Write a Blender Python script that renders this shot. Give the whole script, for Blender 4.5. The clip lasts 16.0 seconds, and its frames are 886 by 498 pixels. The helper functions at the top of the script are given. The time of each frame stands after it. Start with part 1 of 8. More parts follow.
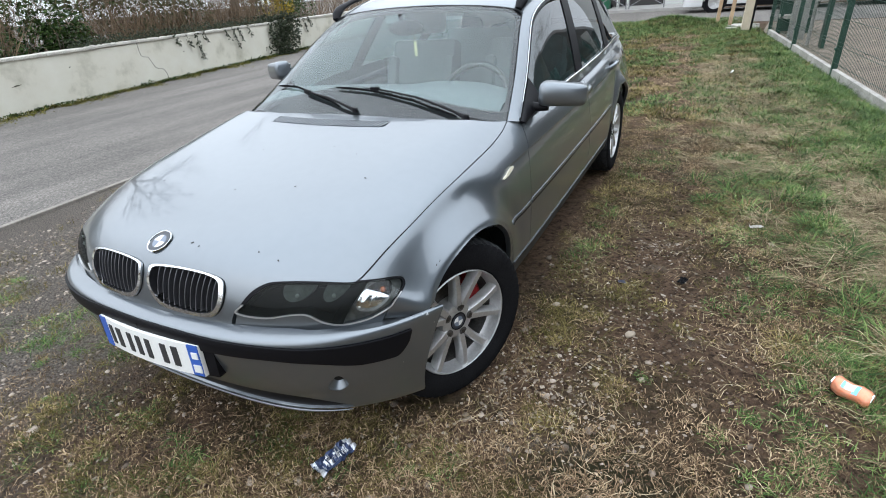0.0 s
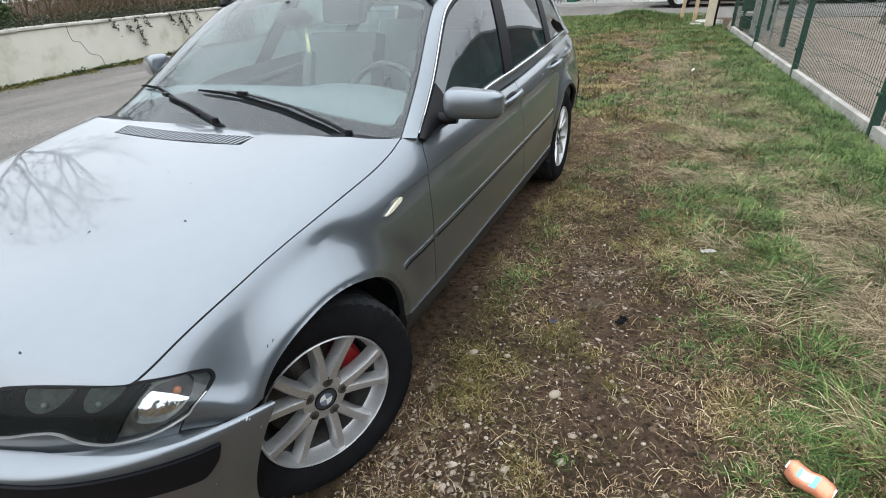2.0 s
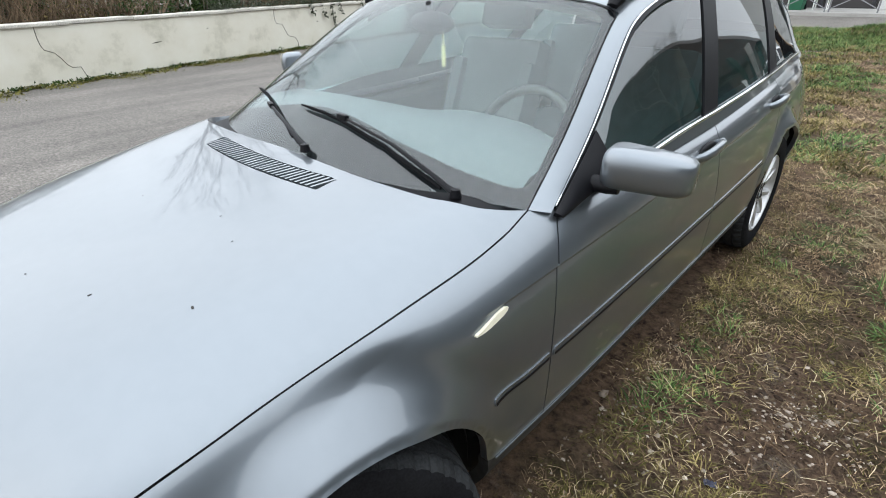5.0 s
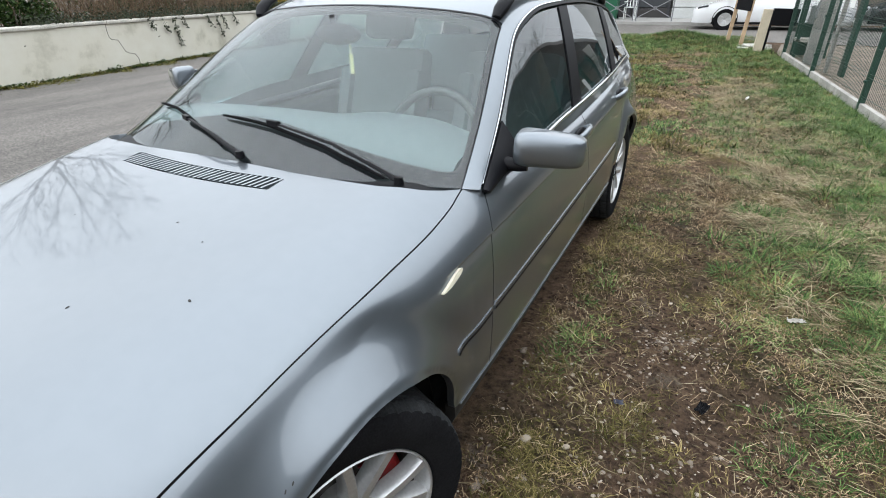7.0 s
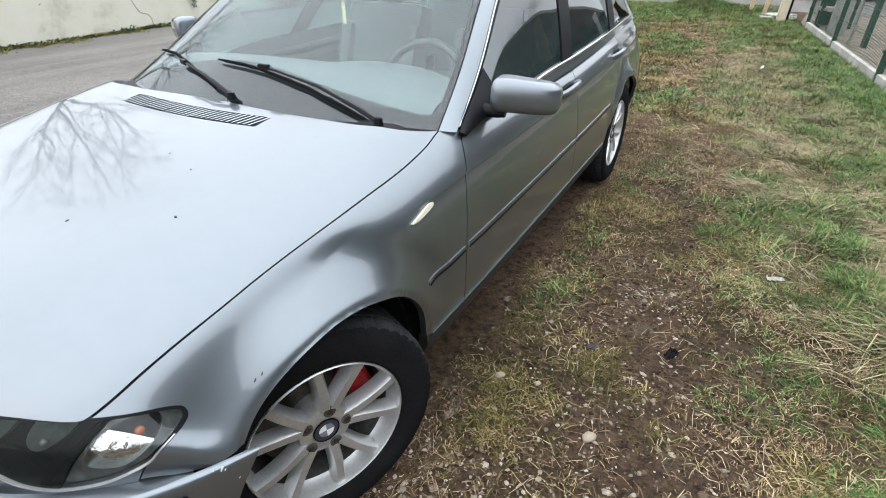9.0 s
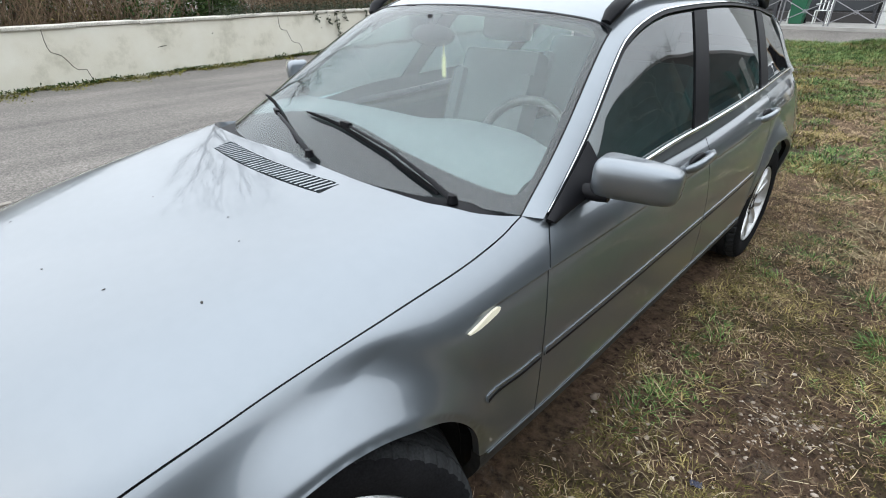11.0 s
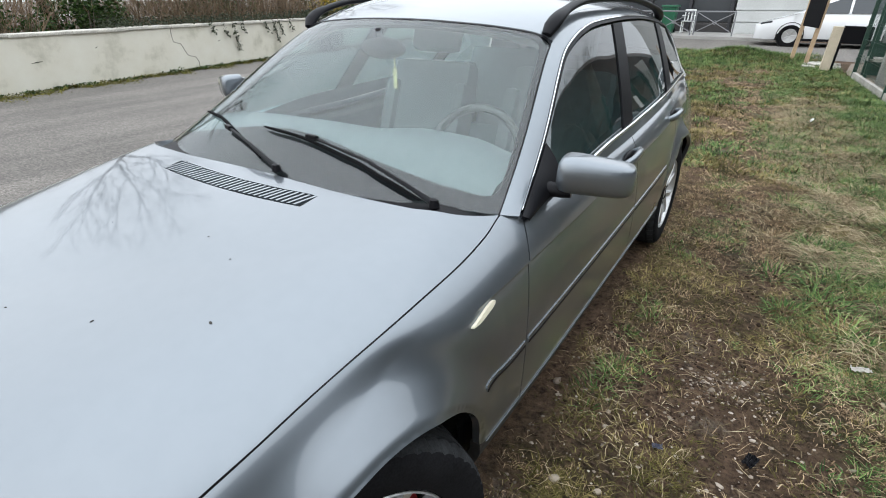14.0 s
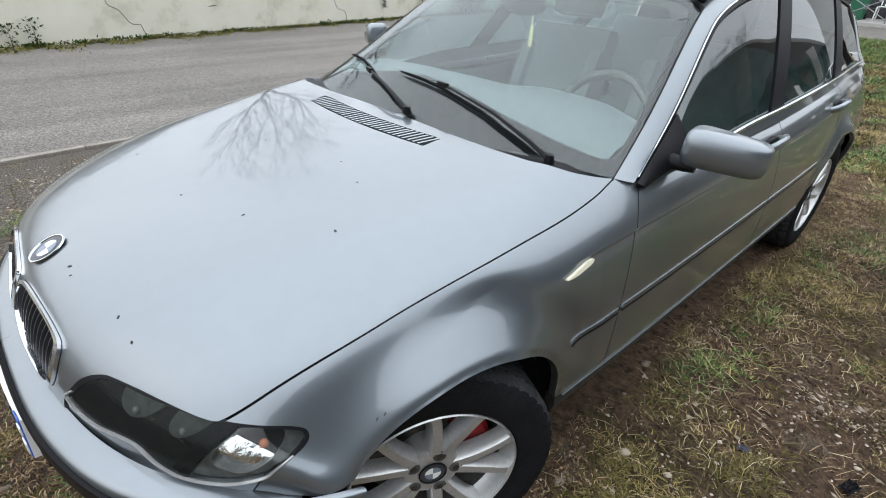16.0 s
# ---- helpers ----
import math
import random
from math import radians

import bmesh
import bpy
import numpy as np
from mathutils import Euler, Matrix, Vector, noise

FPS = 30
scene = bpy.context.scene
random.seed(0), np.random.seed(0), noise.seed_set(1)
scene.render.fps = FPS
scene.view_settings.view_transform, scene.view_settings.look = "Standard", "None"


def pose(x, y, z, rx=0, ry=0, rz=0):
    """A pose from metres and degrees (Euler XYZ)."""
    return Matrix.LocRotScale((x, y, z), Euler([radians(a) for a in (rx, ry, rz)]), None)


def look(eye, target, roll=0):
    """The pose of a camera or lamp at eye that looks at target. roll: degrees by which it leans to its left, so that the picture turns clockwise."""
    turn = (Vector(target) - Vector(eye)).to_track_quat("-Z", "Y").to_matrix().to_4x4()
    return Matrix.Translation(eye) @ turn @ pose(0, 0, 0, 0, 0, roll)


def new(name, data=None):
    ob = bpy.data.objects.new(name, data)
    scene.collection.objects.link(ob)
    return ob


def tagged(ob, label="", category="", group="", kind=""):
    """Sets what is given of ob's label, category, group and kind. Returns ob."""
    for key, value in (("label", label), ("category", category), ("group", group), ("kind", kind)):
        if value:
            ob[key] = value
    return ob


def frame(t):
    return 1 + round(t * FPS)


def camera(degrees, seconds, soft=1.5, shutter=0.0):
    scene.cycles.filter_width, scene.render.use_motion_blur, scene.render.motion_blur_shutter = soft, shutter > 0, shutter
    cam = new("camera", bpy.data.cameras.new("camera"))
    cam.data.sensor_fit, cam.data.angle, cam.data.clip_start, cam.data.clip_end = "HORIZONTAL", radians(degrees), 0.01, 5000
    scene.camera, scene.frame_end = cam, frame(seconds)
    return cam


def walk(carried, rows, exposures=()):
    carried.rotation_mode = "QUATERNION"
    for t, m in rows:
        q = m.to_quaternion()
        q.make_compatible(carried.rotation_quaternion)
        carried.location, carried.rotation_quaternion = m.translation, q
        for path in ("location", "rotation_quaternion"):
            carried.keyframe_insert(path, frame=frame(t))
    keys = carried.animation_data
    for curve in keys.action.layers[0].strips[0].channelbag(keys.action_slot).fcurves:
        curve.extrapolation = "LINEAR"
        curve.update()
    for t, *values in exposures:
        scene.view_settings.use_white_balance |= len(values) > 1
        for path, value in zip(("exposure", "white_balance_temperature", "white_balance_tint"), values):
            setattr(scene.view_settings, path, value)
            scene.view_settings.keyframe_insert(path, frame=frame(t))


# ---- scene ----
cam = camera(83.0, 16.0, soft=1.0)
PATH = [
    (0, (1.465, -1.326, 1.394), (0.603, 0.227, 0.475), -4.8),
    (0.5, (1.479, -1.304, 1.387), (0.686, 0.313, 0.518), -2.3),
    (1, (1.503, -1.207, 1.381), (0.797, 0.434, 0.483), -2.3),
    (1.5, (1.544, -0.966, 1.36), (0.827, 0.653, 0.431), -2.7),
    (2, (1.546, -0.792, 1.356), (0.785, 0.791, 0.399), -3.3),
    (2.5, (1.435, -0.632, 1.354), (0.707, 0.961, 0.388), -3.0),
    (3, (1.315, -0.495, 1.365), (0.553, 1.066, 0.374), -2.5),
    (3.5, (1.312, -0.329, 1.354), (0.301, 1.073, 0.349), 0.8),
    (3.7, (1.311, -0.288, 1.359), (0.194, 1.032, 0.354), 2.4),
    (5.8, (1.32, -0.255, 1.364), (0.103, 1.034, 0.439), -2.1),
    (6, (1.274, -0.33, 1.379), (0.142, 1.035, 0.454), -2.1),
    (6.5, (1.263, -0.474, 1.381), (0.314, 1.033, 0.471), -0.5),
    (7, (1.284, -0.518, 1.375), (0.449, 1.047, 0.451), -1.1),
    (7.5, (1.448, -0.543, 1.358), (0.594, 1.003, 0.419), -3.4),
    (8, (1.547, -0.639, 1.355), (0.674, 0.889, 0.405), -2.1),
    (8.5, (1.575, -0.64, 1.343), (0.708, 0.869, 0.359), -1.3),
    (9, (1.435, -0.576, 1.329), (0.58, 0.918, 0.31), -0.5),
    (9.5, (1.331, -0.47, 1.369), (0.488, 1.037, 0.36), 0.4),
    (10, (1.319, -0.359, 1.365), (0.277, 1.034, 0.378), -1.1),
    (10.2, (1.334, -0.294, 1.375), (0.16, 1.001, 0.404), -1.5),
    (12.3, (1.366, -0.289, 1.384), (0.119, 1.005, 0.506), 0.3),
    (12.5, (1.311, -0.339, 1.389), (0.122, 0.998, 0.495), -0.2),
    (13, (1.252, -0.429, 1.365), (0.187, 0.982, 0.43), -1.8),
    (13.5, (1.254, -0.437, 1.387), (0.254, 1.032, 0.47), -1.0),
    (14, (1.258, -0.445, 1.391), (0.283, 1.054, 0.496), -0.2),
    (14.5, (1.251, -0.464, 1.393), (0.282, 1.038, 0.497), -0.5),
    (15, (1.268, -0.482, 1.381), (0.295, 1.007, 0.466), -0.5),
    (15.5, (1.258, -0.499, 1.371), (0.183, 0.885, 0.407), 2.2),
    (16, (1.314, -0.513, 1.361), (0.058, 0.68, 0.362), 2.5),
]
STOPS = [(0, -.03, 6280, 10), (1, 0, 6300, 10), (1.5, .02, 6400, 10), (2.5, .11, 6500, 10), (3, .17, 6500, 10), (3.5, .17, 6500, 10), (3.7, .2, 6500, 10), (5.8, .06, 6500, 10), (7, .03, 6500, 10), (7.8, .15, 6500, 10), (8.5, .25, 6500, 10), (9.5, .25, 6500, 10), (10.2, .17, 6500, 10), (12.3, .05, 6500, 10), (13, .02, 6500, 10), (14, -.03, 6500, 10), (15, -.05, 6500, 10), (16, -.03, 6500, 10)]
walk(cam, [(t, look(eye, target, roll)) for t, eye, target, roll in PATH], STOPS)

# ---- world, sun, exposure ----
world = bpy.data.worlds.new("overcast_sky")
scene.world = world
world.use_nodes = True
wn, wl = world.node_tree.nodes, world.node_tree.links
sky = wn.new("ShaderNodeTexSky")
sky.sky_type, sky.sun_disc = "NISHITA", False
sky.sun_elevation, sky.sun_rotation = radians(38), radians(200)
sky.air_density, sky.dust_density, sky.ozone_density = 1.0, 3.0, 1.0
cloud = wn.new("ShaderNodeMix")
cloud.data_type = "RGBA"
cloud.inputs["Factor"].default_value = 0.85
wl.new(sky.outputs["Color"], cloud.inputs["A"])
# an overcast sky, brighter overhead than along the horizon
where, split, climb, layer = wn.new("ShaderNodeTexCoord"), wn.new("ShaderNodeSeparateXYZ"), wn.new("ShaderNodeMapRange"), wn.new("ShaderNodeMix")
layer.data_type = "RGBA"
layer.inputs["A"].default_value = (11.0, 11.7, 12.4, 1)
layer.inputs["B"].default_value = (29.0, 31.2, 33.4, 1)
climb.inputs["From Min"].default_value, climb.inputs["From Max"].default_value = 0.0, 0.85
wl.new(where.outputs["Generated"], split.inputs[0])
wl.new(split.outputs["Z"], climb.inputs["Value"])
wl.new(climb.outputs["Result"], layer.inputs["Factor"])
wl.new(layer.outputs["Result"], cloud.inputs["B"])
wbg = wn["Background"]
wbg.inputs["Strength"].default_value = 0.11
wl.new(cloud.outputs["Result"], wbg.inputs["Color"])
sun = new("sun", bpy.data.lights.new("sun", "SUN"))
sun.data.energy, sun.data.angle, sun.data.color = 0.4, radians(120), (1.0, 0.97, 0.93)
sun.matrix_world = look((0, 0, 20), (4.0, 10.0, 0))
scene.view_settings.exposure = 0.0


# ---- materials ----
def material(name, colour, rough=0.6, metal=0.0, **extra):
    """A principled material with two scales of variation and a fine relief."""
    m = bpy.data.materials.new(name)
    m.use_nodes = True
    n, l = m.node_tree.nodes, m.node_tree.links
    b = n["Principled BSDF"]
    b.inputs["Base Color"].default_value = (*colour, 1)
    b.inputs["Roughness"].default_value = rough
    b.inputs["Metallic"].default_value = metal
    if "coat" in extra:
        b.inputs["Coat Weight"].default_value = extra["coat"]
        b.inputs["Coat Roughness"].default_value = extra.get("coat_rough", 0.03)
    if "spec" in extra:
        b.inputs["Specular IOR Level"].default_value = extra["spec"]
    if extra.get("vary"):
        geo = n.new("ShaderNodeTexCoord")
        big, fine = n.new("ShaderNodeTexNoise"), n.new("ShaderNodeTexNoise")
        big.inputs["Scale"].default_value, big.inputs["Detail"].default_value = extra.get("big", 3.0), 5
        fine.inputs["Scale"].default_value, fine.inputs["Detail"].default_value = extra.get("fine", 120.0), 4
        l.new(geo.outputs["Object"], big.inputs["Vector"])
        l.new(geo.outputs["Object"], fine.inputs["Vector"])
        add = n.new("ShaderNodeMath")
        add.operation = "ADD"
        l.new(big.outputs["Fac"], add.inputs[0])
        l.new(fine.outputs["Fac"], add.inputs[1])
        ramp = n.new("ShaderNodeMapRange")
        ramp.inputs["From Min"].default_value, ramp.inputs["From Max"].default_value = 0.7, 1.3
        l.new(add.outputs[0], ramp.inputs["Value"])
        mix = n.new("ShaderNodeMix")
        mix.data_type = "RGBA"
        v = extra["vary"]
        dark = extra.get("dark", tuple(c * (1 - v) for c in colour))
        mix.inputs["A"].default_value = (*dark, 1)
        mix.inputs["B"].default_value = (*(min(1, c * (1 + v)) for c in colour), 1)
        l.new(ramp.outputs["Result"], mix.inputs["Factor"])
        l.new(mix.outputs["Result"], b.inputs["Base Color"])
        if extra.get("bump"):
            bump = n.new("ShaderNodeBump")
            bump.inputs["Strength"].default_value = extra["bump"]
            bump.inputs["Distance"].default_value = extra.get("height", 0.01)
            l.new(fine.outputs["Fac"], bump.inputs["Height"])
            l.new(bump.outputs["Normal"], b.inputs["Normal"])
    return m


def car_paint():
    """Grey metallic paint under clear lacquer, with a thin film of road dust."""
    m = material("grey_metallic_paint", (.19, .212, .232), .34, .8, coat=1.0, coat_rough=.02)
    n, l = m.node_tree.nodes, m.node_tree.links
    b = n["Principled BSDF"]
    co, big, fine = n.new("ShaderNodeTexCoord"), n.new("ShaderNodeTexNoise"), n.new("ShaderNodeTexNoise")
    big.inputs["Scale"].default_value, big.inputs["Detail"].default_value, big.inputs["Roughness"].default_value = 3.5, 8, .65
    fine.inputs["Scale"].default_value, fine.inputs["Detail"].default_value = 26, 6
    for t in (big, fine):
        l.new(co.outputs["Object"], t.inputs["Vector"])
    r, c = n.new("ShaderNodeMapRange"), n.new("ShaderNodeMapRange")
    r.inputs["To Min"].default_value, r.inputs["To Max"].default_value = .025, .06
    l.new(big.outputs["Fac"], r.inputs["Value"])
    l.new(r.outputs["Result"], b.inputs["Coat Roughness"])
    c.inputs["From Min"].default_value, c.inputs["From Max"].default_value = .35, .65
    l.new(fine.outputs["Fac"], c.inputs["Value"])
    x = n.new("ShaderNodeMix")
    x.data_type = "RGBA"
    x.inputs["A"].default_value, x.inputs["B"].default_value = (.158, .177, .195, 1), (.163, .182, .2, 1)
    l.new(c.outputs["Result"], x.inputs["Factor"])
    l.new(x.outputs["Result"], b.inputs["Base Color"])
    return m


PAINT = car_paint()
RUBBER = material("tyre_rubber", (0.01, 0.01, 0.011), 0.9, spec=.06, vary=0.4, big=8, fine=200, bump=0.1, height=0.002)
WORN_RUBBER = material("worn_tread", (0.02, 0.021, 0.022), 0.85, spec=.15, vary=0.5, big=14, fine=200, bump=0.2, height=0.002)
DARK_SILL = material("dark_sill_finish", (0.022, 0.02, 0.018), 0.7, vary=0.5, big=8, fine=90, bump=0.3, height=0.003)
BLACK = material("black_plastic", (0.006, 0.006, 0.0075), 0.45, spec=.12)
DARK = material("dark_underbody", (0.006, 0.006, 0.006), 0.9)
ALLOY = material("silver_alloy", (0.5, 0.5, 0.5), 0.34, 0.7, vary=0.12, big=9)
# alloy coloured darker for the shade inside the rim and round the bolts
SHADED_ALLOY = material("shaded_rim_alloy", (0.09, 0.087, 0.084), 0.6, 0.4, vary=0.35, big=14)
CHROME = material("chrome", (0.8, 0.81, 0.82), 0.08, 1.0)
def asphalt_material():
    """Worn warm-grey asphalt: visible grit, tracks along the lane, stains."""
    m = material("asphalt", (.13, .118, .106), .9)
    n, l = m.node_tree.nodes, m.node_tree.links
    b = n["Principled BSDF"]
    co, along = n.new("ShaderNodeTexCoord"), n.new("ShaderNodeMapping")
    along.inputs["Scale"].default_value, along.inputs["Rotation"].default_value = (1.6, .12, 1), (0, 0, radians(-5))
    l.new(co.outputs["Object"], along.inputs["Vector"])
    grit, tracks, stain = (n.new("ShaderNodeTexNoise") for _ in range(3))
    for t, scale, detail, rough, vec in ((grit, 58, 5, .8, co.outputs["Object"]), (tracks, 1.0, 4, .55, along.outputs["Vector"]), (stain, .55, 6, .6, co.outputs["Object"])):
        t.inputs["Scale"].default_value, t.inputs["Detail"].default_value, t.inputs["Roughness"].default_value = scale, detail, rough
        l.new(vec, t.inputs["Vector"])
    ramp = n.new("ShaderNodeValToRGB")
    e = ramp.color_ramp.elements
    e[0].position, e[0].color = .36, (.045, .04, .036, 1)
    e[1].position, e[1].color = .66, (.27, .245, .22, 1)
    e.new(.5).color = (.125, .113, .101, 1)
    l.new(grit.outputs["Fac"], ramp.inputs["Fac"])
    colour = ramp.outputs["Color"]
    for t, low, high in ((tracks, .8, 1.18), (stain, .88, 1.1)):
        r, x = n.new("ShaderNodeMapRange"), n.new("ShaderNodeVectorMath")
        r.inputs["From Min"].default_value, r.inputs["From Max"].default_value = .35, .65
        r.inputs["To Min"].default_value, r.inputs["To Max"].default_value = low, high
        l.new(t.outputs["Fac"], r.inputs["Value"])
        x.operation = "SCALE"
        l.new(colour, x.inputs[0])
        l.new(r.outputs["Result"], x.inputs["Scale"])
        colour = x.outputs[0]
    l.new(colour, b.inputs["Base Color"])
    bump = n.new("ShaderNodeBump")
    bump.inputs["Strength"].default_value, bump.inputs["Distance"].default_value = .8, .012
    l.new(grit.outputs["Fac"], bump.inputs["Height"])
    l.new(bump.outputs["Normal"], b.inputs["Normal"])
    return m


ASPHALT = asphalt_material()
CONCRETE = material("concrete", (0.33, 0.32, 0.3), 0.9, vary=0.2, big=2, fine=60, bump=0.3, height=0.006)
GREEN = material("green_steel", (0.01, 0.045, 0.03), 0.45)


def glass_material(name, tint, ior=1.95, most=1.0, haze=0.0):
    """Thin clear glass: see-through, with the mirror of its surface."""
    m = bpy.data.materials.new(name)
    m.use_nodes = True
    n, l = m.node_tree.nodes, m.node_tree.links
    n.remove(n["Principled BSDF"])
    clear, shiny = n.new("ShaderNodeBsdfTransparent"), n.new("ShaderNodeBsdfGlossy")
    clear.inputs["Color"].default_value = (*tint, 1)
    shiny.inputs["Roughness"].default_value = 0.02
    edge, mix, power, scale = n.new("ShaderNodeLayerWeight"), n.new("ShaderNodeMixShader"), n.new("ShaderNodeMath"), n.new("ShaderNodeMapRange")
    edge.inputs["Blend"].default_value, power.operation, power.inputs[1].default_value = 0.5, "POWER", 5.0
    scale.inputs["To Min"].default_value, scale.inputs["To Max"].default_value = ((ior - 1) / (ior + 1)) ** 2, most
    l.new(edge.outputs["Facing"], power.inputs[0])
    l.new(power.outputs[0], scale.inputs["Value"])
    l.new(scale.outputs["Result"], mix.inputs[0])
    if haze:
        dull, veil = n.new("ShaderNodeBsdfDiffuse"), n.new("ShaderNodeMixShader")
        dull.inputs["Color"].default_value, veil.inputs[0].default_value = (.7, .76, .74, 1), haze
        l.new(clear.outputs[0], veil.inputs[1])
        l.new(dull.outputs[0], veil.inputs[2])
        l.new(veil.outputs[0], mix.inputs[1])
    else:
        l.new(clear.outputs[0], mix.inputs[1])
    l.new(shiny.outputs[0], mix.inputs[2])
    l.new(mix.outputs[0], n["Material Output"].inputs["Surface"])
    return m


GLASS = glass_material("car_glass", (0.22, 0.34, 0.35), 2.3)
SCREEN_GLASS = glass_material("windscreen_glass", (0.86, 0.95, 0.94), 1.74)
LENS = glass_material("lamp_lens", (0.85, 0.87, 0.87), 1.45)


# ---- shapes ----
def mesh_of(name, verts, faces, normals=None, smooth=True):
    me = bpy.data.meshes.new(name)
    me.from_pydata([tuple(map(float, v)) for v in verts], [], [tuple(map(int, f)) for f in faces])
    me.validate()
    if smooth:
        me.polygons.foreach_set("use_smooth", [True] * len(me.polygons))
    if normals is not None:
        me.normals_split_custom_set_from_vertices([tuple(map(float, v)) for v in normals])
    me.update()
    return me


def part(name, data, mat, parent=None, label=""):
    """One mesh object under a thing or a part; data is a bmesh or a mesh."""
    if isinstance(data, bmesh.types.BMesh):
        me = bpy.data.meshes.new(name)
        bmesh.ops.recalc_face_normals(data, faces=data.faces)
        data.to_mesh(me)
        data.free()
        data = me
    data.materials.clear()
    data.materials.append(mat)
    ob = new(name, data)
    if parent is not None:
        ob.parent = parent
    return tagged(ob, label)


def smooth(ob, angle=35):
    """Shade smooth, with edges sharper than the angle kept."""
    me = ob.data
    me.polygons.foreach_set("use_smooth", [True] * len(me.polygons))
    me.set_sharp_from_angle(angle=radians(angle))
    return ob


def box(bm, x0, x1, y0, y1, z0, z1, bevel=0.0, m=None):
    r = bmesh.ops.create_cube(bm, size=1.0)
    vs = r["verts"]
    for v in vs:
        v.co = Vector(((x0 + x1) / 2 + v.co.x * (x1 - x0), (y0 + y1) / 2 + v.co.y * (y1 - y0), (z0 + z1) / 2 + v.co.z * (z1 - z0)))
    if bevel:
        es = list({e for v in vs for e in v.link_edges})
        vs = list({v for f in bmesh.ops.bevel(bm, geom=es, offset=bevel, segments=2, affect="EDGES", profile=0.6)["faces"] for v in f.verts} | {v for v in vs if v.is_valid})
    if m is not None:
        bmesh.ops.transform(bm, matrix=m, verts=vs)
    return bm


def tube(bm, pts, r, n=10, caps=True, flat=1.0, up=(0, 0, 1)):
    """A round bar along points; r a number or one per point; flat squeezes it along up."""
    pts = [Vector(p) for p in pts]
    rs = r if isinstance(r, (list, tuple)) else [r] * len(pts)
    rings = []
    for i, p in enumerate(pts):
        d = (pts[min(i + 1, len(pts) - 1)] - pts[max(i - 1, 0)]).normalized()
        a = d.cross(Vector(up))
        a = a.normalized() if a.length > 1e-4 else Vector((1, 0, 0))
        b = a.cross(d).normalized()
        rings.append([bm.verts.new(p + (a * math.cos(2 * math.pi * k / n) + b * flat * math.sin(2 * math.pi * k / n)) * rs[i]) for k in range(n)])
    for s, t in zip(rings, rings[1:]):
        for k in range(n):
            bm.faces.new((s[k], s[(k + 1) % n], t[(k + 1) % n], t[k]))
    if caps:
        bm.faces.new(rings[0][::-1])
        bm.faces.new(rings[-1])
    return bm


def lathe(bm, profile, n=48, m=None):
    """Turns a profile of (radius, along) round the x axis."""
    rings = []
    for r, a in profile:
        rings.append([bm.verts.new((a, r * math.cos(2 * math.pi * k / n), r * math.sin(2 * math.pi * k / n))) for k in range(n)])
    for s, t in zip(rings, rings[1:]):
        for k in range(n):
            bm.faces.new((s[k], s[(k + 1) % n], t[(k + 1) % n], t[k]))
    if m is not None:
        bmesh.ops.transform(bm, matrix=m, verts=[v for ring in rings for v in ring])
    return bm


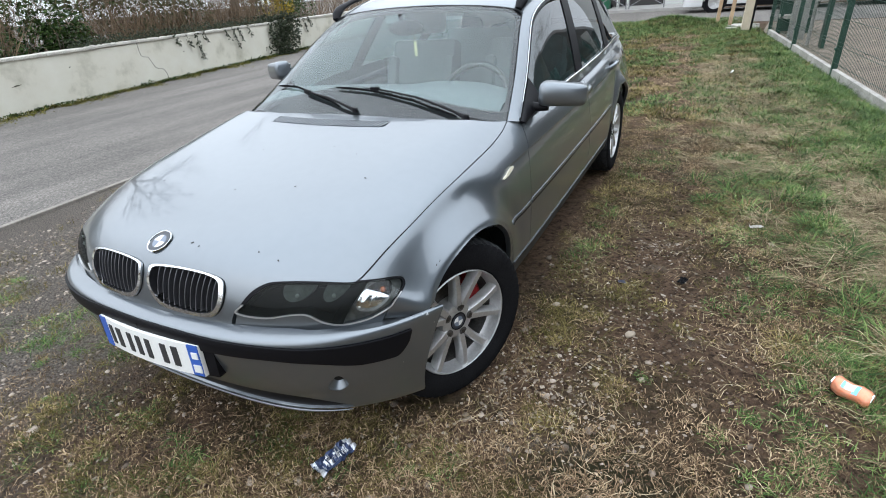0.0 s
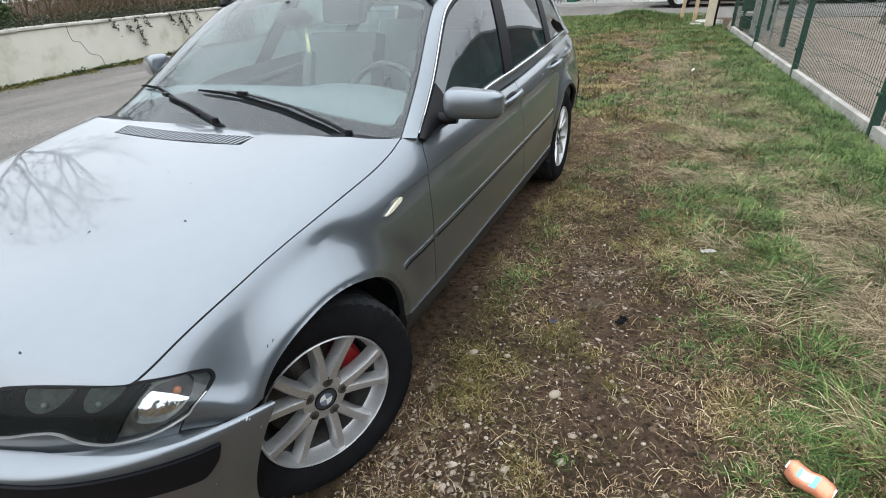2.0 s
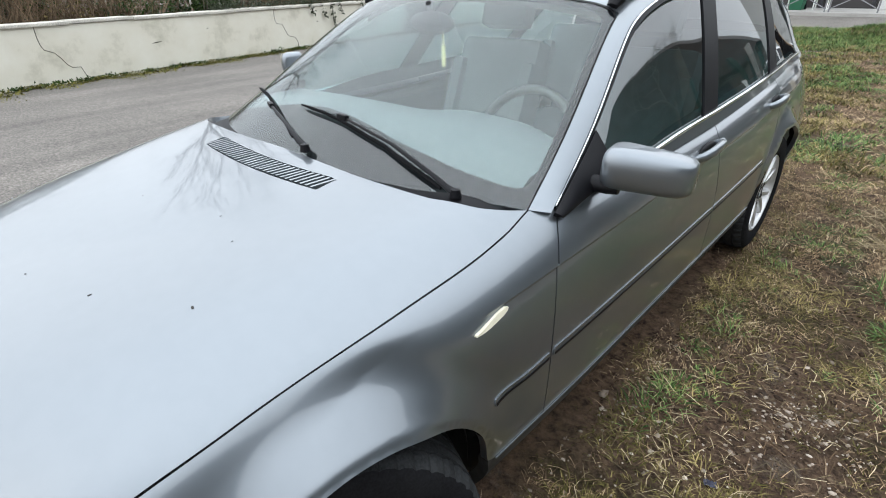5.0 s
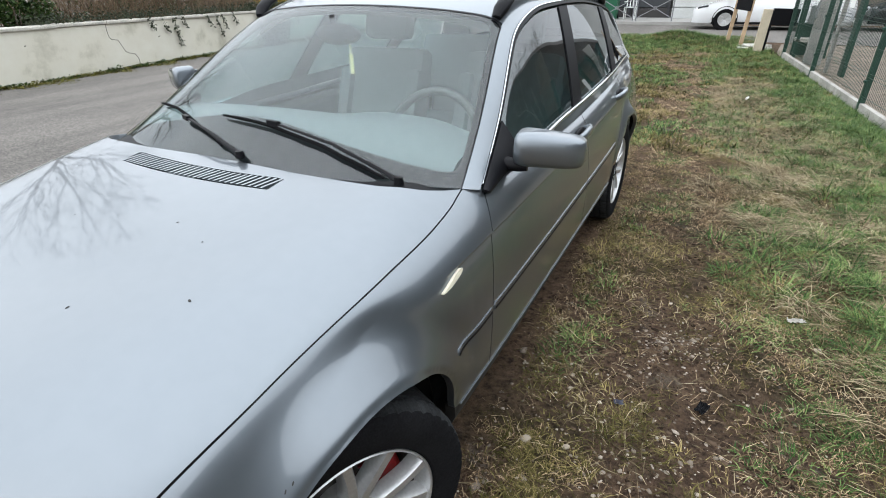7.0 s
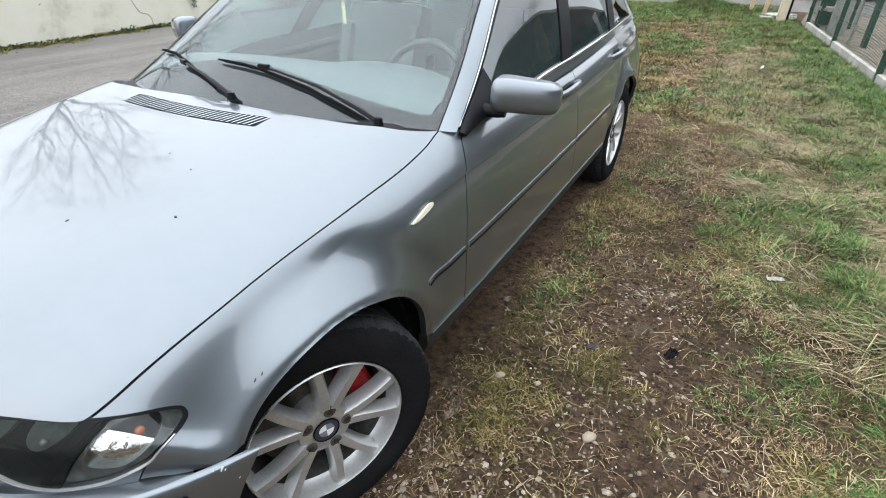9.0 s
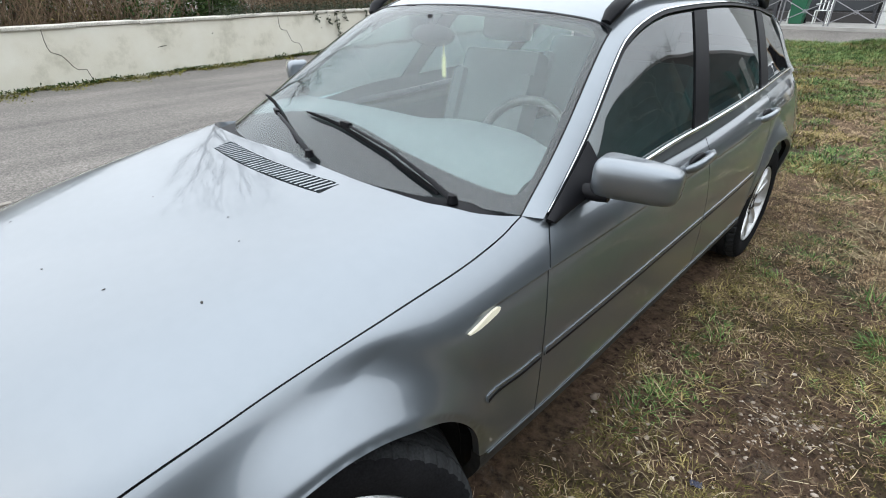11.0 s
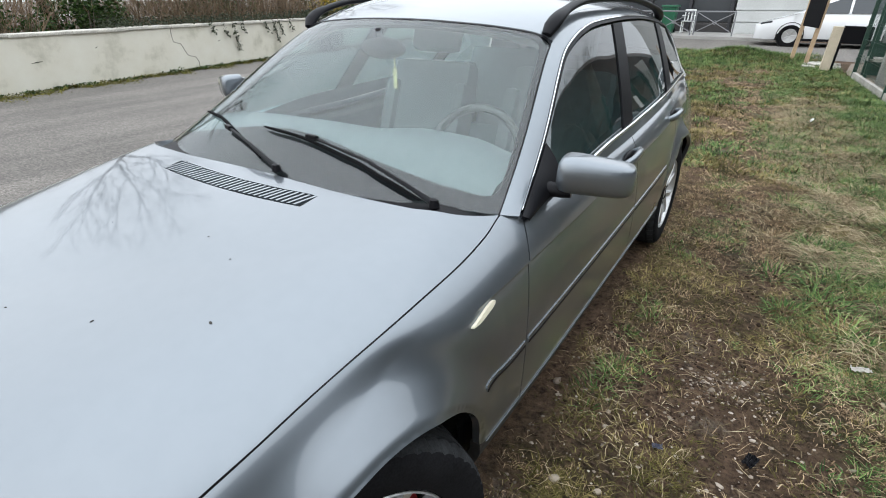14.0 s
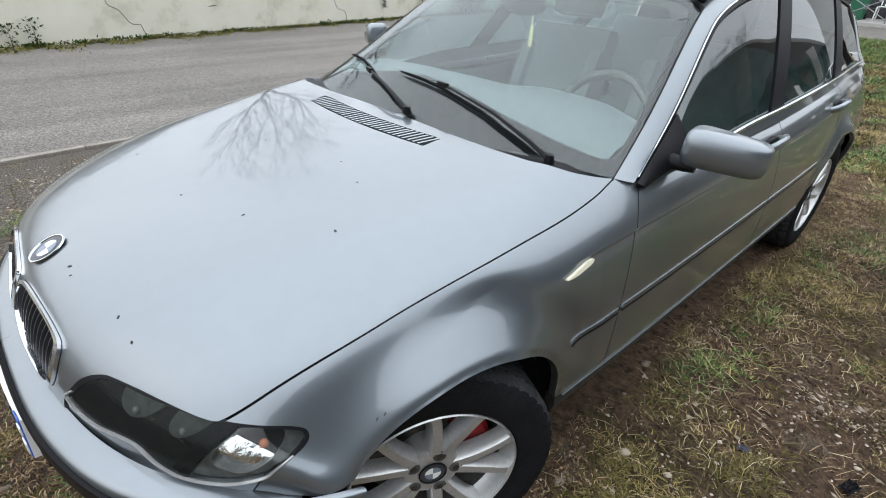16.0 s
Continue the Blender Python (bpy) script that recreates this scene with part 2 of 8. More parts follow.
# ---- car surfaces ----
class Surf:
    """A smooth surface over a net of control curves; u runs along the curves, v across them."""

    def __init__(self, curves, mirror=True, crease=False):
        self.crease = crease
        net = np.array(curves, float).transpose(1, 0, 2)
        self.nu, self.nv = net.shape[0] - 1, net.shape[1] - 1
        low = net[:, 1] * [-1, 1, 1] if mirror else 2 * net[:, 0] - net[:, 1]
        net = np.concatenate([low[:, None], net, (2 * net[:, -1] - net[:, -2])[:, None]], 1)
        self.net = np.concatenate([(2 * net[0] - net[1])[None], net, (2 * net[-1] - net[-2])[None]], 0)

    def at(self, u, v):
        u, v = np.clip(np.asarray(u, float), 0, self.nu), np.clip(np.asarray(v, float), 0, self.nv)
        i, j = np.minimum(u.astype(int), self.nu - 1), np.minimum(v.astype(int), self.nv - 1)
        f, g = u - i, v - j
        w = lambda s: ((1 - s) ** 3 / 6, (3 * s**3 - 6 * s**2 + 4) / 6, (-3 * s**3 + 3 * s**2 + 3 * s + 1) / 6, s**3 / 6)
        wu, wv = w(f), w(g)
        out = 0
        for a in range(4):
            for b in range(4):
                out = out + (wu[a] * wv[b])[..., None] * self.net[i + a, j + b]
        y, z = out[..., 1], out[..., 2]
        ease = lambda q: np.clip(q, 0, 1) ** 2 * (3 - 2 * np.clip(q, 0, 1))
        if self.crease:
            mark = np.interp(y, (.4, .65, 1.7, 2.6, 3.5), (.77, .78, .797, .812, .818))
            on = np.clip((y - .36) / .12, 0, 1) * np.clip((3.5 - y) / .3, 0, 1) * (out[..., 0] > .7)
            low = ease((mark - z) / .006 + .5)
            for cy in (.035, 2.735):
                d = np.hypot(y - cy, z - .325) - .347
                if cy < 1:
                    # a hollow above the front wing's flare, which swells towards the arch and ends behind it
                    top = ease((z - .33) / .3) * (.3 + .7 * ease((y - cy + .32) / .26)) * (1 - .45 * ease((y - cy - .1) / .14))
                    swell = 5.2 * np.clip(.09 - np.maximum(d, 0), 0, 1) ** 2 - .015 * np.exp(-((d - .105) / .045) ** 2)
                else:
                    top = ease((z - .33) / .3) * (.7 + .3 * ease((y - cy + .14) / .24))
                    swell = .045 * np.exp(-(d / .058) ** 2)
                flare = top * swell - .009 * np.exp(-(d / .011) ** 2) - .004 * np.exp(-(d / .2) ** 2)
                out[..., 0] += flare * np.clip((out[..., 0] - .7) / .08, 0, 1) * np.clip((z - .33) / .06, 0, 1)
            out[..., 0] -= .006 * on * low * np.clip((z - .35) / .35, 0, 1)
        # the tail draws in towards the roof, the belt line rises to the rear, the roof is bowed
        out[..., 0] *= 1 - .058 * ease((y - 2.1) / 1.3) * np.clip((z - .6) / .28, 0, 1) * np.clip((1.27 - z) / .3, 0, 1)
        out[..., 2] += np.interp(y, (.8, 1.25, 1.7, 2.0, 2.3, 2.8, 3.3), (0, -.014, -.017, -.008, .004, .013, .013)) * np.exp(-((z - .92) / .08) ** 2)
        out[..., 2] += .027 * ease((y - 1.2) / .4) * (1 - ease((y - 2.2) / 1.0)) * np.clip((z - 1.0) / .22, 0, 1)
        return out

    def normal(self, u, v):
        e = 0.02
        a = self.at(np.minimum(u + e, self.nu), v) - self.at(np.maximum(u - e, 0), v)
        b = self.at(u, v + e) - self.at(u, v - e) if np.min(v) - e >= 0 and np.max(v) + e <= self.nv else self.at(u, np.minimum(v + e, self.nv)) - self.at(u, np.maximum(v - e, 0))
        n = np.cross(b, a)
        return n / np.maximum(np.linalg.norm(n, axis=-1, keepdims=True), 1e-9)


def clip(uv, faces, cut):
    """Keeps the part of a mesh in (u, v) where cut(u, v) > 0, with new corners on the line itself."""
    uv = [tuple(p) for p in uv]
    val = cut(np.array(uv))
    pos = val > 0
    edges = sorted({(min(a, b), max(a, b)) for f in faces for a, b in zip(f, f[1:] + f[:1]) if pos[a] != pos[b]})
    made, out = {}, []
    if edges:
        e = np.array(edges)
        q = np.array(uv)
        a, b, sign = q[e[:, 0]], q[e[:, 1]], pos[e[:, 0]]
        for _ in range(9):
            mid = (a + b) / 2
            same = ((cut(mid) > 0) == sign)[:, None]
            a, b = np.where(same, mid, a), np.where(same, b, mid)
        made = {key: len(uv) + i for i, key in enumerate(edges)}
        uv += [tuple(p) for p in (a + b) / 2]

    def cross(i, j):
        return made[(min(i, j), max(i, j))]

    for f in faces:
        inside = [bool(pos[i]) for i in f]
        if all(inside):
            out.append(f)
        elif any(inside):
            poly = []
            for a, b, ia, ib in zip(f, f[1:] + f[:1], inside, inside[1:] + inside[:1]):
                if ia:
                    poly.append(a)
                if ia != ib:
                    poly.append(cross(a, b))
            if len(poly) > 2:
                out.append(tuple(poly))
    return uv, out


CUT = {}


def panel(name, surf, us, vs, cuts=(), sides=(1,), rim=0.018, lift=0.0):
    """A sheet of a surface, cut to its outline, with turned-in edges."""
    if name in CUT:
        uv, faces = CUT[name]
        cuts = ()
    else:
        nv = len(vs)
        uv = [(u, v) for u in us for v in vs]
        faces = [(i * nv + j, i * nv + j + 1, (i + 1) * nv + j + 1, (i + 1) * nv + j) for i in range(len(us) - 1) for j in range(nv - 1)]
    for cut in cuts:
        uv, faces = clip(uv, faces, lambda q, cut=cut: cut(q[:, 0], q[:, 1], surf.at(q[:, 0], q[:, 1])))
    CUT[name] = uv, faces
    used = sorted({i for f in faces for i in f})
    renum = {o: n for n, o in enumerate(used)}
    faces = [tuple(renum[i] for i in f) for f in faces]
    q = np.array([uv[i] for i in used])
    n = surf.normal(q[:, 0], q[:, 1])
    p = surf.at(q[:, 0], q[:, 1]) + n * lift
    count = {}
    for f in faces:
        for a, b in zip(f, f[1:] + f[:1]):
            count[(a, b)] = count.get((a, b), 0) + 1
    verts, norms, all_faces = [], [], []
    for side in sides:
        s = np.array([side, 1, 1])
        base = len(verts)
        verts += list(p * s)
        norms += list(n * s)
        turn = (lambda f: f) if side > 0 else (lambda f: f[::-1])
        all_faces += [turn(tuple(base + i for i in f)) for f in faces]
        if rim:
            edge = [(a, b) for (a, b) in count if (b, a) not in count and not (abs(p[a][0]) < 2e-3 and abs(p[b][0]) < 2e-3 and len(sides) > 1)]
            top, low = {}, {}
            for i in sorted({i for e in edge for i in e}):
                top[i] = len(verts)
                verts.append(p[i] * s)
                norms.append((0, 0, 0))
                low[i] = len(verts)
                verts.append((p[i] - n[i] * rim) * s)
                norms.append((0, 0, 0))
            all_faces += [turn((top[b], top[a], low[a], low[b])) for a, b in edge]
    return mesh_of(name, verts, all_faces, norms)


# the lower body: curves from the nose to the tail, from the bonnet's middle out and down to the sill
SIDE_Y = (1.2, 1.7, 2.2, 2.7, 3.15, 3.5, 3.72)


def tail(xs, zs):
    return tuple((x, y, z) for x, y, z in zip(xs, SIDE_Y, zs))


BODY = Surf([
    ((0, -.607, .575), (0, -.597, .658), (0, -.562, .736), (0, -.47, .781), (0, -.295, .82), (0, -.08, .853), (0, .14, .887), (0, .34, .92), (0, .54, .95), (0, .8, .96)) + tail((0,) * 7, (.95, .95, .95, .95, .95, .94, .9)),
    ((.27, -.59, .572), (.285, -.577, .652), (.3, -.541, .727), (.325, -.456, .774), (.37, -.296, .817), (.42, -.08, .852), (.465, .15, .886), (.51, .36, .918), (.55, .57, .945), (.58, .82, .955)) + tail((.58,) * 5 + (.55, .45), (.95, .95, .95, .95, .95, .94, .9)),
    ((.44, -.55, .57), (.46, -.535, .64), (.475, -.496, .699), (.49, -.42, .743), (.52, -.28, .795), (.555, -.08, .838), (.59, .16, .876), (.625, .38, .909), (.65, .6, .935), (.67, .84, .94)) + tail((.68,) * 4 + (.66, .63, .52), (.94, .94, .94, .94, .94, .935, .9)),
    ((.585, -.49, .565), (.605, -.475, .625), (.625, -.44, .675), (.64, -.375, .717), (.66, -.25, .765), (.675, -.07, .81), (.69, .16, .847), (.705, .4, .877), (.72, .63, .9), (.735, .86, .905)) + tail((.745, .75, .75, .745, .73, .7, .6), (.91, .915, .92, .925, .93, .935, .9)),
    ((.69, -.405, .56), (.71, -.392, .605), (.728, -.36, .645), (.72, -.317, .652), (.727, -.212, .713), (.747, -.06, .772), (.763, .16, .808), (.785, .4, .825), (.79, .63, .85), (.795, .86, .865)) + tail((.8, .805, .805, .8, .785, .75, .66), (.875, .88, .885, .89, .895, .895, .86)),
    ((.755, -.335, .55), (.77, -.325, .58), (.787, -.3, .607), (.773, -.266, .588), (.788, -.18, .628), (.804, -.052, .686), (.815, .16, .728), (.835, .4, .755), (.838, .63, .77), (.84, .87, .78)) + tail((.842, .845, .845, .843, .83, .79, .7), (.785, .79, .8, .805, .81, .81, .78)),
    ((.785, -.29, .51), (.8, -.285, .53), (.815, -.265, .55), (.82, -.231, .556), (.826, -.155, .555), (.841, -.04, .588), (.848, .16, .61), (.852, .4, .62), (.855, .63, .63), (.857, .87, .63)) + tail((.858, .86, .86, .86, .845, .8, .71), (.63,) * 7),
    ((.79, -.275, .4), (.8, -.27, .4), (.81, -.25, .4), (.82, -.21, .4), (.83, -.145, .4), (.836, -.04, .4), (.84, .16, .4), (.845, .4, .4), (.85, .63, .4), (.852, .87, .4)) + tail((.853, .853, .853, .853, .838, .79, .7), (.4,) * 7),
    ((.76, -.275, .28), (.77, -.27, .28), (.78, -.25, .28), (.795, -.21, .28), (.81, -.145, .29), (.82, -.04, .3), (.828, .16, .31), (.834, .4, .31), (.838, .63, .31), (.84, .87, .31)) + tail((.84, .84, .84, .84, .825, .77, .69), (.31,) * 7),
    ((.7, -.275, .2), (.7, -.27, .2), (.7, -.25, .2), (.72, -.21, .2), (.74, -.145, .21), (.75, -.04, .21), (.77, .16, .23), (.785, .4, .23), (.79, .63, .23), (.792, .87, .23)) + tail((.792, .792, .792, .792, .78, .72, .6), (.23,) * 7),
], crease=True)

# the upper body: windscreen, roof and side glass
UPPER = Surf([
    ((0, .44, .92), (0, .605, 1.03), (0, .78, 1.14), (0, .955, 1.243), (0, 1.12, 1.328), (0, 1.29, 1.374), (0, 1.65, 1.398), (0, 2.15, 1.398), (0, 2.75, 1.38), (0, 3.28, 1.34), (0, 3.56, 1.25), (0, 3.7, .93)),
    ((.3, .465, .92), (.3, .628, 1.025), (.292, .8, 1.134), (.285, .975, 1.234), (.28, 1.137, 1.318), (.28, 1.3, 1.366), (.285, 1.65, 1.39), (.285, 2.15, 1.39), (.28, 2.75, 1.37), (.27, 3.28, 1.33), (.27, 3.55, 1.24), (.3, 3.69, .93)),
    ((.55, .535, .912), (.538, .697, 1.007), (.52, .86, 1.112), (.5, 1.025, 1.208), (.48, 1.18, 1.29), (.48, 1.335, 1.336), (.485, 1.65, 1.361), (.485, 2.15, 1.361), (.475, 2.75, 1.34), (.46, 3.28, 1.29), (.46, 3.52, 1.21), (.53, 3.65, .92)),
    ((.71, .62, .895), (.683, .785, .985), (.656, .94, 1.08), (.626, 1.09, 1.17), (.597, 1.235, 1.25), (.584, 1.37, 1.295), (.586, 1.65, 1.318), (.586, 2.15, 1.318), (.575, 2.75, 1.297), (.555, 3.28, 1.24), (.55, 3.48, 1.17), (.62, 3.6, .91)),
    ((.755, .66, .885), (.727, .82, .957), (.702, .975, 1.045), (.679, 1.12, 1.127), (.656, 1.255, 1.202), (.641, 1.39, 1.24), (.64, 1.65, 1.258), (.64, 2.15, 1.258), (.63, 2.75, 1.237), (.61, 3.28, 1.19), (.605, 3.46, 1.12), (.655, 3.57, .9)),
    ((.775, .69, .878), (.757, .84, .918), (.745, .985, .97), (.736, 1.135, 1.015), (.724, 1.27, 1.065), (.715, 1.405, 1.095), (.713, 1.65, 1.105), (.713, 2.15, 1.105), (.703, 2.75, 1.092), (.68, 3.28, 1.07), (.665, 3.45, 1.02), (.68, 3.55, .89)),
    ((.785, .7, .865), (.787, .85, .882), (.791, .995, .888), (.795, 1.145, .893), (.798, 1.28, .898), (.8, 1.41, .9), (.8, 1.65, .905), (.8, 2.15, .91), (.79, 2.75, .915), (.77, 3.28, .92), (.745, 3.45, .92), (.71, 3.54, .88)),
])

# the bumper: rings from its upper lip down, swept from the middle round to the wheel arch
PLAN = np.array([(0, -.613), (.2, -.608), (.4, -.583), (.56, -.53), (.68, -.44), (.76, -.34), (.8, -.26), (.826, -.18)])


def bumper_ring(mid, end, z0, z1):
    d = np.gradient(PLAN, axis=0)
    n = np.stack([d[:, 1], -d[:, 0]], 1)
    n /= np.linalg.norm(n, axis=1, keepdims=True)
    out = [mid + (end - mid) * (i / 6) ** 1.6 for i in range(len(PLAN))]
    return tuple((x + nx * o, y + ny * o, z0 + (z1 - z0) * (i / 6) ** 3) for i, ((x, y), (nx, ny), o) in enumerate(zip(PLAN, n, out)))


BUMPER = Surf(np.array([
    bumper_ring(-.05, -.05, .59, .56), bumper_ring(-.01, -.01, .58, .55), bumper_ring(.024, .02, .574, .553), bumper_ring(.04, .026, .561, .544), bumper_ring(.036, .025, .502, .486),
    bumper_ring(.022, .024, .44, .43), bumper_ring(.004, .02, .375, .37), bumper_ring(-.03, .012, .315, .305), bumper_ring(-.045, .006, .264, .254), bumper_ring(-.075, -.01, .236, .23), bumper_ring(-.18, -.1, .236, .23)]), mirror=False)
# ---- end of car surfaces ----


# ---- car: outlines ----
def line(*pts):
    """A smooth function through points (a, b), without overshoot."""
    a, b = np.array(pts, float).T
    h, d = np.diff(a), np.diff(b) / np.diff(a)
    m = np.r_[d[0], np.where(d[:-1] * d[1:] > 0, 2 * d[:-1] * d[1:] / (d[:-1] + d[1:] + 1e-12), 0), d[-1]]

    def at(x):
        x = np.clip(x, a[0], a[-1])
        i = np.clip(np.searchsorted(a, x) - 1, 0, len(h) - 1)
        t = (x - a[i]) / h[i]
        return (2 * t**3 - 3 * t**2 + 1) * b[i] + (t**3 - 2 * t**2 + t) * h[i] * m[i] + (3 * t**2 - 2 * t**3) * b[i + 1] + (t**3 - t**2) * h[i] * m[i + 1]
    return at


def loop(pts, n=8):
    """A closed smooth loop through points, as a dense polygon."""
    p = np.array(pts, float)
    out = []
    for i in range(len(p)):
        a, b, c, d = p[i - 1], p[i], p[(i + 1) % len(p)], p[(i + 2) % len(p)]
        for t in np.arange(n) / n:
            out.append(0.5 * (2 * b + (c - a) * t + (2 * a - 5 * b + 4 * c - d) * t**2 + (3 * b - a - 3 * c + d) * t**3))
    return np.array(out)


def inside(poly, q):
    """Signed distance to a polygon, above nought inside."""
    d, odd = np.full(len(q), 1e9), np.zeros(len(q), bool)
    for a, b in zip(poly, np.roll(poly, -1, 0)):
        e = b - a
        t = np.clip(((q - a) @ e) / (e @ e + 1e-12), 0, 1)
        d = np.minimum(d, np.linalg.norm(q - a - t[:, None] * e, axis=1))
        cond = (a[1] > q[:, 1]) != (b[1] > q[:, 1])
        odd ^= cond & (q[:, 0] < (b[0] - a[0]) * (q[:, 1] - a[1]) / (b[1] - a[1] + 1e-12) + a[0])
    return np.where(odd, d, -d)


SHUT = line((0, 1.38), (0.3, 1.39), (0.64, 1.42), (0.99, 1.5), (1.58, 1.63), (2.0, 1.83), (2.2, 2.2), (2.32, 2.582), (2.46, 3.137), (2.54, 3.277), (2.9, 3.348), (3.66, 3.428), (4.1, 3.49), (4.83, 3.597), (5.64, 3.649), (6.5, 3.584), (7.03, 3.53), (7.6, 3.38), (8.0, 3.15), (8.4, 2.95))
LAMP = loop([(0.64, 1.47), (0.99, 1.54), (1.58, 1.68), (2.0, 1.9), (2.243, 2.5), (2.51, 3.206), (2.764, 3.621), (3.143, 4.1), (3.222, 4.353), (2.9, 4.479), (1.753, 4.485), (1.156, 4.428), (0.44, 4.0), (0.24, 3.45), (0.45, 3.05), (0.82, 2.7), (0.8, 2.4), (0.58, 1.95)])
TURN = loop([(1.639, 3.603), (2.269, 3.609), (2.736, 3.761), (2.994, 4.015), (2.679, 4.182), (1.627, 4.254), (0.933, 4.097), (0.93, 3.77), (1.25, 3.64)])
KIDNEY = loop([(1.55, .045), (1.84, .12), (1.95, .53), (1.91, .95), (1.7, 1.16), (.95, 1.21), (.36, 1.06), (.27, .66), (.36, .25), (.9, .07)])
KIDNEY_IN = loop([(1.53, .095), (1.78, .17), (1.88, .55), (1.84, .92), (1.63, 1.09), (.97, 1.13), (.5, 1.0), (.42, .65), (.52, .29), (.96, .12)])
DOOR_F = line((.2, .605), (.4, .595), (.585, .598), (.7, .61), (.78, .632), (.84, .67), (.88, .715), (.93, .78))
DOOR_B = line((.2, 1.7), (.64, 1.7), (.77, 1.69), (.85, 1.705), (.9, 1.76), (.95, 1.8))
DOOR_R = line((.2, 2.34), (.36, 2.35), (.5, 2.37), (.62, 2.44), (.72, 2.53), (.85, 2.6), (.95, 2.6))
ARCH_F, ARCH_R, ARCH_RADIUS = (.035, .325), (2.735, .325), .347
SCREEN = line((0, 3.44), (1.36, 3.3), (2.86, 3.1), (3.9, 2.98), (4.6, 2.9))
HEADER = line((0, 4.08), (.93, 4.1), (1.83, 4.2), (2.5, 4.28), (2.75, 4.25), (3.1, 4.0))
TRIM = line((0, 4.6), (.28, 4.45), (1, 4.205), (1.85, 4.0), (2.85, 3.74), (3.5, 3.605), (4.24, 3.49), (5, 3.455), (5.6, 3.42), (6.2, 3.39), (6.87, 3.35), (7.5, 3.335), (8.1, 3.29), (8.6, 3.28), (9, 3.35), (10, 3.6))
BELT = 5.78


class SideGlass(Surf):
    """Side glazing: nearly straight from the roof frame down to the belt line."""

    def __init__(self):
        self.nu, self.nv = UPPER.nu, UPPER.nv

    def at(self, u, v):
        u, v = np.clip(np.asarray(u, float), 0, self.nu), np.clip(np.asarray(v, float), 0, self.nv)
        top = TRIM(u) + .1
        t = (v - top) / (BELT + .05 - top)
        a, b = UPPER.at(u, top), UPPER.at(u, np.full_like(u, BELT + .05))
        p = a + (b - a) * t[..., None]
        p[..., 0] += .028 * t * (1 - t)
        return p


SIDE_GLASS = SideGlass()


def arch(p, centre, grow=0.0):
    return np.hypot(p[:, 1] - centre[0], p[:, 2] - centre[1]) - ARCH_RADIUS - grow


def quarter_end(p):
    """The rounded rear end of the side windows."""
    return 3.2 - .42 * (p[:, 2] - .95) - p[:, 1]


def uvpoly(poly, off=0.0):
    return lambda u, v, p: inside(poly, np.stack([u, v], 1)) - off


def outpoly(poly, off=0.0):
    return lambda u, v, p: off - inside(poly, np.stack([u, v], 1))


U = lambda a, b, n: list(np.linspace(a, b, n))
V = lambda a, b, n: sorted(U(a, 4.55, max(2, int(n * .3))) + U(4.57, 5.15, 26) + U(5.2, b, int(n * .6)))
GAP = .0022
car = tagged(new("estate_car"), "silver-grey metallic estate car with worn front bumper, parked on grass", "car")

# ---- car: painted panels ----
HOOD_REAR = line((0, .462), (.3, .456), (.46, .465), (.56, .478), (.61, .5), (.66, .53), (.7, .58), (.74, .66))
vent_in = lambda p: np.minimum(.305 - np.abs(p[:, 0]), 0.033 - np.abs(p[:, 1] - .366 - .02 * (p[:, 0] / .3) ** 2))
hood_edge = lambda u, v, p: HOOD_REAR(np.abs(p[:, 0])) - p[:, 1]
bonnet = part("bonnet", panel("bonnet", BODY, U(.02, 8.4, 130), U(0, 3.7, 60), [lambda u, v, p: SHUT(u) - .022 - v, hood_edge, outpoly(KIDNEY), lambda u, v, p: -vent_in(p)], (1, -1), rim=.02), PAINT, car)
fender_front = lambda u, v, p: np.where(p[:, 1] < -.12, p[:, 2] - np.interp(p[:, 1], (-.4, -.36, -.32, -.25, -.2), (.562, .556, .55, .553, .552)), 1.0)
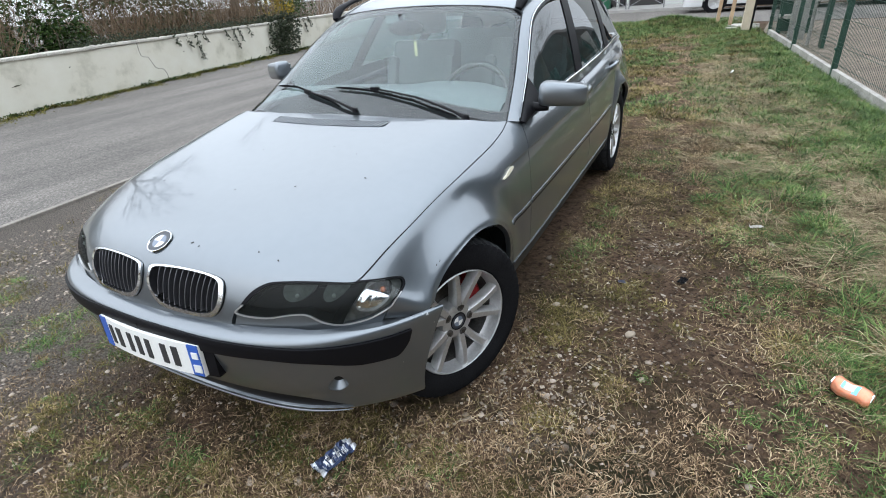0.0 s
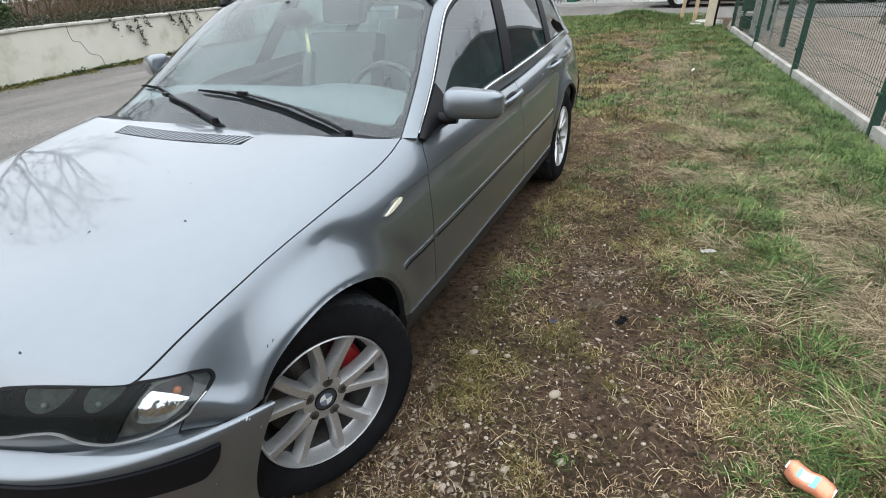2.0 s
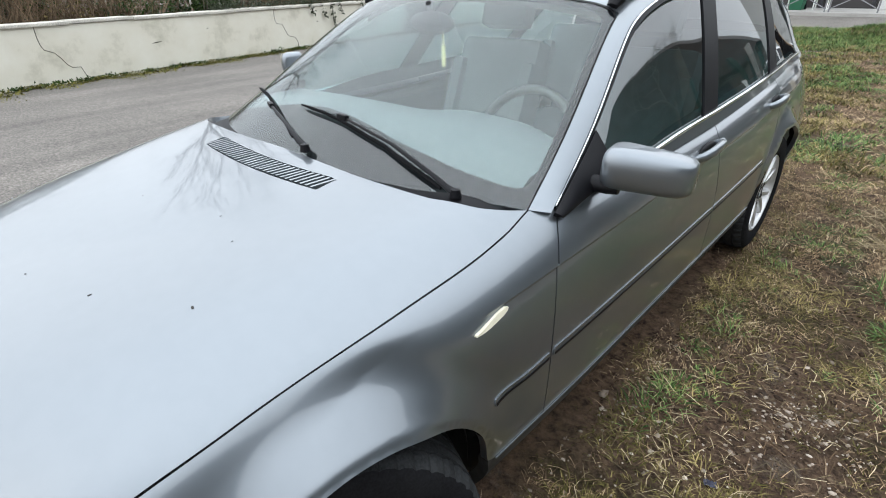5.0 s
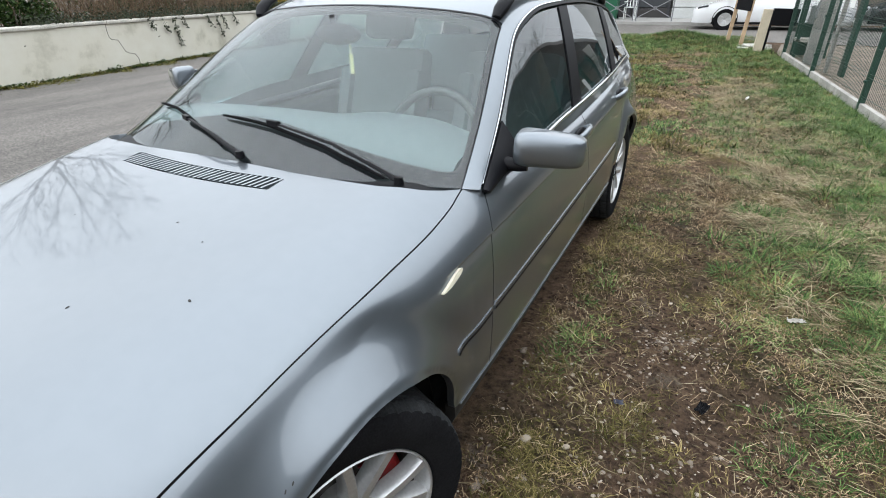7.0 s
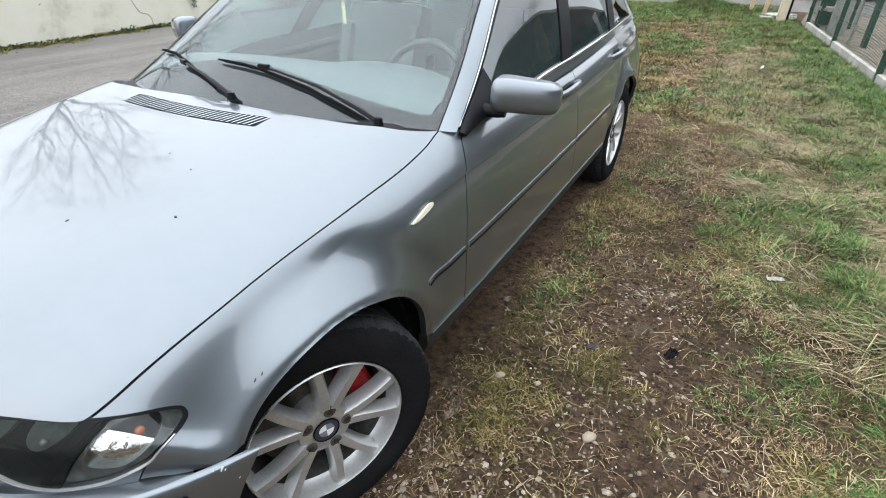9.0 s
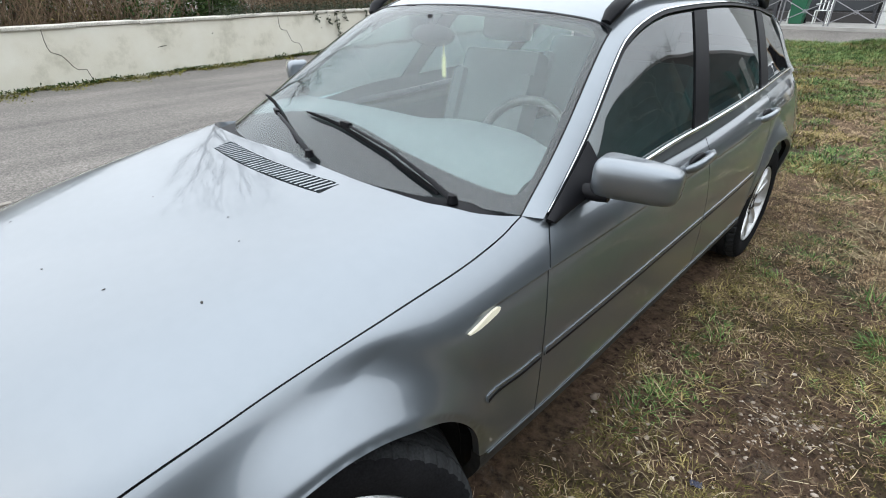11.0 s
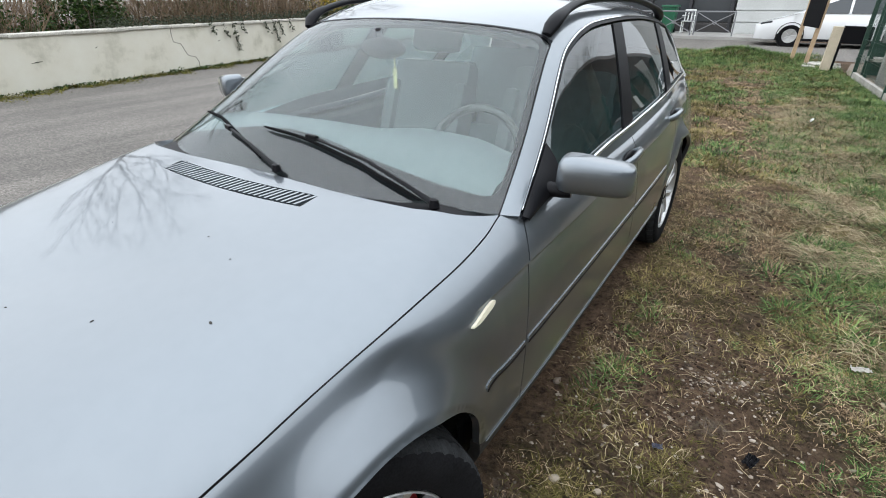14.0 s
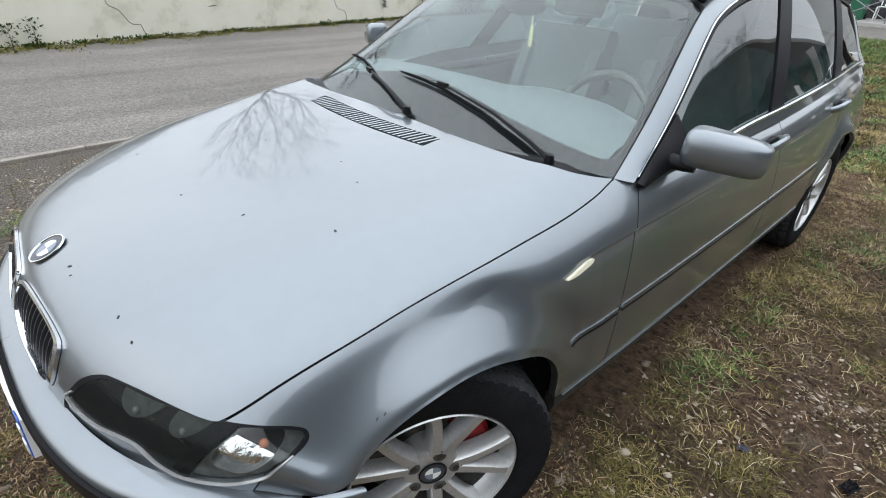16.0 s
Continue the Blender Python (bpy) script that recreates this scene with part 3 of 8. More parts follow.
for side in (1, -1):
    part("front_wing", panel("front_wing", BODY, U(.3, 9, 120), V(2.9, 9, 80), [
        lambda u, v, p: np.where(u > 2.5, v - SHUT(u) - .022, 1.0), outpoly(LAMP, -.06), lambda u, v, p: np.where((u < 2.4), v - 4.48, 1.0),
        lambda u, v, p: DOOR_F(p[:, 2]) - GAP - p[:, 1], fender_front, lambda u, v, p: arch(p, ARCH_F), lambda u, v, p: p[:, 2] - .366,
        lambda u, v, p: np.where(p[:, 1] > .5, p[:, 0] - np.interp(p[:, 1], (.5, .56, .63, .75), (.66, .69, .728, .762)), 1.0)], (side,), rim=.02), PAINT, car)
    door = part("front_door", panel("front_door", BODY, U(7.6, 11.6, 60), V(3.4, 9, 60), [
        lambda u, v, p: p[:, 1] - DOOR_F(p[:, 2]) - GAP, lambda u, v, p: DOOR_B(p[:, 2]) - GAP - p[:, 1], lambda u, v, p: p[:, 2] - .366], (side,), rim=.02), PAINT, car)
    door_r = part("rear_door", panel("rear_door", BODY, U(10.6, 13.2, 50), V(3.4, 9, 60), [
        lambda u, v, p: p[:, 1] - DOOR_B(p[:, 2]) - GAP, lambda u, v, p: DOOR_R(p[:, 2]) - GAP - p[:, 1], lambda u, v, p: arch(p, ARCH_R, .01), lambda u, v, p: p[:, 2] - .366], (side,), rim=.02), PAINT, car)
    part("rear_quarter", panel("rear_quarter", BODY, U(12, 16, 60), V(3.2, 9, 60), [
        lambda u, v, p: p[:, 1] - DOOR_R(p[:, 2]) - GAP, lambda u, v, p: arch(p, ARCH_R), lambda u, v, p: np.where(p[:, 1] < 2.9, p[:, 2] - .366, 1.0)], (side,), rim=.02), PAINT, car)
    # the sill is darker and rougher than the doors above it
    part("sill", panel("sill", BODY, U(6.0, 13.2, 60), U(6.8, 9, 24), [
        lambda u, v, p: .363 - p[:, 2], lambda u, v, p: p[:, 1] - .381, lambda u, v, p: arch(p, ARCH_F), lambda u, v, p: arch(p, ARCH_R)], (side,), rim=.03, lift=-.001), DARK_SILL, car, "dark sill below a bright line")
    part("lamp_trim", panel("lamp_trim", BODY, U(0, 2.4, 40), U(1.3, 4.6, 70), [
        outpoly(LAMP, -.04), lambda u, v, p: v - SHUT(u) - .03, lambda u, v, p: np.where(v > 3.3, 1.35 - u, .98 - u), lambda u, v, p: 4.46 - v], (side,), rim=.012, lift=-.004), PAINT, car)
    # near-black sheet under the panels stands for the shade in their gaps
    part("gap_underlay", panel("gap_underlay", BODY, U(.1, 16, 120), U(1.4, 9, 60), [
        lambda u, v, p: np.where(p[:, 1] > .5, v - 3.5, np.where(u > 2.4, v - 2.9, v - 4.6)), lambda u, v, p: arch(p, ARCH_F, .008), lambda u, v, p: arch(p, ARCH_R, .008), lambda u, v, p: p[:, 2] - .25], (side,), rim=0, lift=-.02), DARK, car)
    part("side_frame", panel("side_frame", UPPER, U(0, 10.4, 120), U(2.5, 5.2, 50), [
        lambda u, v, p: v - np.where(u < 4.3, SCREEN(u) + .04, 2.72), lambda u, v, p: TRIM(u) - v], (side,), rim=.02), PAINT, car)
    part("window_trim", panel("window_trim", UPPER, U(.15, 10, 140), U(3.2, 5, 90), [
        lambda u, v, p: v - TRIM(u) - .022, lambda u, v, p: TRIM(u) + .068 - v, lambda u, v, p: quarter_end(p) + .03], (side,), rim=.008, lift=.004), CHROME, car, "bright chrome window trim")
    part("window_frame", panel("window_frame", UPPER, U(.15, 10, 140), U(3.2, 5.4, 90), [
        lambda u, v, p: v - TRIM(u) - .004, lambda u, v, p: TRIM(u) + .21 - v, lambda u, v, p: quarter_end(p) + .02], (side,), rim=.01), BLACK, car)
    belt = [tuple(q * [side, 1, 1]) for q in UPPER.at(np.linspace(1.9, 9.2, 50), np.full(50, BELT + .03)) + [.005, 0, .004]]
    smooth(part("belt_trim", tube(bmesh.new(), [q for q in belt if .9 < q[1] < 3.2], .0075, 8), CHROME, car, "bright chrome belt trim"), 60)
    part("belt_panel", panel("belt_panel", UPPER, U(.1, 10.6, 120), U(BELT, 6, 6), [lambda u, v, p: p[:, 1] - .72], (side,), rim=0), PAINT, car)
    glass_cuts = [lambda u, v, p: v - TRIM(u) - .2, lambda u, v, p: BELT + .02 - v]
    b_front = lambda p: 1.6 + .62 * (p[:, 2] - .94) - p[:, 1]
    c_front = lambda p: 2.44 + .75 * (p[:, 2] - .95) - p[:, 1]
    for name, cuts in (("front_window", [lambda u, v, p: b_front(p), lambda u, v, p: p[:, 1] - .93 - .1 * (1.1 - p[:, 2])]),
                       ("rear_window", [lambda u, v, p: -b_front(p) - .125, lambda u, v, p: c_front(p)]),
                       ("quarter_window", [lambda u, v, p: -c_front(p) - .14, lambda u, v, p: quarter_end(p)])):
        w = part(name, panel(name, SIDE_GLASS, U(0, 10, 110), U(3.2, 6, 50), glass_cuts + cuts, (side,), rim=0, lift=-.004), GLASS, car, "tinted side window")
        w.visible_shadow = False
    part("b_pillar", panel("b_pillar", SIDE_GLASS, U(4, 8.5, 60), U(3.2, 6, 50), glass_cuts + [lambda u, v, p: .003 - b_front(p), lambda u, v, p: b_front(p) + .128], (side,), rim=.01, lift=.001), BLACK, car)
    part("c_pillar", panel("c_pillar", SIDE_GLASS, U(6, 10, 60), U(3.2, 6, 50), glass_cuts + [lambda u, v, p: .003 - c_front(p), lambda u, v, p: c_front(p) + .143], (side,), rim=.01, lift=.001), BLACK, car)
    part("mirror_mount", panel("mirror_mount", SIDE_GLASS, U(0, 3, 40), U(3.6, 6, 50), glass_cuts + [lambda u, v, p: .935 + .1 * (1.1 - p[:, 2]) - p[:, 1]], (side,), rim=.012, lift=.004), BLACK, car)
    part("rear_pillar", panel("rear_pillar", UPPER, U(8, 11, 40), U(2.8, 6, 40), [lambda u, v, p: v - np.where(u < 10.4, TRIM(u), 2.8), lambda u, v, p: -quarter_end(p) - .03], (side,), rim=.01), PAINT, car)
part("roof", panel("roof", UPPER, U(3.9, 10.2, 80), U(0, 2.8, 40), [lambda u, v, p: u - HEADER(v) - .05, lambda u, v, p: 2.71 - v], (1, -1), rim=.02), PAINT, car)
part("tailgate", panel("tailgate", UPPER, U(10.1, 11, 20), U(0, 2.9, 20), (), (1, -1), rim=.02), BLACK, car, "tailgate with a dark rear window")
part("rear_panel", panel("rear_panel", Surf([[(0, 3.72, .93), (0, 3.77, .8), (0, 3.78, .6), (0, 3.82, .52), (0, 3.8, .3), (0, 3.7, .22)], [(.4, 3.71, .93), (.4, 3.75, .8), (.4, 3.76, .6), (.4, 3.8, .52), (.4, 3.78, .3), (.4, 3.7, .22)], [(.62, 3.66, .92), (.66, 3.69, .8), (.68, 3.7, .6), (.69, 3.73, .52), (.68, 3.71, .3), (.64, 3.66, .22)], [(.7, 3.55, .9), (.755, 3.56, .8), (.775, 3.57, .6), (.785, 3.58, .52), (.77, 3.56, .3), (.72, 3.55, .22)]]), U(0, 5, 16), U(0, 3, 24), (), (1, -1), rim=0), PAINT, car)

# ---- car: windscreen ----
def glare_material():
    """A thin patchy pale film, mostly clear, that stands for veiling glare."""
    m = bpy.data.materials.new("veiling_glare_film")
    m.use_nodes = True
    n, l = m.node_tree.nodes, m.node_tree.links
    n.remove(n["Principled BSDF"])
    clear, film, mix = n.new("ShaderNodeBsdfTransparent"), n.new("ShaderNodeBsdfDiffuse"), n.new("ShaderNodeMixShader")
    film.inputs["Color"].default_value = (.62, .78, .78, 1)
    co, patchy, r = n.new("ShaderNodeTexCoord"), n.new("ShaderNodeTexNoise"), n.new("ShaderNodeMapRange")
    patchy.inputs["Scale"].default_value, patchy.inputs["Detail"].default_value = 2.2, 5
    r.inputs["From Min"].default_value, r.inputs["From Max"].default_value = .3, .7
    r.inputs["To Min"].default_value, r.inputs["To Max"].default_value = .022, .04
    l.new(co.outputs["Object"], patchy.inputs["Vector"])
    l.new(patchy.outputs["Fac"], r.inputs["Value"])
    l.new(r.outputs["Result"], mix.inputs[0])
    l.new(clear.outputs[0], mix.inputs[1])
    l.new(film.outputs[0], mix.inputs[2])
    l.new(mix.outputs[0], n["Material Output"].inputs["Surface"])
    return m


GLARE = glare_material()
screen_cuts = [lambda u, v, p: SCREEN(u) - v, lambda u, v, p: HEADER(v) - u]
screen = part("windscreen", panel("windscreen", UPPER, U(0, 4.5, 70), U(0, 3.6, 60), screen_cuts, (1, -1), rim=.006), SCREEN_GLASS, car, "clear windscreen reflecting the sky")
screen.visible_shadow = False
LOW_BAND = line((0, 1.02), (.39, .97), (1.35, .66), (2.3, .4), (3.0, .3), (4, .25))
band = lambda u, v, p: .15 * np.log(np.exp((v - SCREEN(u) + .2) / .15) + np.exp((u - HEADER(v) + .16) / .15) + np.exp((LOW_BAND(v) - u) / .15))
part("windscreen_border", panel("windscreen_border", UPPER, U(0, 4.5, 90), U(0, 3.6, 80), screen_cuts + [band], (1, -1), rim=0, lift=-.006), BLACK, screen, "black printed border")
# pale film behind the glass puts its veiling glare in as colour
part("glare_film", panel("glare_film", UPPER, U(0, 4.5, 70), U(0, 3.6, 60), screen_cuts + [lambda u, v, p: -band(u, v, p)], (1, -1), rim=0, lift=-.004), GLARE, screen, "thin pale film inside the glass for its veiling glare").visible_shadow = False
part("windscreen_seal", panel("windscreen_seal", UPPER, U(0, 4.6, 80), U(0, 3.7, 80), [lambda u, v, p: np.maximum(v - SCREEN(u), u - HEADER(v)), lambda u, v, p: SCREEN(u) + .05 - v, lambda u, v, p: HEADER(v) + .06 - u], (1, -1), rim=.01, lift=.001), BLACK, screen)

part("cowl", panel("cowl", BODY, U(6.8, 9, 40), U(0, 3.6, 40), [lambda u, v, p: p[:, 1] - HOOD_REAR(np.abs(p[:, 0])) + .05, lambda u, v, p: .74 - np.abs(p[:, 0]), lambda u, v, p: HOOD_REAR(np.abs(p[:, 0])) + .1 - p[:, 1]], (1, -1), rim=0, lift=-.022), BLACK, car)

# ---- car: front end ----
SEAM = line((0, .85), (.6, .8), (1.25, .9), (1.83, .75), (2.63, .72), (3.28, 1.12), (3.7, 1.5), (4.05, 1.85), (4.7, 2.02), (5.3, 1.8), (6, 1.72), (7, 1.7))
STRIP_T = line((0, 2.5), (.68, 2.54), (1.42, 2.72), (2.21, 2.84), (3.15, 3.1), (4.14, 3.26), (4.77, 3.32), (5.2, 3.3), (6, 3.3))
STRIP_B = line((0, 3.85), (1.39, 3.8), (2.17, 3.8), (3.09, 4.08), (4.07, 4.64), (4.7, 4.71), (5.09, 4.06), (5.22, 3.35))
INTAKE = loop([(-.4, 6.4), (.6, 6.4), (1.4, 6.45), (2.1, 6.5), (2.7, 6.75), (3.2, 7.25), (3.62, 7.95), (3.2, 8.14), (2.1, 8.16), (1, 8.16), (-.4, 8.16)])
FOG = loop([(3.23, 5.91), (3.47, 5.12), (3.64, 5.81), (3.43, 6.22)])
bumper = part("front_bumper", panel("front_bumper", BUMPER, U(0, 7, 105), U(0, 10, 90), [lambda u, v, p: v - SEAM(u), lambda u, v, p: arch(p, ARCH_F, -.014), lambda u, v, p: np.where(u < 5.22, np.maximum(STRIP_T(u) - v, v - STRIP_B(u)), 1.0), outpoly(FOG, 0), outpoly(INTAKE, 0)], (1, -1), rim=.01), PAINT, car, "scuffed body-coloured bumper")
part("bumper_shelf", panel("bumper_shelf", BUMPER, U(0, 5.4, 70), U(0, 2.3, 20), [lambda u, v, p: SEAM(u) + .12 - v], (1, -1), rim=0, lift=-.013), PAINT, bumper)
part("rub_strip", panel("rub_strip", BUMPER, U(0, 5.22, 70), U(1.8, 5, 40), [lambda u, v, p: v - STRIP_T(u) - .04, lambda u, v, p: STRIP_B(u) - .04 - v], (1, -1), rim=.012, lift=.008), BLACK, bumper, "black plastic rub strip")
part("lower_intake", panel("lower_intake", BUMPER, U(0, 4, 60), U(6.5, 8.6, 24), [uvpoly(INTAKE, -.06)], (1, -1), rim=0, lift=-.009), BLACK, bumper, "dark recessed lower intake strip")

lip = [tuple(q) for q in BUMPER.at(np.linspace(0, 3.6, 30), np.full(30, 8.35)) + [0, -.006, -.002]]
smooth(part("bumper_lip", tube(bmesh.new(), [(-x, y, z) for x, y, z in lip[:0:-1]] + lip, [.0015 + .0035 * min(1, k / 8, (58 - k) / 8) for k in range(59)], 8), PAINT, bumper, "rounded lower bumper lip"), 60)

# ---- car: small parts ----
CLEAR = material("white_marker_plastic", (0.6, 0.56, 0.44), 0.3)
BAR_GREY = material("satin_grille_bar", (0.09, 0.09, 0.1), 0.3, 0.6)
MESH_DARK = material("grille_black", (0.008, 0.008, 0.01), 0.4)
REFLECTOR = material("lamp_reflector", (0.88, 0.88, 0.86), 0.32, 0.6, vary=0.05, big=30, fine=60, bump=0.4, height=0.004)
AMBER = material("amber_bulb", (0.3, 0.09, 0.03), 0.2)
FACETS = material("faceted_lamp_silver", (0.92, 0.92, 0.91), 0.16, 1.0, vary=0.1, big=18, fine=22, bump=.7, height=0.014)
BOWL = material("lamp_bowl", (0.34, 0.335, 0.33), 0.35, 0.2, vary=0.3, big=50, fine=90)
LAMP_GREY = material("lamp_grey", (0.06, 0.063, 0.06), 0.35, 0.3, vary=.4, big=60, fine=90, bump=.2, height=.001)
SMOKE = glass_material("smoked_lens", (0.22, 0.25, 0.235), 1.2, .3, .012)
RED = material("red_caliper_paint", (0.32, 0.012, 0.015), 0.45, vary=0.3, big=20)
STEEL = material("brake_steel", (0.07, 0.062, 0.055), 0.5, 0.8, vary=0.3, big=30)
PLATE_WHITE = material("plate_white", (0.74, 0.74, 0.72), 0.4, vary=0.05)
PLATE_INK = material("plate_ink", (0.03, 0.03, 0.032), 0.5)
PLATE_BLUE = material("plate_blue", (0.03, 0.1, 0.42), 0.4)
BADGE_BLUE = material("badge_blue_grey", (0.16, 0.19, 0.24), 0.3)
BADGE_FIELD = material("badge_dark_field", (0.03, 0.035, 0.045), 0.3)
CABIN = material("grey_cabin_plastic", (0.1, 0.118, 0.12), 0.75, vary=0.12, big=6, fine=20)
SEAT = material("grey_seat_cloth", (0.27, 0.3, 0.3), 0.9, vary=0.15, big=8, fine=25)
LINER = material("pale_headlining", (0.42, 0.42, 0.4), 0.9)
PAPER = material("white_paper", (0.75, 0.76, 0.74), 0.8)


def on(surf, u, v, lift=0.0, side=1):
    """A point of a surface, lifted off it, and its normal."""
    u, v = np.array([float(u)]), np.array([float(v)])
    n = surf.normal(u, v)[0]
    p = surf.at(u, v)[0] + n * lift
    return Vector((p[0] * side, p[1], p[2])), Vector((n[0] * side, n[1], n[2]))


GRID = {}


def near(surf, side, goal):
    """The (u, v) of a surface nearest to a place."""
    if id(surf) not in GRID:
        u, v = np.meshgrid(np.linspace(0, surf.nu, 260), np.linspace(0, surf.nv, 160), indexing="ij")
        GRID[id(surf)] = u, v, surf.at(u, v)
    u, v, q = GRID[id(surf)]
    d = np.linalg.norm(q * [side, 1, 1] - np.array(goal), axis=-1)
    i = np.unravel_index(d.argmin(), d.shape)
    return u[i], v[i]


def ball(bm, centre, radii, seg=16, ring=10):
    vs = bmesh.ops.create_uvsphere(bm, u_segments=seg, v_segments=ring, radius=1)["verts"]
    bmesh.ops.transform(bm, matrix=Matrix.Translation(centre) @ Matrix.Diagonal((*radii, 1)), verts=vs)
    return bm


# side mouldings, markers and handles
moulding_z = lambda y: np.interp(y, (.3, .6, 1.15, 1.9, 2.4), (.548, .563, .566, .576, .585))
for side in (1, -1):
    for name, y0, y1 in (("wing_moulding", .385, .59), ("door_moulding", .606, 1.694), ("rear_door_moulding", 1.707, 2.37)):
        strip = part(name, panel(name, BODY, U(6.8, 13.4, 120), U(5.9, 6.7, 40), [
            lambda u, v, p: (.0075 if y0 < .5 else .0105) - np.abs(p[:, 2] - moulding_z(p[:, 1])), lambda u, v, p: p[:, 1] - y0 - .5 * np.maximum(p[:, 2] - moulding_z(p[:, 1]), 0), lambda u, v, p: y1 - p[:, 1]], (side,), rim=.01, lift=.003), BLACK if y0 < 0 else PAINT, car, "side rubbing moulding")
        part("moulding_line", panel(name + "_line", BODY, U(6.8, 13.4, 120), U(5.9, 6.7, 60), [
            lambda u, v, p: .0035 - np.abs(p[:, 2] - moulding_z(p[:, 1]) + .0065), lambda u, v, p: p[:, 1] - y0 - .004, lambda u, v, p: y1 - .004 - p[:, 1]], (side,), rim=.002, lift=.0045), BLACK, strip)
    MARK = loop([(6.69, 4.92), (6.85, 4.85), (7.05, 4.78), (7.18, 4.76), (7.23, 4.81), (7.17, 4.89), (7.0, 4.93), (6.85, 4.95)])
    part("side_marker", panel("side_marker", BODY, U(6.5, 7.4, 24), U(4.4, 5.1, 24), [uvpoly(MARK * .82 + MARK.mean(0) * .18)], (side,), rim=.01, lift=.009), CLEAR, car, "faded white side marker lamp")
    for y, z in ((1.56, .835), (2.47, .845)):
        u, v = near(BODY, 1, (.845, y, z))
        c, n = on(BODY, u, v, 0, side)
        handle = part("door_handle", tube(bmesh.new(), [c + n * h + Vector((0, d, d * .05)) for h, d in ((-.004, -.105), (.02, -.095), (.032, -.06), (.034, 0), (.032, .05), (.022, .085), (-.004, .098))], [.011, .013, .014, .014, .014, .013, .01], 10, flat=1.25), PAINT, car, "body-coloured pull handle")
        smooth(handle, 60)
        bm = bmesh.new()
        ball(bm, c + n * -.004, (.012, .085, .03))
        smooth(part("handle_recess", bm, BLACK, handle), 60)

# thin beads added along the feet of the doors to draw their highlight
for side in (1, -1):
    pts = []
    for y in np.linspace(.4, 2.34, 24):
        q = on(BODY, *near(BODY, 1, (.85, y, .365)), .002, side)[0]
        pts.append(Vector((q.x, y, .365)))
    part("sill_highlight_bead", tube(bmesh.new(), pts, .0022, 6), PAINT, car, "thin added bead for the highlight above the sill")

# the tail below the rear window
for name, v0, v1, out, mat in (("tail_panel", 2.5, 6.2, .0, PAINT), ("rear_bumper", 6.2, 8.9, .03, PAINT)):
    bm = bmesh.new()
    rows = []
    for v in np.linspace(v0, v1, 12):
        e, w = BODY.at(np.array([BODY.nu]), np.array([v]))[0], .95
        rows.append([bm.verts.new((e[0] * w * k / 8, e[1] - .01 + (out + .05) * (1 - (k / 8) ** 2), e[2])) for k in range(-8, 9)])
    for q, w in zip(rows, rows[1:]):
        for k in range(16):
            bm.faces.new((q[k], q[k + 1], w[k + 1], w[k]))
    bmesh.ops.solidify(bm, geom=bm.faces[:], thickness=.01)
    smooth(part(name, bm, mat, car), 50)

# tow eye cups
for side in (1, -1):
    bm = bmesh.new()
    mid = FOG.mean(0)
    rings = [[bm.verts.new(on(BUMPER, *(mid + (q - mid) * k + [.055 * (1 - k), -.2 * (1 - k)]), -lift, side)[0]) for q in FOG[::2]] for k, lift in ((1.03, .001), (.9, .007), (.72, .017), (.5, .026))]
    for r, q in zip(rings, rings[1:]):
        for k in range(len(r)):
            bm.faces.new((r[k], r[(k + 1) % len(r)], q[(k + 1) % len(r)], q[k]))
    cup = smooth(part("tow_eye_cup", bm, PAINT, bumper), 60)
    bm = bmesh.new()
    bm.faces.new([bm.verts.new(on(BUMPER, *(mid + (q - mid) * .56 + [.0275, -.1]), -.023, side)[0]) for q in FOG[::2]])
    part("tow_eye_well", bm, DARK, cup)

# kidney grilles
for side in (1, -1):
    ring = part("kidney_grille", panel("kidney_grille", BODY, U(.1, 2.2, 40), U(0, 1.4, 40), [uvpoly(KIDNEY, .012), outpoly(KIDNEY_IN, .0)], (side,), rim=.03, lift=.008), CHROME, bonnet, "chrome-framed kidney grille")
    part("grille_back", panel("grille_back", BODY, U(.1, 2.2, 24), U(0, 1.4, 24), [uvpoly(KIDNEY, 0)], (side,), rim=0, lift=-.045), MESH_DARK, ring)
    for i in range(11):
        v = .19 + .083 * i
        us = [u for u in np.linspace(.3, 1.9, 40) if inside(KIDNEY_IN, np.array([[u, v]]))[0] > .01]
        pts = [on(BODY, u, v, 0, side)[0] for u in np.linspace(us[0], us[-1], 8)]
        bm = bmesh.new()
        rows = [[bm.verts.new(q + Vector((dx * side, dy, 0))) for dx, dy in ((-.0015, .0), (.0015, .0), (.0015, .032), (-.0015, .032))] for q in pts]
        for r, s in zip(rows, rows[1:]):
            for k in range(4):
                bm.faces.new((r[k], r[(k + 1) % 4], s[(k + 1) % 4], s[k]))
        bm.faces.new(rows[0])
        bm.faces.new(rows[-1][::-1])
        part("grille_bar", bm, BAR_GREY, ring)

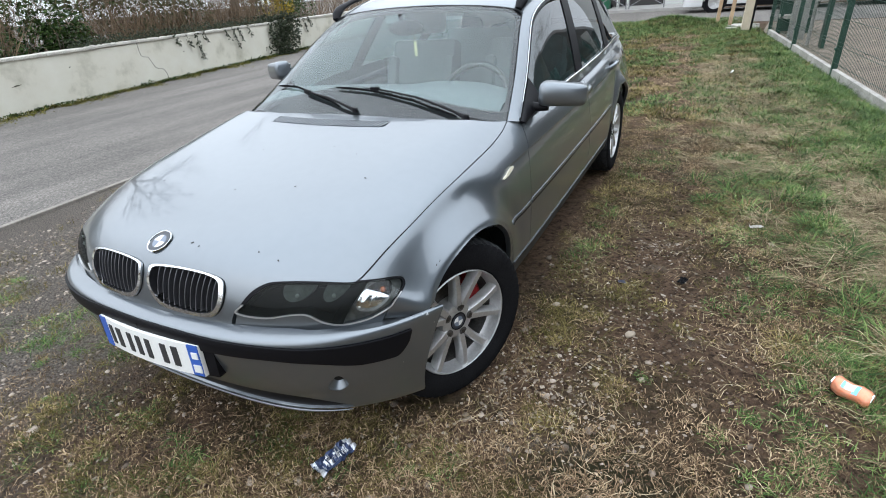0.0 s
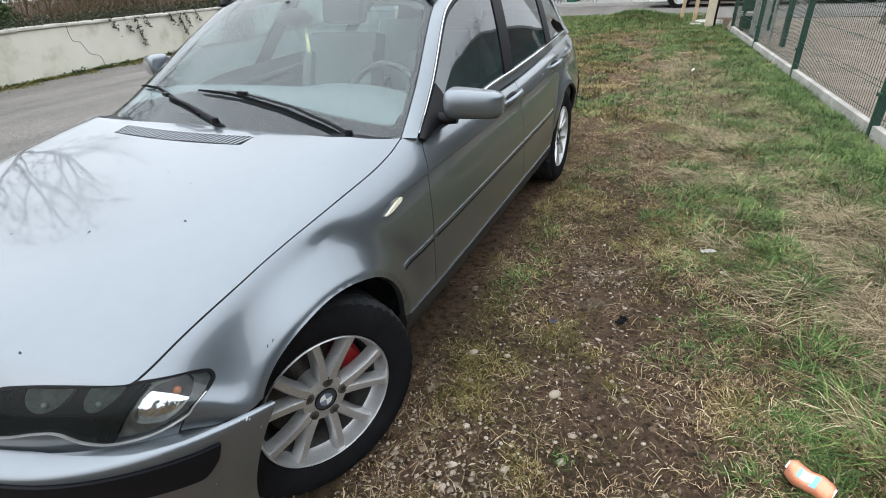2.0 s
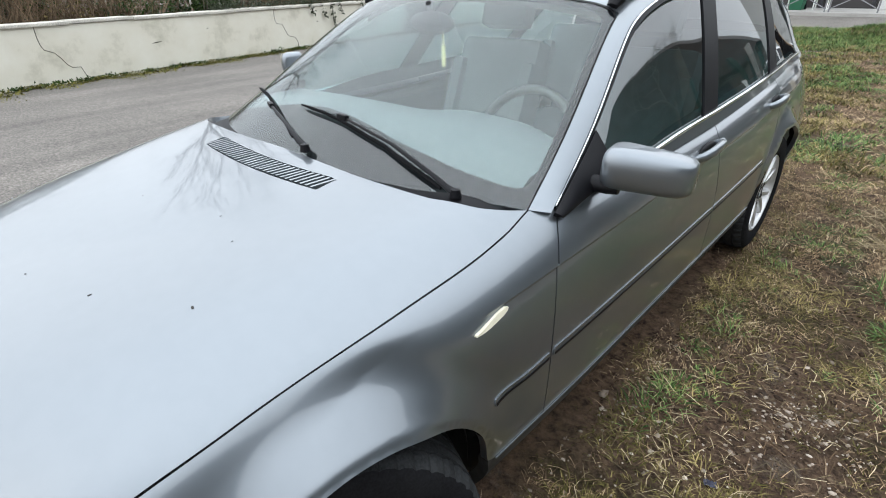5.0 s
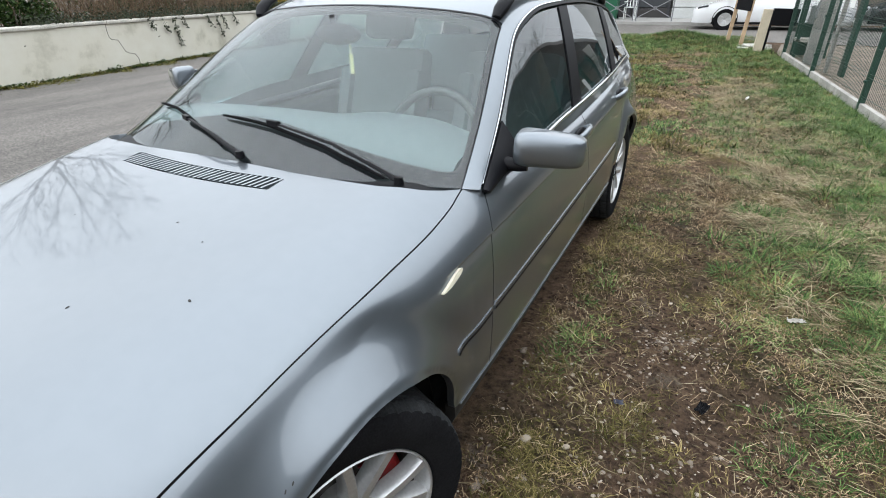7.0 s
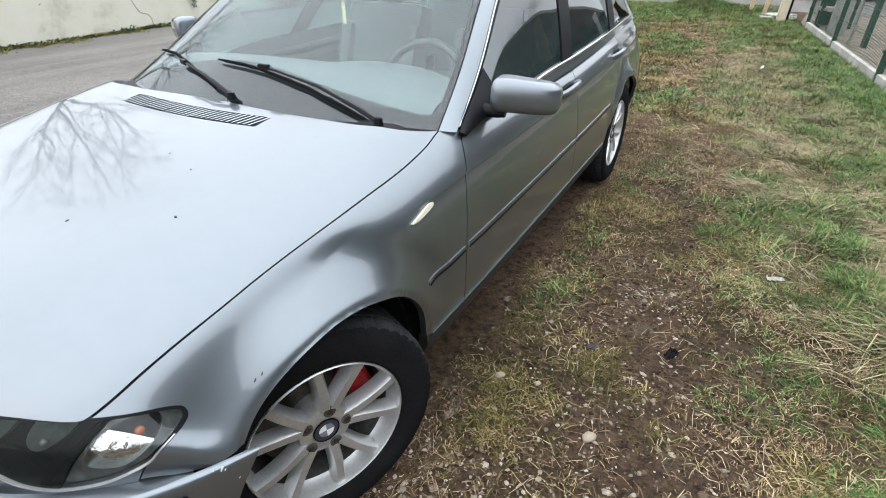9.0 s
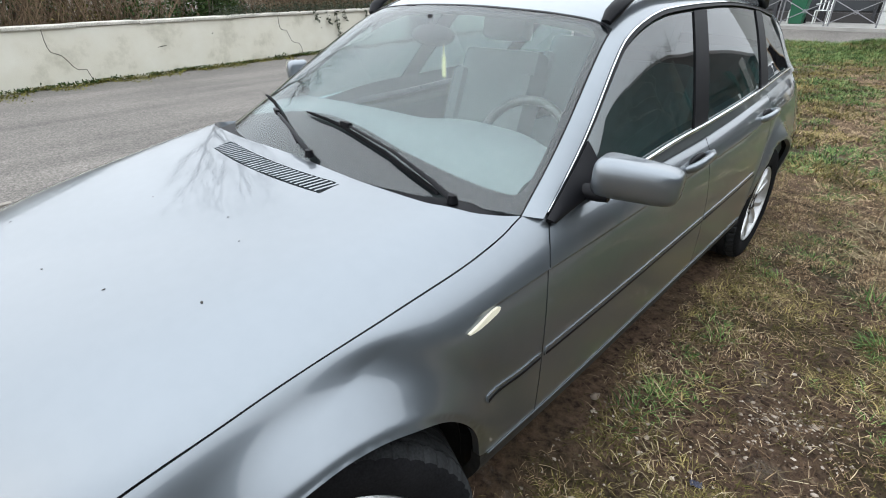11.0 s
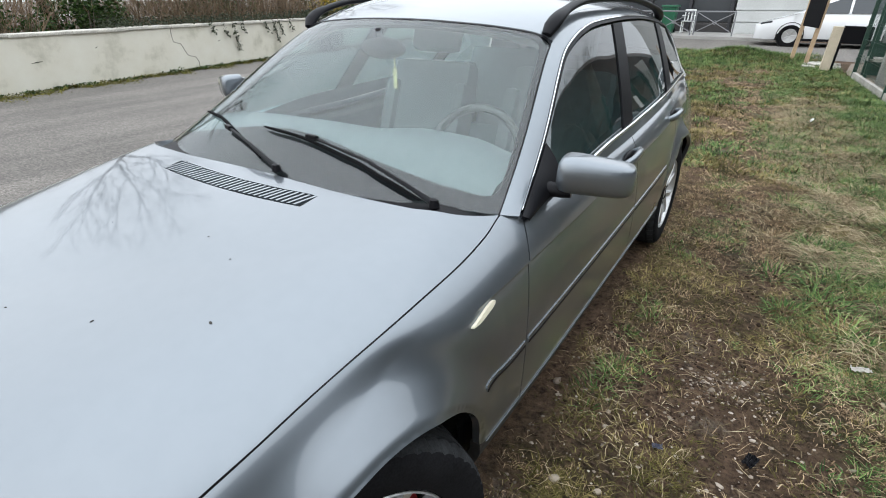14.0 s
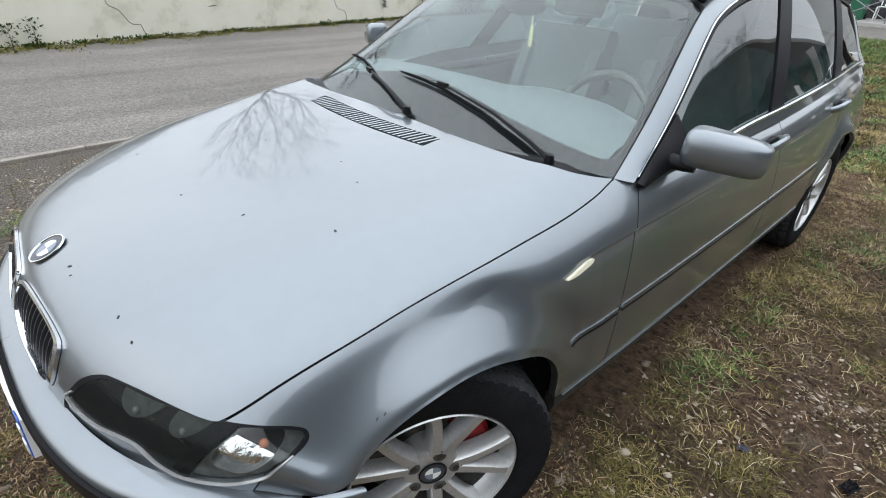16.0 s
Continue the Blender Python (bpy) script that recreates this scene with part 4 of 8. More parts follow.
# round badge on the bonnet and its like on the wheels
def badge(bm_parts, m, r):
    """Ring, dark field and quarters, facing +z of m."""
    outer, field, light, blue = (bmesh.new() for _ in range(4))
    n = 32
    prof = ((r * .9, .0), (r * .93, .003), (r * .98, .003), (r, .0))
    rings = [[outer.verts.new((q * math.cos(2 * math.pi * k / n), q * math.sin(2 * math.pi * k / n), h)) for k in range(n)] for q, h in prof]
    for s, t in zip(rings, rings[1:]):
        for k in range(n):
            outer.faces.new((s[k], t[k], t[(k + 1) % n], s[(k + 1) % n]))
    bmesh.ops.create_circle(field, cap_ends=True, segments=n, radius=r * .92)
    bmesh.ops.translate(field, verts=field.verts[:], vec=(0, 0, .0006))
    for q in range(4):
        bm = light if q % 2 else blue
        c = bm.verts.new((0, 0, .0016))
        arc = [bm.verts.new((r * .58 * math.cos(math.pi / 2 * (q + k / 8)), r * .58 * math.sin(math.pi / 2 * (q + k / 8)), .0016)) for k in range(9)]
        for a, b in zip(arc, arc[1:]):
            bm.faces.new((c, a, b))
    for bm, mat, name in ((outer, CHROME, "badge_ring"), (field, BADGE_FIELD, "badge_field"), (light, PLATE_WHITE, "badge_light_quarter"), (blue, BADGE_BLUE, "badge_dark_quarter")):
        bmesh.ops.transform(bm, matrix=m, verts=bm.verts[:])
        bm_parts.append((name, bm, mat))


c, n = on(BODY, 2.6, 0, .003)
got = []
badge(got, Matrix.Translation(c) @ n.to_track_quat("Z", "Y").to_matrix().to_4x4(), .042)
hood_badge = None
for name, bm, mat in got:
    hood_badge = part("bonnet_badge" if hood_badge is None else name, bm, mat, bonnet if hood_badge is None else hood_badge)

# bonnet vent: a dark well with slanted bars
vent = part("bonnet_vent", panel("bonnet_vent", BODY, U(6.6, 7.5, 24), U(0, .9, 40), [lambda u, v, p: vent_in(p)+.004], (1, -1), rim=0, lift=-.022), DARK, bonnet, "black slatted bonnet vent")
for i in range(30):
    x = -.29 + .58 * i / 29
    bm = bmesh.new()
    y0 = .366 + .02 * (x / .3) ** 2
    rows = []
    for k in range(4):
        y, xx = y0 - .029 + .0193 * k, x - .012 + .008 * k
        rows.append((xx, y))
    za = on(BODY, *near(BODY, 1, (abs(x), y0 - .029, .91)), .0035)[0].z
    zb = on(BODY, *near(BODY, 1, (abs(x), y0 + .029, .93)), .0035)[0].z
    quad = [[bm.verts.new((xx + d, y, za + (zb - za) * k / 3 + h)) for d, h in ((-.0048, -.009), (-.0042, -.002), (.0042, -.002), (.0048, -.009))] for k, (xx, y) in enumerate(rows)]
    for r, s in zip(quad, quad[1:]):
        for k in range(3):
            bm.faces.new((r[k], r[k + 1], s[k + 1], s[k]))
    part("vent_bar", bm, PAINT, vent)

# headlamps
for side in (1, -1):
    lamp = part("headlamp", panel("headlamp", BODY, U(.1, 3.45, 40), U(1.3, 4.7, 60), [uvpoly(LAMP, .01), lambda u, v, p: 3.44 + .03 * u - v], (side,), rim=.05, lift=-.002), SMOKE, car, "smoke-dark headlamp with clear turn signal")
    lamp.visible_shadow = False
    part("lamp_housing", panel("lamp_housing", BODY, U(.1, 3.45, 24), U(1.3, 4.7, 40), [uvpoly(LAMP, .01)], (side,), rim=0, lift=-.06), DARK, lamp)
    part("lamp_edge", panel("lamp_edge", BODY, U(0, 2.9, 60), U(1.3, 4.7, 120), [uvpoly(LAMP, -.04), outpoly(LAMP, -.01), lambda u, v, p: np.where(v > 4.1, 2.62 - u, 1.0 - u)], (side,), rim=.006, lift=.003), ALLOY, lamp, "bright lower lens edge")
    part("lamp_seal", panel("lamp_seal", BODY, U(0.3, 3.5, 60), U(1.3, 4.8, 120), [uvpoly(LAMP, -.09), outpoly(LAMP, .012), lambda u, v, p: u - np.where(v > 4.1, 2.56, 1.02)], (side,), rim=.01, lift=-.001), BLACK, lamp)
    part("turn_reflector", panel("turn_reflector", BODY, U(.5, 3.3, 30), U(3.2, 4.6, 40), [uvpoly(TURN, -.06)], (side,), rim=.03, lift=-.022), FACETS, lamp, "clear turn signal reflector")
    turn_lens = part("turn_lens", panel("turn_lens", BODY, U(.2, 3.45, 40), U(3.2, 4.7, 40), [uvpoly(LAMP, .012), lambda u, v, p: v - 3.46 - .03 * u], (side,), rim=.006, lift=-.001), LENS, lamp)
    part("turn_bezel", panel("turn_bezel", BODY, U(.2, 3.45, 40), U(3.2, 4.7, 40), [uvpoly(LAMP, .012), lambda u, v, p: v - 3.46 - .03 * u, outpoly(TURN, -.06)], (side,), rim=.015, lift=-.012), LAMP_GREY, lamp, "ribbed grey lamp bezel")
    turn_lens.visible_shadow = False
    c, n = on(BODY, 2.56, 3.98, -.014, side)
    bm = bmesh.new()
    ball(bm, c, (.008, .008, .008))
    smooth(part("amber_bulb", bm, AMBER, lamp), 60)
    for kind, u0, v0, du, dv in (("inner_bowl", 2.15, 2.3, .86, .27), ("outer_bowl", 2.4, 2.97, 1.0, .22)):
        part("lamp_bowl", panel(kind, BODY, U(1.0, 2.7, 30), U(1.8, 3.3, 60), [uvpoly(LAMP, .03), lambda u, v, p, u0=u0, v0=v0, du=du, dv=dv: 1 - np.hypot((u - u0) / du, (v - v0) / dv), lambda u, v, p: 3.16 + .06 * u - v], (side,), rim=.012, lift=-.02), BOWL, lamp, "grey reflector bowl behind the lens")
        c, n = on(BODY, u0 - .62 * du, v0 + .2 * dv, -.016, side)
        bm = bmesh.new()
        ball(bm, c, (.007, .006, .007))
        smooth(part("lamp_projector", bm, REFLECTOR, lamp), 60)
    part("lamp_divider", panel("lamp_divider", BODY, U(.3, 2.9, 30), U(3.1, 3.5, 12), [uvpoly(LAMP, .03), lambda u, v, p: .055 - np.abs(v - 3.22 - .06 * u)], (side,), rim=.01, lift=-.006), BLACK, lamp)

# number plate with plain bars
def plate_piece(x0, x1, z0, z1, out, deep=.004):
    """A slab bent with the bumper."""
    bm = bmesh.new()
    n = max(2, int((x1 - x0) / .04) + 1)
    rows = []
    for k in range(n + 1):
        x = x0 + (x1 - x0) * k / n
        y = -.663 + .3 * x * x - out
        rows.append([bm.verts.new((x, y + .06 * (z - .49) + d, z)) for z, d in ((z0, 0), (z1, 0), (z1, deep), (z0, deep))])
    for r, s in zip(rows, rows[1:]):
        for k in range(4):
            bm.faces.new((r[k], r[(k + 1) % 4], s[(k + 1) % 4], s[k]))
    bm.faces.new(rows[0])
    bm.faces.new(rows[-1][::-1])
    return bm


plate = part("number_plate", plate_piece(-.207, .255, .427, .535, .008, .012), PLATE_WHITE, bumper, "white number plate with blue ends")
for x0, x1, mat, name in ((-.205, -.17, PLATE_BLUE, "plate_band"), (.215, .253, PLATE_BLUE, "plate_band")):
    part(name, plate_piece(x0, x1, .429, .535, .0105), mat, plate)
for x0, x1 in ((-.158, -.14), (-.118, -.094), (-.058, -.038), (-.014, .007), (.031, .052), (.1, .122), (.146, .17)):
    part("plate_bar", plate_piece(x0, x1, .448, .516, .0105), PLATE_INK, plate)
part("plate_mark", plate_piece(.228, .249, .49, .512, .013), PLATE_WHITE, plate)
part("plate_mark", plate_piece(.225, .252, .442, .468, .013), PLATE_WHITE, plate)
part("plate_backing", plate_piece(-.27, .29, .42, .54, -.006, .03), BLACK, bumper)

# door mirrors
for side in (1, -1):
    bm = bmesh.new()
    bmesh.ops.create_cube(bm, size=2)
    bmesh.ops.subdivide_edges(bm, edges=bm.edges[:], cuts=9, use_grid_fill=True)
    for v in bm.verts:
        d = Vector([math.copysign(abs(a) ** 1.0, a) for a in v.co])
        n4 = max((abs(d.x) ** 6 + abs(d.y) ** 5 + abs(d.z) ** 5) ** (1 / 5.3), 1e-6)
        q = d / n4
        taper = 1 - .16 * (q.x * .5 + .5)
        v.co = Vector((q.x * .102, q.y * .05 * (1 - .2 * (q.x * .5 + .5)) + .03 * (q.x * .5 + .5), q.z * .053 * taper - .003 * q.x))
        if v.co.y < 0:
            v.co.y *= 1.25 - .5 * abs(q.z) ** 2 * .5
    m = pose(.898, .87, .955, 0, 3, 10) if side > 0 else pose(-.868, 1.02, 1.035, 0, -3, -14) @ Matrix.Diagonal((-.9, .95, 1, 1))
    bmesh.ops.transform(bm, matrix=m, verts=bm.verts[:])
    mirror = smooth(part("door_mirror", bm, PAINT, car, "body-coloured door mirror"), 60)
    bm = bmesh.new()
    box(bm, -.078, .077, .056, .064, -.048, .034, .003, m)
    part("mirror_glass", bm, CHROME, mirror)
    bm = bmesh.new()
    tube(bm, [(side * x, y + (.12 if side < 0 else 0), z + (.06 if side < 0 else 0)) for x, y, z in ((.74, .86, .905), (.775, .862, .902), (.81, .866, .9), (.835, .87, .9))], [.032, .027, .024, .02], 12, flat=.75)
    smooth(part("mirror_foot", bm, BLACK, mirror), 50)

# wipers lying on the glass
def glass_point(x, y, lift):
    """A point of the windscreen over (x, y)."""
    side = 1 if x >= 0 else -1
    if "glass" not in GRID:
        us, vs = np.meshgrid(np.linspace(0, 4.2, 170), np.linspace(0, 3.5, 120), indexing="ij")
        GRID["glass"] = us, vs, UPPER.at(us, vs)
    us, vs, q = GRID["glass"]
    d = (q[..., 0] - abs(x)) ** 2 + (q[..., 1] - y) ** 2
    i = np.unravel_index(d.argmin(), d.shape)
    return on(UPPER, us[i], vs[i], lift, side)[0]


for pivot, joint, tip, end in (((.585, .553), (.13, .588), (-.1, .6), (.54, .546)), ((.085, .479), (-.25, .58), (-.546, .7), (-.01, .499))):
    wiper = part("wiper", tube(bmesh.new(), [glass_point(*pivot, .012), glass_point(pivot[0] * .85 + joint[0] * .15, pivot[1] * .85 + joint[1] * .15, .022), glass_point(pivot[0] * .5 + joint[0] * .5, pivot[1] * .5 + joint[1] * .5, .028), glass_point(*joint, .022)], [.011, .0085, .0065, .0045], 8, flat=.6), BLACK, car, "black windscreen wiper")
    smooth(wiper, 50)
    t = [(tip[0] + (end[0] - tip[0]) * k / 9, tip[1] + (end[1] - tip[1]) * k / 9) for k in range(10)]
    smooth(part("wiper_blade", tube(bmesh.new(), [glass_point(*q, .012) for q in t], [.003] + [.0055] * 8 + [.004], 8, flat=1.0), RUBBER, wiper), 50)
    part("wiper_joint", box(bmesh.new(), -.024, .024, -.007, .007, -.008, .008, .003, Matrix.Translation(glass_point(*joint, .02)) @ pose(0, 0, 0, 0, 0, math.degrees(math.atan2(end[1] - tip[1], end[0] - tip[0])))), BLACK, wiper)
    c = glass_point(*pivot, .018)
    bm = bmesh.new()
    bmesh.ops.create_cone(bm, cap_ends=True, segments=16, radius1=.015, radius2=.011, depth=.02, matrix=Matrix.Translation(c))
    smooth(part("wiper_cap", bm, BLACK, wiper), 40)

# roof rails
for side in (1, -1):
    pts = []
    for k in range(25):
        u = 4.36 + (8.7 - 4.36) * k / 24
        s = min(k / 3.0, (24 - k) / 3.0, 1.0)
        pts.append(on(UPPER, u, 2.72, .004 + .034 * (1 - (1 - s) ** 2), side)[0])
    smooth(part("roof_rail", tube(bmesh.new(), pts, [.02, .03, .029, .026] + [.021] * 17 + [.023, .026, .028, .02], 12, flat=.62), BLACK, car, "black roof rail"), 50)

# ---- car: wheels ----
def spoke(bm, a0, a1, r0, r1):
    rows = []
    for k in range(9):
        t = k / 8
        r, a = r0 + (r1 - r0) * t, a0 + (a1 - a0) * t ** .85
        w = .0182 - .0045 * t + .004 * t**6
        face = .08 + .017 * t ** .8 - .005 * t**4
        d, s = Vector((0, math.cos(a), math.sin(a))), Vector((0, -math.sin(a), math.cos(a)))
        rows.append([bm.verts.new(d * r + s * o + Vector((x, 0, 0))) for o, x in ((-w * 1.05, face - .04), (-w, face - .012), (-w * .62, face), (w * .62, face), (w, face - .012), (w * 1.05, face - .04))])
    for r, s in zip(rows, rows[1:]):
        for k in range(6):
            bm.faces.new((r[k], r[(k + 1) % 6], s[(k + 1) % 6], s[k]))


def wheel(turn, spin, side):
    base = new("wheel")
    base.parent = car
    def put(name, bm, mat, parent=base, angle=40):
        return smooth(part(name, bm, mat, parent), angle)
    bm = bmesh.new()
    n, rings = 200, []
    prof = [(.2055, .092), (.214, .103), (.236, .11), (.266, .112), (.291, .107), (.303, .098), (.3085, .085)]
    tread = [(.3125, .072), (.3125, .062), (.305, .0605), (.305, .0545), (.313, .053), (.313, .025), (.305, .0235), (.305, .0165), (.313, .015)]
    prof = prof + tread
    prof = prof + [(r, -a) for r, a in prof[::-1]]
    for i, (r, a) in enumerate(prof):
        wide = .293 < r and abs(a) > .06
        rings.append([bm.verts.new((a, (r - (.005 if wide and k % 4 == 0 and r < .3126 and abs(a) > .0615 else 0)) * math.cos(2 * math.pi * k / n), (r - (.005 if wide and k % 4 == 0 and abs(a) > .0615 else 0)) * math.sin(2 * math.pi * k / n))) for k in range(n)])
    band = bmesh.new()
    twin = [[band.verts.new(v.co) for v in ring] for ring in rings[5:-5]]
    for i, (q, w) in enumerate(zip(rings, rings[1:])):
        worn = 5 <= i < len(rings) - 6
        q, w = (twin[i - 5], twin[i - 4]) if worn else (q, w)
        for k in range(n):
            (band if worn else bm).faces.new((q[k], q[(k + 1) % n], w[(k + 1) % n], w[k]))
    bmesh.ops.delete(bm, geom=[v for v in bm.verts if not v.link_faces], context="VERTS")
    tyre = put("tyre", bm, RUBBER, angle=30)
    part("tread", band, WORN_RUBBER, tyre, "dusty worn tread")
    bm = bmesh.new()
    # the barrel's dark colour carries the shade behind the spokes
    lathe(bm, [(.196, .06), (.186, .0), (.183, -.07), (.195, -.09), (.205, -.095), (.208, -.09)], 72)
    put("rim_barrel", bm, SHADED_ALLOY)
    bm = bmesh.new()
    lathe(bm, [(.2065, .092), (.208, .099), (.2055, .102), (.202, .099), (.1985, .08), (.194, .06), (.188, .05)], 72)
    for i in range(5):
        a = spin + math.radians(72 * i)
        spoke(bm, a - math.radians(9), a - math.radians(17), .05, .203)
        spoke(bm, a + math.radians(9), a + math.radians(17), .05, .203)
    lathe(bm, [(.0, .076), (.034, .076), (.036, .08), (.055, .08), (.068, .075), (.074, .055), (.07, .0), (.0, .0)], 48)
    rim = put("rim", bm, ALLOY, angle=35)
    for i in range(5):
        a = spin + math.radians(72 * i)
        m = Matrix.Translation((0, .057 * math.cos(a), .057 * math.sin(a)))
        # raised dark disc instead of a sunk hole, its shade put in as colour
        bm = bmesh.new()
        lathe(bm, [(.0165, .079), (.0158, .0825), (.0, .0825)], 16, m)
        put("bolt_shade_disc", bm, SHADED_ALLOY, rim)
        bm = bmesh.new()
        lathe(bm, [(.009, .082), (.009, .0845), (.006, .0855), (.0, .0855)], 6, m)
        put("wheel_bolt", bm, STEEL, rim)
    got = []
    badge(got, Matrix.Translation((.0805, 0, 0)) @ Vector((1, 0, 0)).to_track_quat("Z", "Y").to_matrix().to_4x4(), .035)
    cap = None
    for name, bm, mat in got:
        o = part("centre_cap" if cap is None else name, bm, mat if cap is not None else BLACK, rim)
        cap = cap or o
    bm = bmesh.new()
    lathe(bm, [(.07, -.01), (.07, .012), (.148, .012), (.148, -.012), (.07, -.012)], 48)
    put("brake_disc", bm, STEEL, base)
    # dark disc added for the shade between the spokes
    bm = bmesh.new()
    lathe(bm, [(.03, -.03), (.16, -.03), (.181, -.045), (.181, -.05), (.03, -.04)], 48)
    put("dark_backing", bm, DARK, base)
    bm = bmesh.new()
    a0 = math.radians(20)
    rows = []
    for k in range(9):
        a = a0 + math.radians(70) * k / 8 - math.radians(35)
        d = Vector((0, math.cos(a), math.sin(a)))
        rows.append([bm.verts.new(d * r + Vector((x, 0, 0))) for r, x in ((.1, .018), (.12, .03), (.155, .032), (.168, .02), (.168, -.05), (.1, -.05))])
    for r, s in zip(rows, rows[1:]):
        for k in range(6):
            bm.faces.new((r[k], r[(k + 1) % 6], s[(k + 1) % 6], s[k]))
    bm.faces.new(rows[0][::-1])
    bm.faces.new(rows[-1])
    put("brake_caliper", bm, RED, base)
    base.matrix_basis = turn
    return base


STEER = 24
wheel(pose(.689, .042, .312, 0, 0, -STEER), math.radians(74), 1)
wheel(pose(-.7, .03, .312, 0, 0, 180 - STEER), math.radians(20), -1)
wheel(pose(.735, 2.73, .312), math.radians(40), 1)
wheel(pose(-.735, 2.73, .312, 0, 0, 180), math.radians(10), -1)
for side in (1, -1):
    for cy in (ARCH_F[0], ARCH_R[0]):
        bm = bmesh.new()
        n = 36
        ringa = [(ARCH_RADIUS + .006) * 1 for _ in range(n)]
        rows = [[bm.verts.new((side * x, cy + r * math.cos(math.pi * (k / (n - 1) * 1.04 - .02)), .325 + r * math.sin(math.pi * (k / (n - 1) * 1.04 - .02)))) for k in range(n)] for x, r in ((.765, ARCH_RADIUS + .004), (.75, ARCH_RADIUS + .02), (.5, ARCH_RADIUS + .02), (.5, .02))]
        for r, s in zip(rows, rows[1:]):
            for k in range(n - 1):
                bm.faces.new((r[k], r[k + 1], s[k + 1], s[k]))
        part("arch_liner", bm, DARK, car)
bm = bmesh.new()
box(bm, -.45, .45, -.38, 3.6, .2, .3, .03)
box(bm, -.75, .75, .42, 2.34, .19, .34, .03)
part("underbody", bm, DARK, car)
part("engine_bay", box(bmesh.new(), -.46, .46, -.4, .42, .3, .64, .03), DARK, car)

# ---- car: cabin ----
bm = bmesh.new()
sec = [(.46, .86), (.5, .925), (.6, .962), (.72, .978), (.8, .972), (.84, .94), (.865, .82), (.84, .6)]
rows = []
for x in [-.68 + 1.36 * k / 40 for k in range(41)]:
    pod = math.exp(-((x - .37) / .2) ** 4)
    rows.append([bm.verts.new((x, y + .2 * (x / .74) ** 2 * max(0, 1 - (y - .46) / .4) + (.11 + .05 * pod if k > 3 else .04 if k == 3 else 0), z - .03 * (x / .74) ** 2 + (.012 + .014 * pod if k in (4, 5) else .006 + .004 * pod if k == 3 else 0))) for k, (y, z) in enumerate(sec)])
for r, s in zip(rows, rows[1:]):
    for k in range(len(sec) - 1):
        bm.faces.new((r[k], r[k + 1], s[k + 1], s[k]))
smooth(part("dashboard", bm, CABIN, car, "pale grey dashboard"), 50)
bm = bmesh.new()
box(bm, -.74, .74, .95, 3.5, .3, .34, .01)
part("cabin_floor", bm, DARK, car)
for side in (1, -1):
    part("door_capping", panel("door_capping", UPPER, U(1.2, 9.6, 60), U(BELT - .12, 6, 6), [lambda u, v, p: 3.2 - p[:, 1]], (side,), rim=0, lift=-.014), CABIN, car)
    part("door_card", panel("door_card", BODY, U(8.2, 14, 40), U(3.6, 7, 20), [lambda u, v, p: p[:, 1] - .75, lambda u, v, p: 3.2 - p[:, 1]], (side,), rim=0, lift=-.045), CABIN, car)
part("headlining", panel("headlining", UPPER, U(4.2, 10.4, 40), U(0, 3.6, 30), (), (1, -1), rim=0, lift=-.04), LINER, car)


def seat(x, y, wide=.5):
    bm = bmesh.new()
    box(bm, -wide / 2, wide / 2, -.05, .5, .0, .16, .05, pose(x, y, .42, 4))
    cushion = part("seat_cushion", bm, SEAT, car)
    bm = bmesh.new()
    box(bm, -wide / 2, wide / 2, -.06, .07, 0, .62, .05, pose(x, y + .52, .5, -20))
    box(bm, -wide / 2 - .01, -wide / 2 + .07, -.1, .06, .05, .5, .035, pose(x, y + .52, .5, -20))
    box(bm, wide / 2 - .07, wide / 2 + .01, -.1, .06, .05, .5, .035, pose(x, y + .52, .5, -20))
    smooth(part("seat_back", bm, SEAT, car), 50)
    bm = bmesh.new()
    box(bm, -.14, .14, -.05, .05, .66, .84, .04, pose(x, y + .52, .5, -17))
    smooth(part("headrest", bm, SEAT, car), 50)


seat(.37, 1.28)
seat(-.37, 1.28)
seat(0, 2.2, 1.3)
m = pose(.37, 1.12, .865, 0, 0, 0) @ pose(0, 0, 0, 66, 0, 0)
bm = bmesh.new()
tube(bm, [m @ Vector((.185 * math.cos(2 * math.pi * k / 40), .185 * math.sin(2 * math.pi * k / 40), 0)) for k in range(41)], .016, 8)
box(bm, -.07, .07, -.06, .06, -.03, .02, .02, m)
box(bm, -.18, .18, -.02, .015, -.01, .01, .006, m)
box(bm, -.015, .015, -.18, -.04, -.01, .01, .006, m)
smooth(part("steering_wheel", bm, LAMP_GREY, car, "dark grey steering wheel"), 50)
bm = bmesh.new()
ball(bm, (.05, 1.03, 1.235), (.1, .03, .036))
tube(bm, [(.04, 1.03, 1.24), (0, 1.07, 1.29)], .012, 8)
smooth(part("rear_view_mirror", bm, BLACK, car), 60)
bm = bmesh.new()
tube(bm, [(.09, 1.04, 1.24), (.09, 1.04, 1.17)], .002, 6)
box(bm, .083, .099, 1.038, 1.042, 1.1, 1.17, .002)
part("air_freshener", bm, material("pale_yellow_card", (.6, .58, .3), .7), car, "pale yellow hanging air freshener")

# white cards added behind the side glass to give its pale spots
for x, y, z, w, h in ((.28, 2.69, .715, .05, .05), (.32, 2.4, .615, .055, .035)):
    tagged(part("window_spot_card", box(bmesh.new(), -w, w, -.001, .001, -h, h, .0005, pose(x, y, z, -14, 0, 8)), PAPER, car), "small white card added for a pale spot in the side window")

